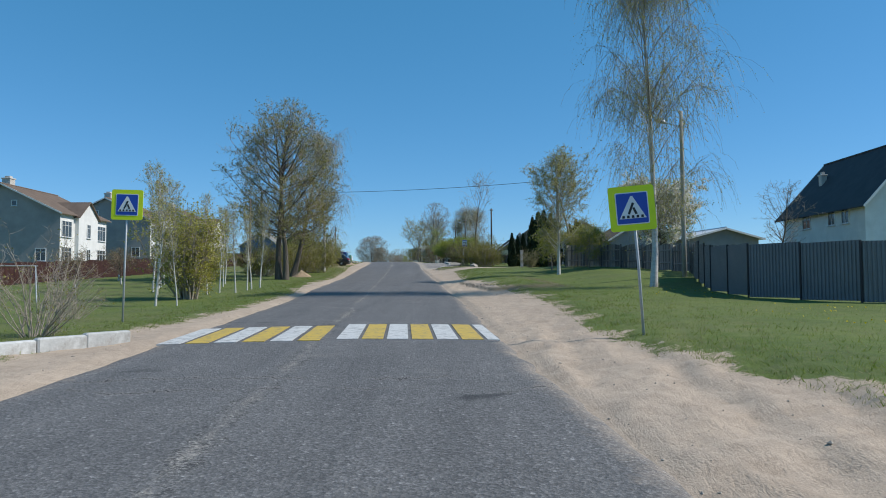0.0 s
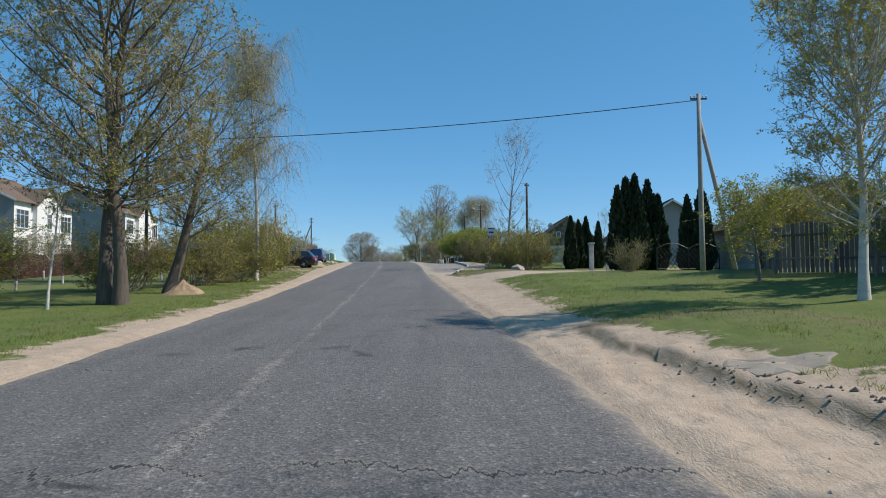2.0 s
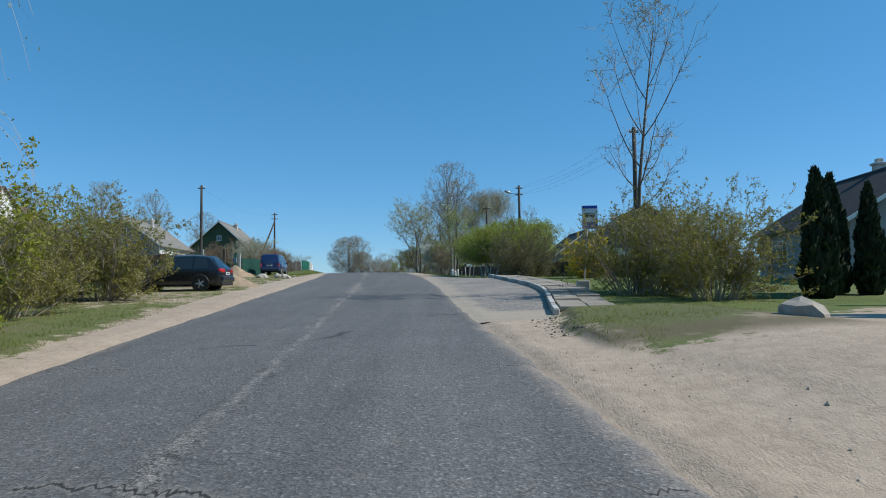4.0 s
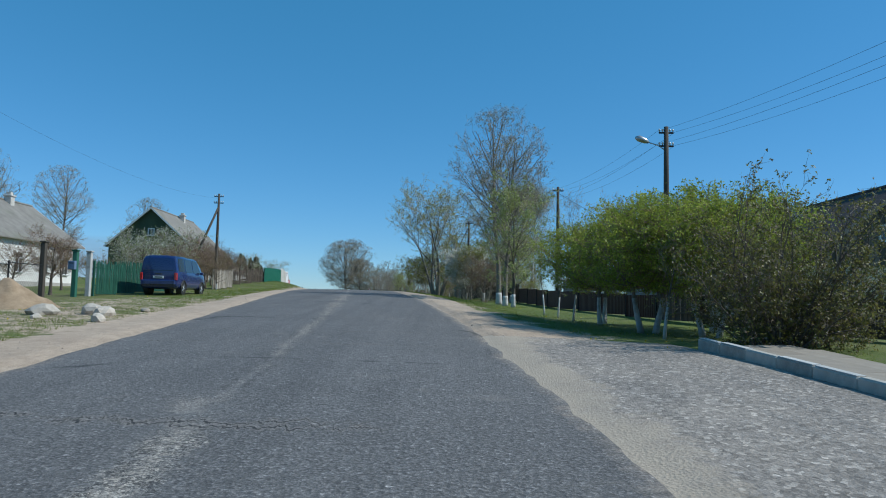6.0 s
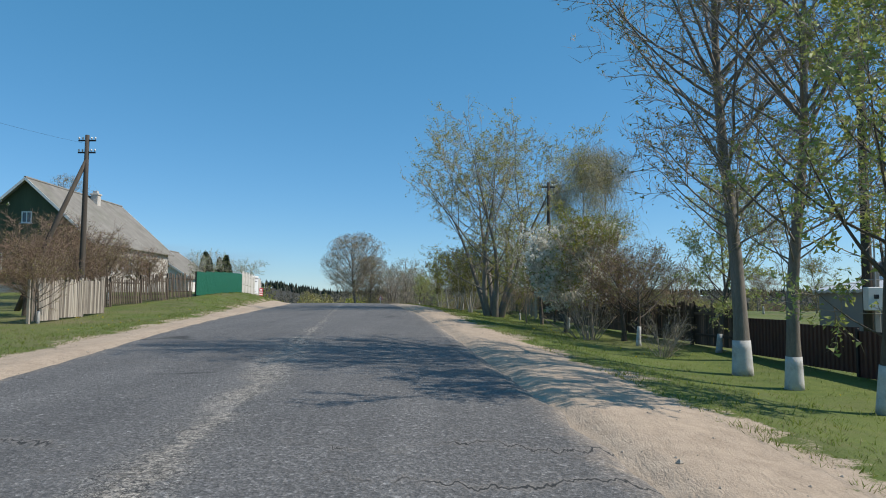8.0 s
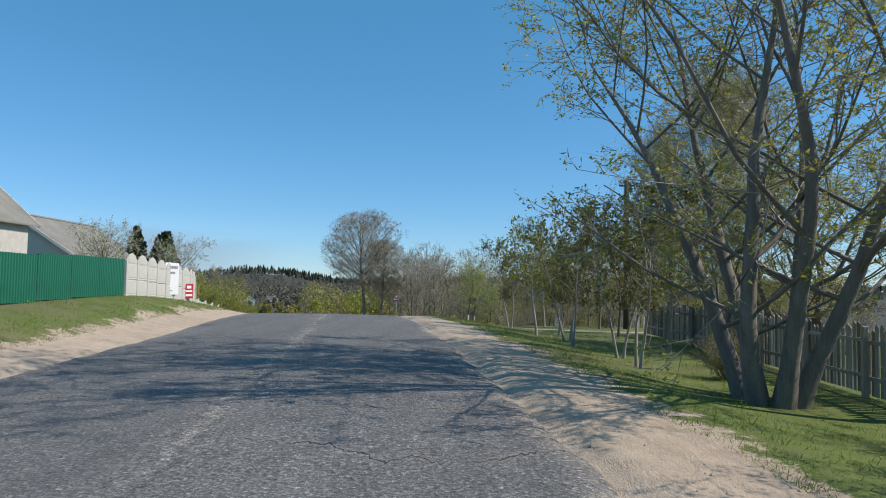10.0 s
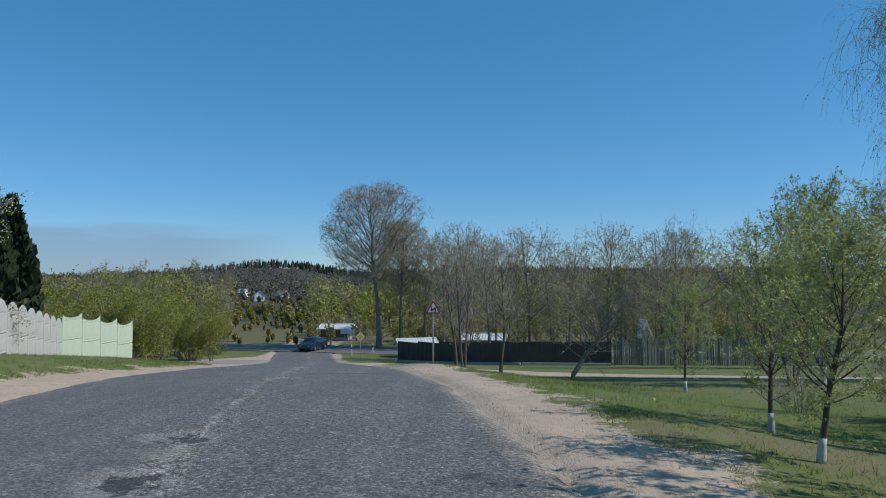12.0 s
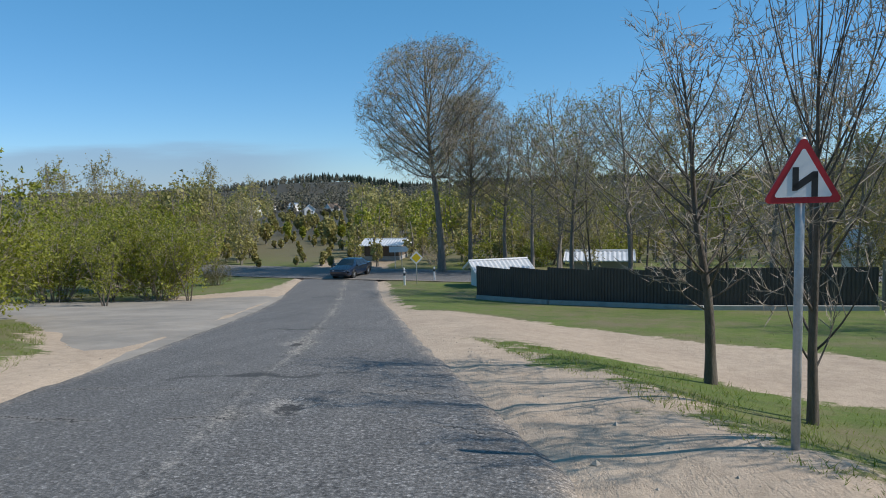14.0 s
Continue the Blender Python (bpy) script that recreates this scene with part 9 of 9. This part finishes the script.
for k in range(26):
    x, y = rw.uniform(-125, -38), rw.uniform(262, 320)
    if y < 266 + (-x - 36) * 0.35:
        y += 22
    if low(x, y) < 1:
        continue
    plant(rw.choice((wood_a, wood_b)), X(x, y), y, rw.uniform(0, 360), rw.uniform(0.8, 1.2) * low(x, y), "spindly woodland tree in first leaf", "tree", "woodland beyond the crossing road")
for k in range(10):
    x, y = rw.uniform(4, 40), rw.uniform(192, 222)
    plant(rw.choice((garden, fruit, wood_b)), X(x, y), y, rw.uniform(0, 360), rw.uniform(0.7, 1.0), "garden tree behind the track", "tree", "garden trees behind the track")
for k in range(14):
    x, y = rw.uniform(8, 34), rw.uniform(144, 190)
    plant(rw.choice((garden, fruit, garden, bare_thin)), X(x, y), y, rw.uniform(0, 360), rw.uniform(0.6, 0.9), "garden tree among the cottages", "tree", "garden trees among the cottages")

for k in range(26):
    x = rw.uniform(-70, 26)
    y = rw.uniform(256.5, 262) + max(0.0, -38 - x) * 0.42
    if -36 < x < -27:
        y += 12
    if low(x, y) < 1 and y < 300:
        continue
    plant(rw.choice((shrub_far, shrub_far, shrub_bare)), X(x, y), y, rw.uniform(0, 360), rw.uniform(0.7, 1.2) * (0.6 + 0.4 * low(x, y)), "tangled budding shrub beyond the crossing road", "shrub", "shrubs beyond the crossing road")


def woods(name, seed, places, h0, h1, leafmat, label, blades, blade):
    """Far woods: many small trees of clumped blades on a short stem, one object."""
    rng = np.random.RandomState(seed)
    parts = []
    for x, y in places:
        h = rng.uniform(h0, h1) * (low(x, y) if y < 640 else 1.0)
        w = h * rng.uniform(0.38, 0.6)
        z = gz(x, y)
        c = rng.normal(0, 1, (blades, 3))
        c = unit(c) * rng.uniform(0.45, 1.0, (blades, 1)) ** 0.6
        c = c * np.array([w / 2, w / 2, h * 0.42]) + np.array([x, y, z + h * 0.56])
        v, f = leaf_arrays(rng, c, blade, 1.2)
        parts.append((v, f, 0))
        P = np.array([[[x, y, z - 0.5], [x + rng.normal(0, 0.2), y, z + h * 0.5], [x, y, z + h * 0.95]]])
        parts.append((*tube_arrays(P, np.array([[0.16, 0.1, 0.03]]), 4), 1))
    v, f, m = join_arrays(parts)
    ob = mesh_object(name, v, f, [leafmat, M_BARKPALE], m)
    return tagged(ob, label, "woods", kind="stuff")


rs = np.random.RandomState(9)
def fan(n, y0, y1, a0=-0.62, a1=0.75):
    """Places spread evenly over the view down the valley."""
    out = []
    for k in range(n):
        y = y0 + (y1 - y0) * rs.uniform(0, 1) ** 1.3
        out.append((-20 + rs.uniform(a0, a1) * (y - 190) - 0.12 * (y - 190), y))
    return out


woods("valley_woods", 51, fan(480, 285, 520), 6, 11, L_WOODS, "brownish budding woods filling the valley", 260, 0.42)
woods("valley_woods", 52, fan(150, 275, 480), 4, 8, L_OLIVEGREEN, "young green trees scattered in the valley", 260, 0.36)
woods("thicket", 55, fan(620, 258, 345), 2.0, 4.2, L_WOODS, "budding thicket of low shrubs at the foot of the hill", 170, 0.26)
woods("hillside_woods", 53, fan(1900, 600, 1350), 8, 14, L_FARWOODS, "grey leafless woods on the far hillside", 75, 1.3)
woods("hillside_woods", 54, fan(200, 520, 1150), 7, 12, L_DULL, "dull green woods on the far hillside", 90, 1.1)


def conifers():
    rng = np.random.RandomState(61)
    v, f = [], []
    n = 2000
    for k in range(n):
        y = rng.uniform(1330, 1560)
        x = rng.uniform(-1050, 700)
        h, w, z = rng.uniform(9, 17), rng.uniform(3.5, 6), gz(x, y)
        b = len(v)
        v.append((x, y, z + h))
        for lev, (t, ww) in enumerate(((0.55, 0.75), (0.12, 1.0))):
            for a in range(6):
                an = 1.047 * a + rng.uniform(-0.3, 0.3)
                r = w / 2 * ww * rng.uniform(0.7, 1.15)
                v.append((x + r * math.cos(an), y + r * math.sin(an), z + h * t * rng.uniform(0.85, 1.1)))
        for a in range(6):
            c = (a + 1) % 6
            f.append((b, b + 1 + a, b + 1 + c))
            f.append((b + 1 + a, b + 7 + a, b + 7 + c))
            f.append((b + 1 + a, b + 7 + c, b + 1 + c))
    ob = mesh_object("conifer_ridge", v, f, [L_CONIFER])
    tagged(ob, "dark conifer forest along the far ridge", "woods", kind="stuff")


conifers()


# ---- grass, dandelions, litter on the verge ----
def grass():
    rng = np.random.RandomState(71)
    n = 480000
    y = rng.uniform(3, 216, n)
    side = rng.uniform(0, 1, n) < 0.52
    d = rng.exponential(2.6, n) - 0.3
    u = np.where(side, SAND_R(y) + d, SAND_L(y) - d)
    ok = ~((u > KERB_U(y) - 0.2) & (u < KERB_U(y) + 1.7) & (y > 82.2) & (y < 114)) & (d < 11)
    ok &= ~((y > 82) & (y < 113) & (u < KERB_U(y) + 0.3) & (u > 0))
    ok &= along(u, y, TRACK) > 3.2
    ok &= (along(u, y, ENTRY) > 3.9) & (along(u, y, FOOTPATH) > 0.5)
    ok &= ~((y > 40.5) & (y < 46) & (u > 3.2) & (u < 5.6))
    ok &= rough_noise(line_x(y) + u, y, 0.55, 51) + 0.6 * rough_noise(line_x(y) + u, y, 2.2, 52) > rng.uniform(-0.5, 0.25, n)
    y, u = y[ok], u[ok]
    x = line_x(y) + u
    z = tops(u, y)
    n = len(x)
    h = rng.uniform(0.02, 0.06, n) * (1 + 0.5 * (rough_noise(x, y, 2.5, 5) > 0.15) + 0.5 * (rough_noise(x, y, 0.6, 53) > 0.2))
    a = rng.uniform(0, 6.28, n)
    w = rng.uniform(0.004, 0.009, n)
    lean = rng.normal(0, 0.06, (n, 2))
    V = np.stack([np.stack([x - np.cos(a) * w, y - np.sin(a) * w, z - 0.02], -1), np.stack([x + np.cos(a) * w, y + np.sin(a) * w, z - 0.02], -1),
                  np.stack([x + lean[:, 0], y + lean[:, 1], z + h], -1)], 1).reshape(-1, 3)
    F = np.arange(n * 3).reshape(n, 3)
    m = (rng.uniform(0, 1, n) < 0.16).astype(int)
    ob = mesh_object("grass_tufts", V, F, [L_GRASS, L_DRYGRASS], m)
    tagged(ob, "short spring grass tufts along both verges", "grass", kind="stuff")
    k = 900
    yy = np.concatenate([rng.uniform(14, 34, 500), rng.uniform(110, 200, 400)])
    uu = np.concatenate([rng.uniform(9, 22, 500), np.where(rng.uniform(0, 1, 400) < 0.5, rng.uniform(4.6, 8, 400), rng.uniform(-12, -8, 400))])
    xx = line_x(yy) + uu
    keep = rough_noise(xx, yy, 5, 6) > -0.1
    c = np.stack([xx, yy, tops(uu, yy) + 0.07], -1)[keep]
    v, f = leaf_arrays(rng, c, 0.045, 1.0)
    ob = mesh_object("dandelions", v, f, [L_DANDELION])
    tagged(ob, "yellow dandelions dotted in the grass", "flowers", kind="stuff")
    # pebbles and clods on the sandy verges
    n = 3000
    y = rng.uniform(4, 214, n)
    right = rng.uniform(0, 1, n) < 0.6
    u = np.where(right, EDGE_R(y) + rng.uniform(0, 1, n) * (SAND_R(y) - EDGE_R(y)), EDGE_L(y) + rng.uniform(0, 1, n) * (SAND_L(y) - EDGE_L(y)))
    x = line_x(y) + u
    s = rng.uniform(0.006, 0.022, n) * np.where(rng.uniform(0, 1, n) < 0.05, 2.0, 1)
    c = np.stack([x, y, tops(u, y) + s * 0.15], -1)
    o = np.array([[1, 0, 0], [0, 1, 0], [-1, 0, 0], [0, -1, 0], [0, 0, 0.7], [0, 0, -0.7]])
    V = (c[:, None] + s[:, None, None] * o[None] * rng.uniform(0.6, 1.3, (n, 6, 1))).reshape(-1, 3)
    F = (np.arange(n)[:, None, None] * 6 + np.array([[0, 1, 4], [1, 2, 4], [2, 3, 4], [3, 0, 4], [1, 0, 5], [2, 1, 5], [3, 2, 5], [0, 3, 5]])[None]).reshape(-1, 3)
    ob = mesh_object("pebbles", V, F, [M_STONE])
    # dark lumps broken off the old asphalt edge
    k = 240
    t = rng.uniform(0, 1, k)
    first = rng.uniform(0, 1, k) < 0.55
    uu = np.where(first, np.interp(t, [0, 0.4, 1], [3.95, 4.3, 5.2]), np.interp(t, [0, 0.6, 1], [3.9, 3.5, 3.6])) + rng.normal(0, 0.2, k)
    yy = np.where(first, np.interp(t, [0, 0.4, 1], [41.8, 39.6, 37.2]), np.interp(t, [0, 0.6, 1], [82.4, 79.6, 77.8])) + rng.normal(0, 0.3, k)
    xx = line_x(yy) + uu
    sz = rng.uniform(0.01, 0.034, k) * np.where(rng.uniform(0, 1, k) < 0.12, 1.8, 1)
    cc = np.stack([xx, yy, np.array([top(a, b) for a, b in zip(uu, yy)]) + sz * 0.15], -1)
    W = (cc[:, None] + sz[:, None, None] * o[None] * rng.uniform(0.5, 1.4, (k, 6, 3))).reshape(-1, 3)
    lumps = mesh_object("broken_asphalt", W, F[:k * 8], [M_CLOD])
    tagged(lumps, "dark lumps of broken asphalt along the crumbled edge", "rubble", kind="stuff")
    tagged(ob, "pebbles and clods scattered on the sandy shoulders", "pebbles", kind="stuff")


grass()


# ---- crossing stripes, kerbs, paving ----
def stripe(parent, u0, u1, y0, y1, skew, mat):
    n = 6
    v, f = [], []
    for i in range(n + 1):
        y = y0 + (y1 - y0) * i / n
        for u in (u0, (u0 + u1) / 2, u1):
            yy = y + skew * (u - u0)
            v.append((float(line_x(15.5)) + u + 0.06 * (15.5 - yy), yy, float(road_z(u, yy)) + 0.010))
    m = len(v)
    v += [(a, b, c - 0.03) for a, b, c in v]
    for i in range(n):
        for j in range(2):
            a = i * 3 + j
            f.append((a, a + 1, a + 4, a + 3))
    for i in range(n):
        f += [(i * 3, i * 3 + 3, i * 3 + 3 + m, i * 3 + m), (i * 3 + 5, i * 3 + 2, i * 3 + 2 + m, i * 3 + 5 + m)]
    for j in range(2):
        f += [(j + 1, j, j + m, j + 1 + m), (n * 3 + j, n * 3 + j + 1, n * 3 + j + 1 + m, n * 3 + j + m)]
    mesh_object("stripe", v, f, [mat], None, parent)


def build_crossing():
    e = holder("zebra_crossing", (0, 0, 0), 0, "worn white and yellow zebra crossing painted on the asphalt", "road marking")
    tagged(e, kind="structure")
    for k in range(7):
        u = -1.47 + 0.53 * k
        stripe(e, u, u + (0.45 if k < 6 else 0.25), 14.65, 18.1, 0.0, M_YELLOW_LINE if k % 2 else M_WHITE_LINE)
    for k in range(6):
        u = -5.05 + 0.56 * k
        stripe(e, u, u + 0.45, 14.1 + 0.06 * k, 17.35 + 0.07 * k, 0.05, M_WHITE_LINE if k % 2 == 0 else M_YELLOW_LINE)


build_crossing()


def kerb_stone(length):
    def build():
        return Geo().box((0, 0, 0), (length - 0.015, 0.17, 0.32), 0, 0.025), [M_KERB], False
    return build


def kerb_lime():
    return Geo().box((0, 0, 0), (0.985, 0.2, 0.34), 0, 0.03), [M_LIME], False


def build_kerbs():
    e = tagged(holder("kerb", (0, 0, 0), 0, "grey concrete kerb stones with limewashed tops along the bus bay", "kerb"), kind="structure")
    y = 82.2
    k = 0
    rk = random.Random(3)
    while y < 109.6:
        a, b = at(float(KERB_U(y)) + 0.08, y), at(float(KERB_U(y + 1)) + 0.08, y + 1)
        d = b - a
        z = (float(line_z(y + 0.5)) + gz(a.x, a.y)) / 2
        m = Matrix.Translation(((a.x + b.x) / 2, (a.y + b.y) / 2, z + 0.06 + rk.uniform(-0.012, 0.012))) @ Matrix.Rotation(math.atan2(d.y, d.x) + rk.uniform(-0.015, 0.015), 4, "Z") @ Matrix.Rotation(-0.055, 4, "Y")
        piece("kerb_stone", "kerb_1", kerb_stone(1.02), e, m)
        if k % 3 != 1:
            piece("limewashed_top", "kerb_top", lambda: (Geo().box((0, 0, 0.166), (0.93, 0.14, 0.012), 0, 0.004), [M_LIME], False), e, m)
        y += 1.0 / math.sqrt(1 + ((b.x - a.x)) ** 2)
        k += 1
    e = tagged(holder("kerb", (0, 0, 0), 0, "limewashed kerb stones at the corner of a side yard", "kerb"), kind="structure")
    for i, (x, yy, r) in enumerate(((-5.6, 14.3, 62), (-6.05, 13.4, 62), (-6.5, 12.5, 64), (-6.9, 11.6, 66), (-7.3, 10.7, 66), (-7.7, 9.8, 66))):
        piece("kerb_stone", "kerb_white", kerb_lime, e, Matrix.Translation((x, yy, gz(x, yy) + 0.06 + 0.01 * (i % 3))) @ Matrix.Rotation(radians(r + (i * 37 % 5) - 2), 4, "Z"))
    e = tagged(holder("pavement", (0, 0, 0), 0, "narrow pavement of grey concrete slabs behind the kerb", "pavement"), kind="structure")
    y = 82.7
    while y < 109.5:
        for j in range(2):
            u = float(KERB_U(y)) + 0.58 + 0.76 * j
            p = at(u, y)
            q = at(float(KERB_U(y + 1)) + 0.58 + 0.76 * j, y + 1)
            d = q - p
            m = Matrix.Translation(((p.x + q.x) / 2, (p.y + q.y) / 2, (p.z + q.z) / 2 + 0.10 + rk.uniform(-0.03, 0.02))) @ Matrix.Rotation(math.atan2(d.y, d.x), 4, "Z") @ Matrix.Rotation(-0.055, 4, "Y") @ Matrix.Rotation(rk.uniform(-0.015, 0.015), 4, "X")
            if rk.random() < 0.04:
                continue
            piece("slab", "pave_slab", lambda: (Geo().box((0, 0, 0), (0.985, 0.74, 0.12), 0, 0.012), [M_SLAB], False), e, m)
        y += 1.0
    e = tagged(holder("old_slab", (0, 0, 0), 0, "broken slab of old dusty asphalt sunk at the edge of the lawn", "slab"))
    for nm, cu, cy, ru, ry, sd in (("slab", 4.72, 41.0, 0.62, 0.5, 1),):
        rim = [(1 + 0.22 * math.sin(3 * a + sd) + 0.1 * math.sin(7 * a), a) for a in np.linspace(0, 6.2832, 25)[:-1]]
        v, f = [], []
        for k in (0.45, 0.93, 1.0, 1.03):
            for r, a in rim:
                u, y = cu + ru * r * k * math.cos(a), cy + ry * r * k * math.sin(a)
                v.append((float(line_x(y)) + u, y, top(u, y) + (0.014 if k < 0.95 else 0.006 if k == 1.0 else -0.08)))
        n = len(rim)
        f.append(tuple(range(n)))
        f += [(j * n + i, (j + 1) * n + i, (j + 1) * n + (i + 1) % n, j * n + (i + 1) % n) for j in range(3) for i in range(n)]
        mesh_object(nm, v, f, [M_SLAB], None, e)


build_kerbs()
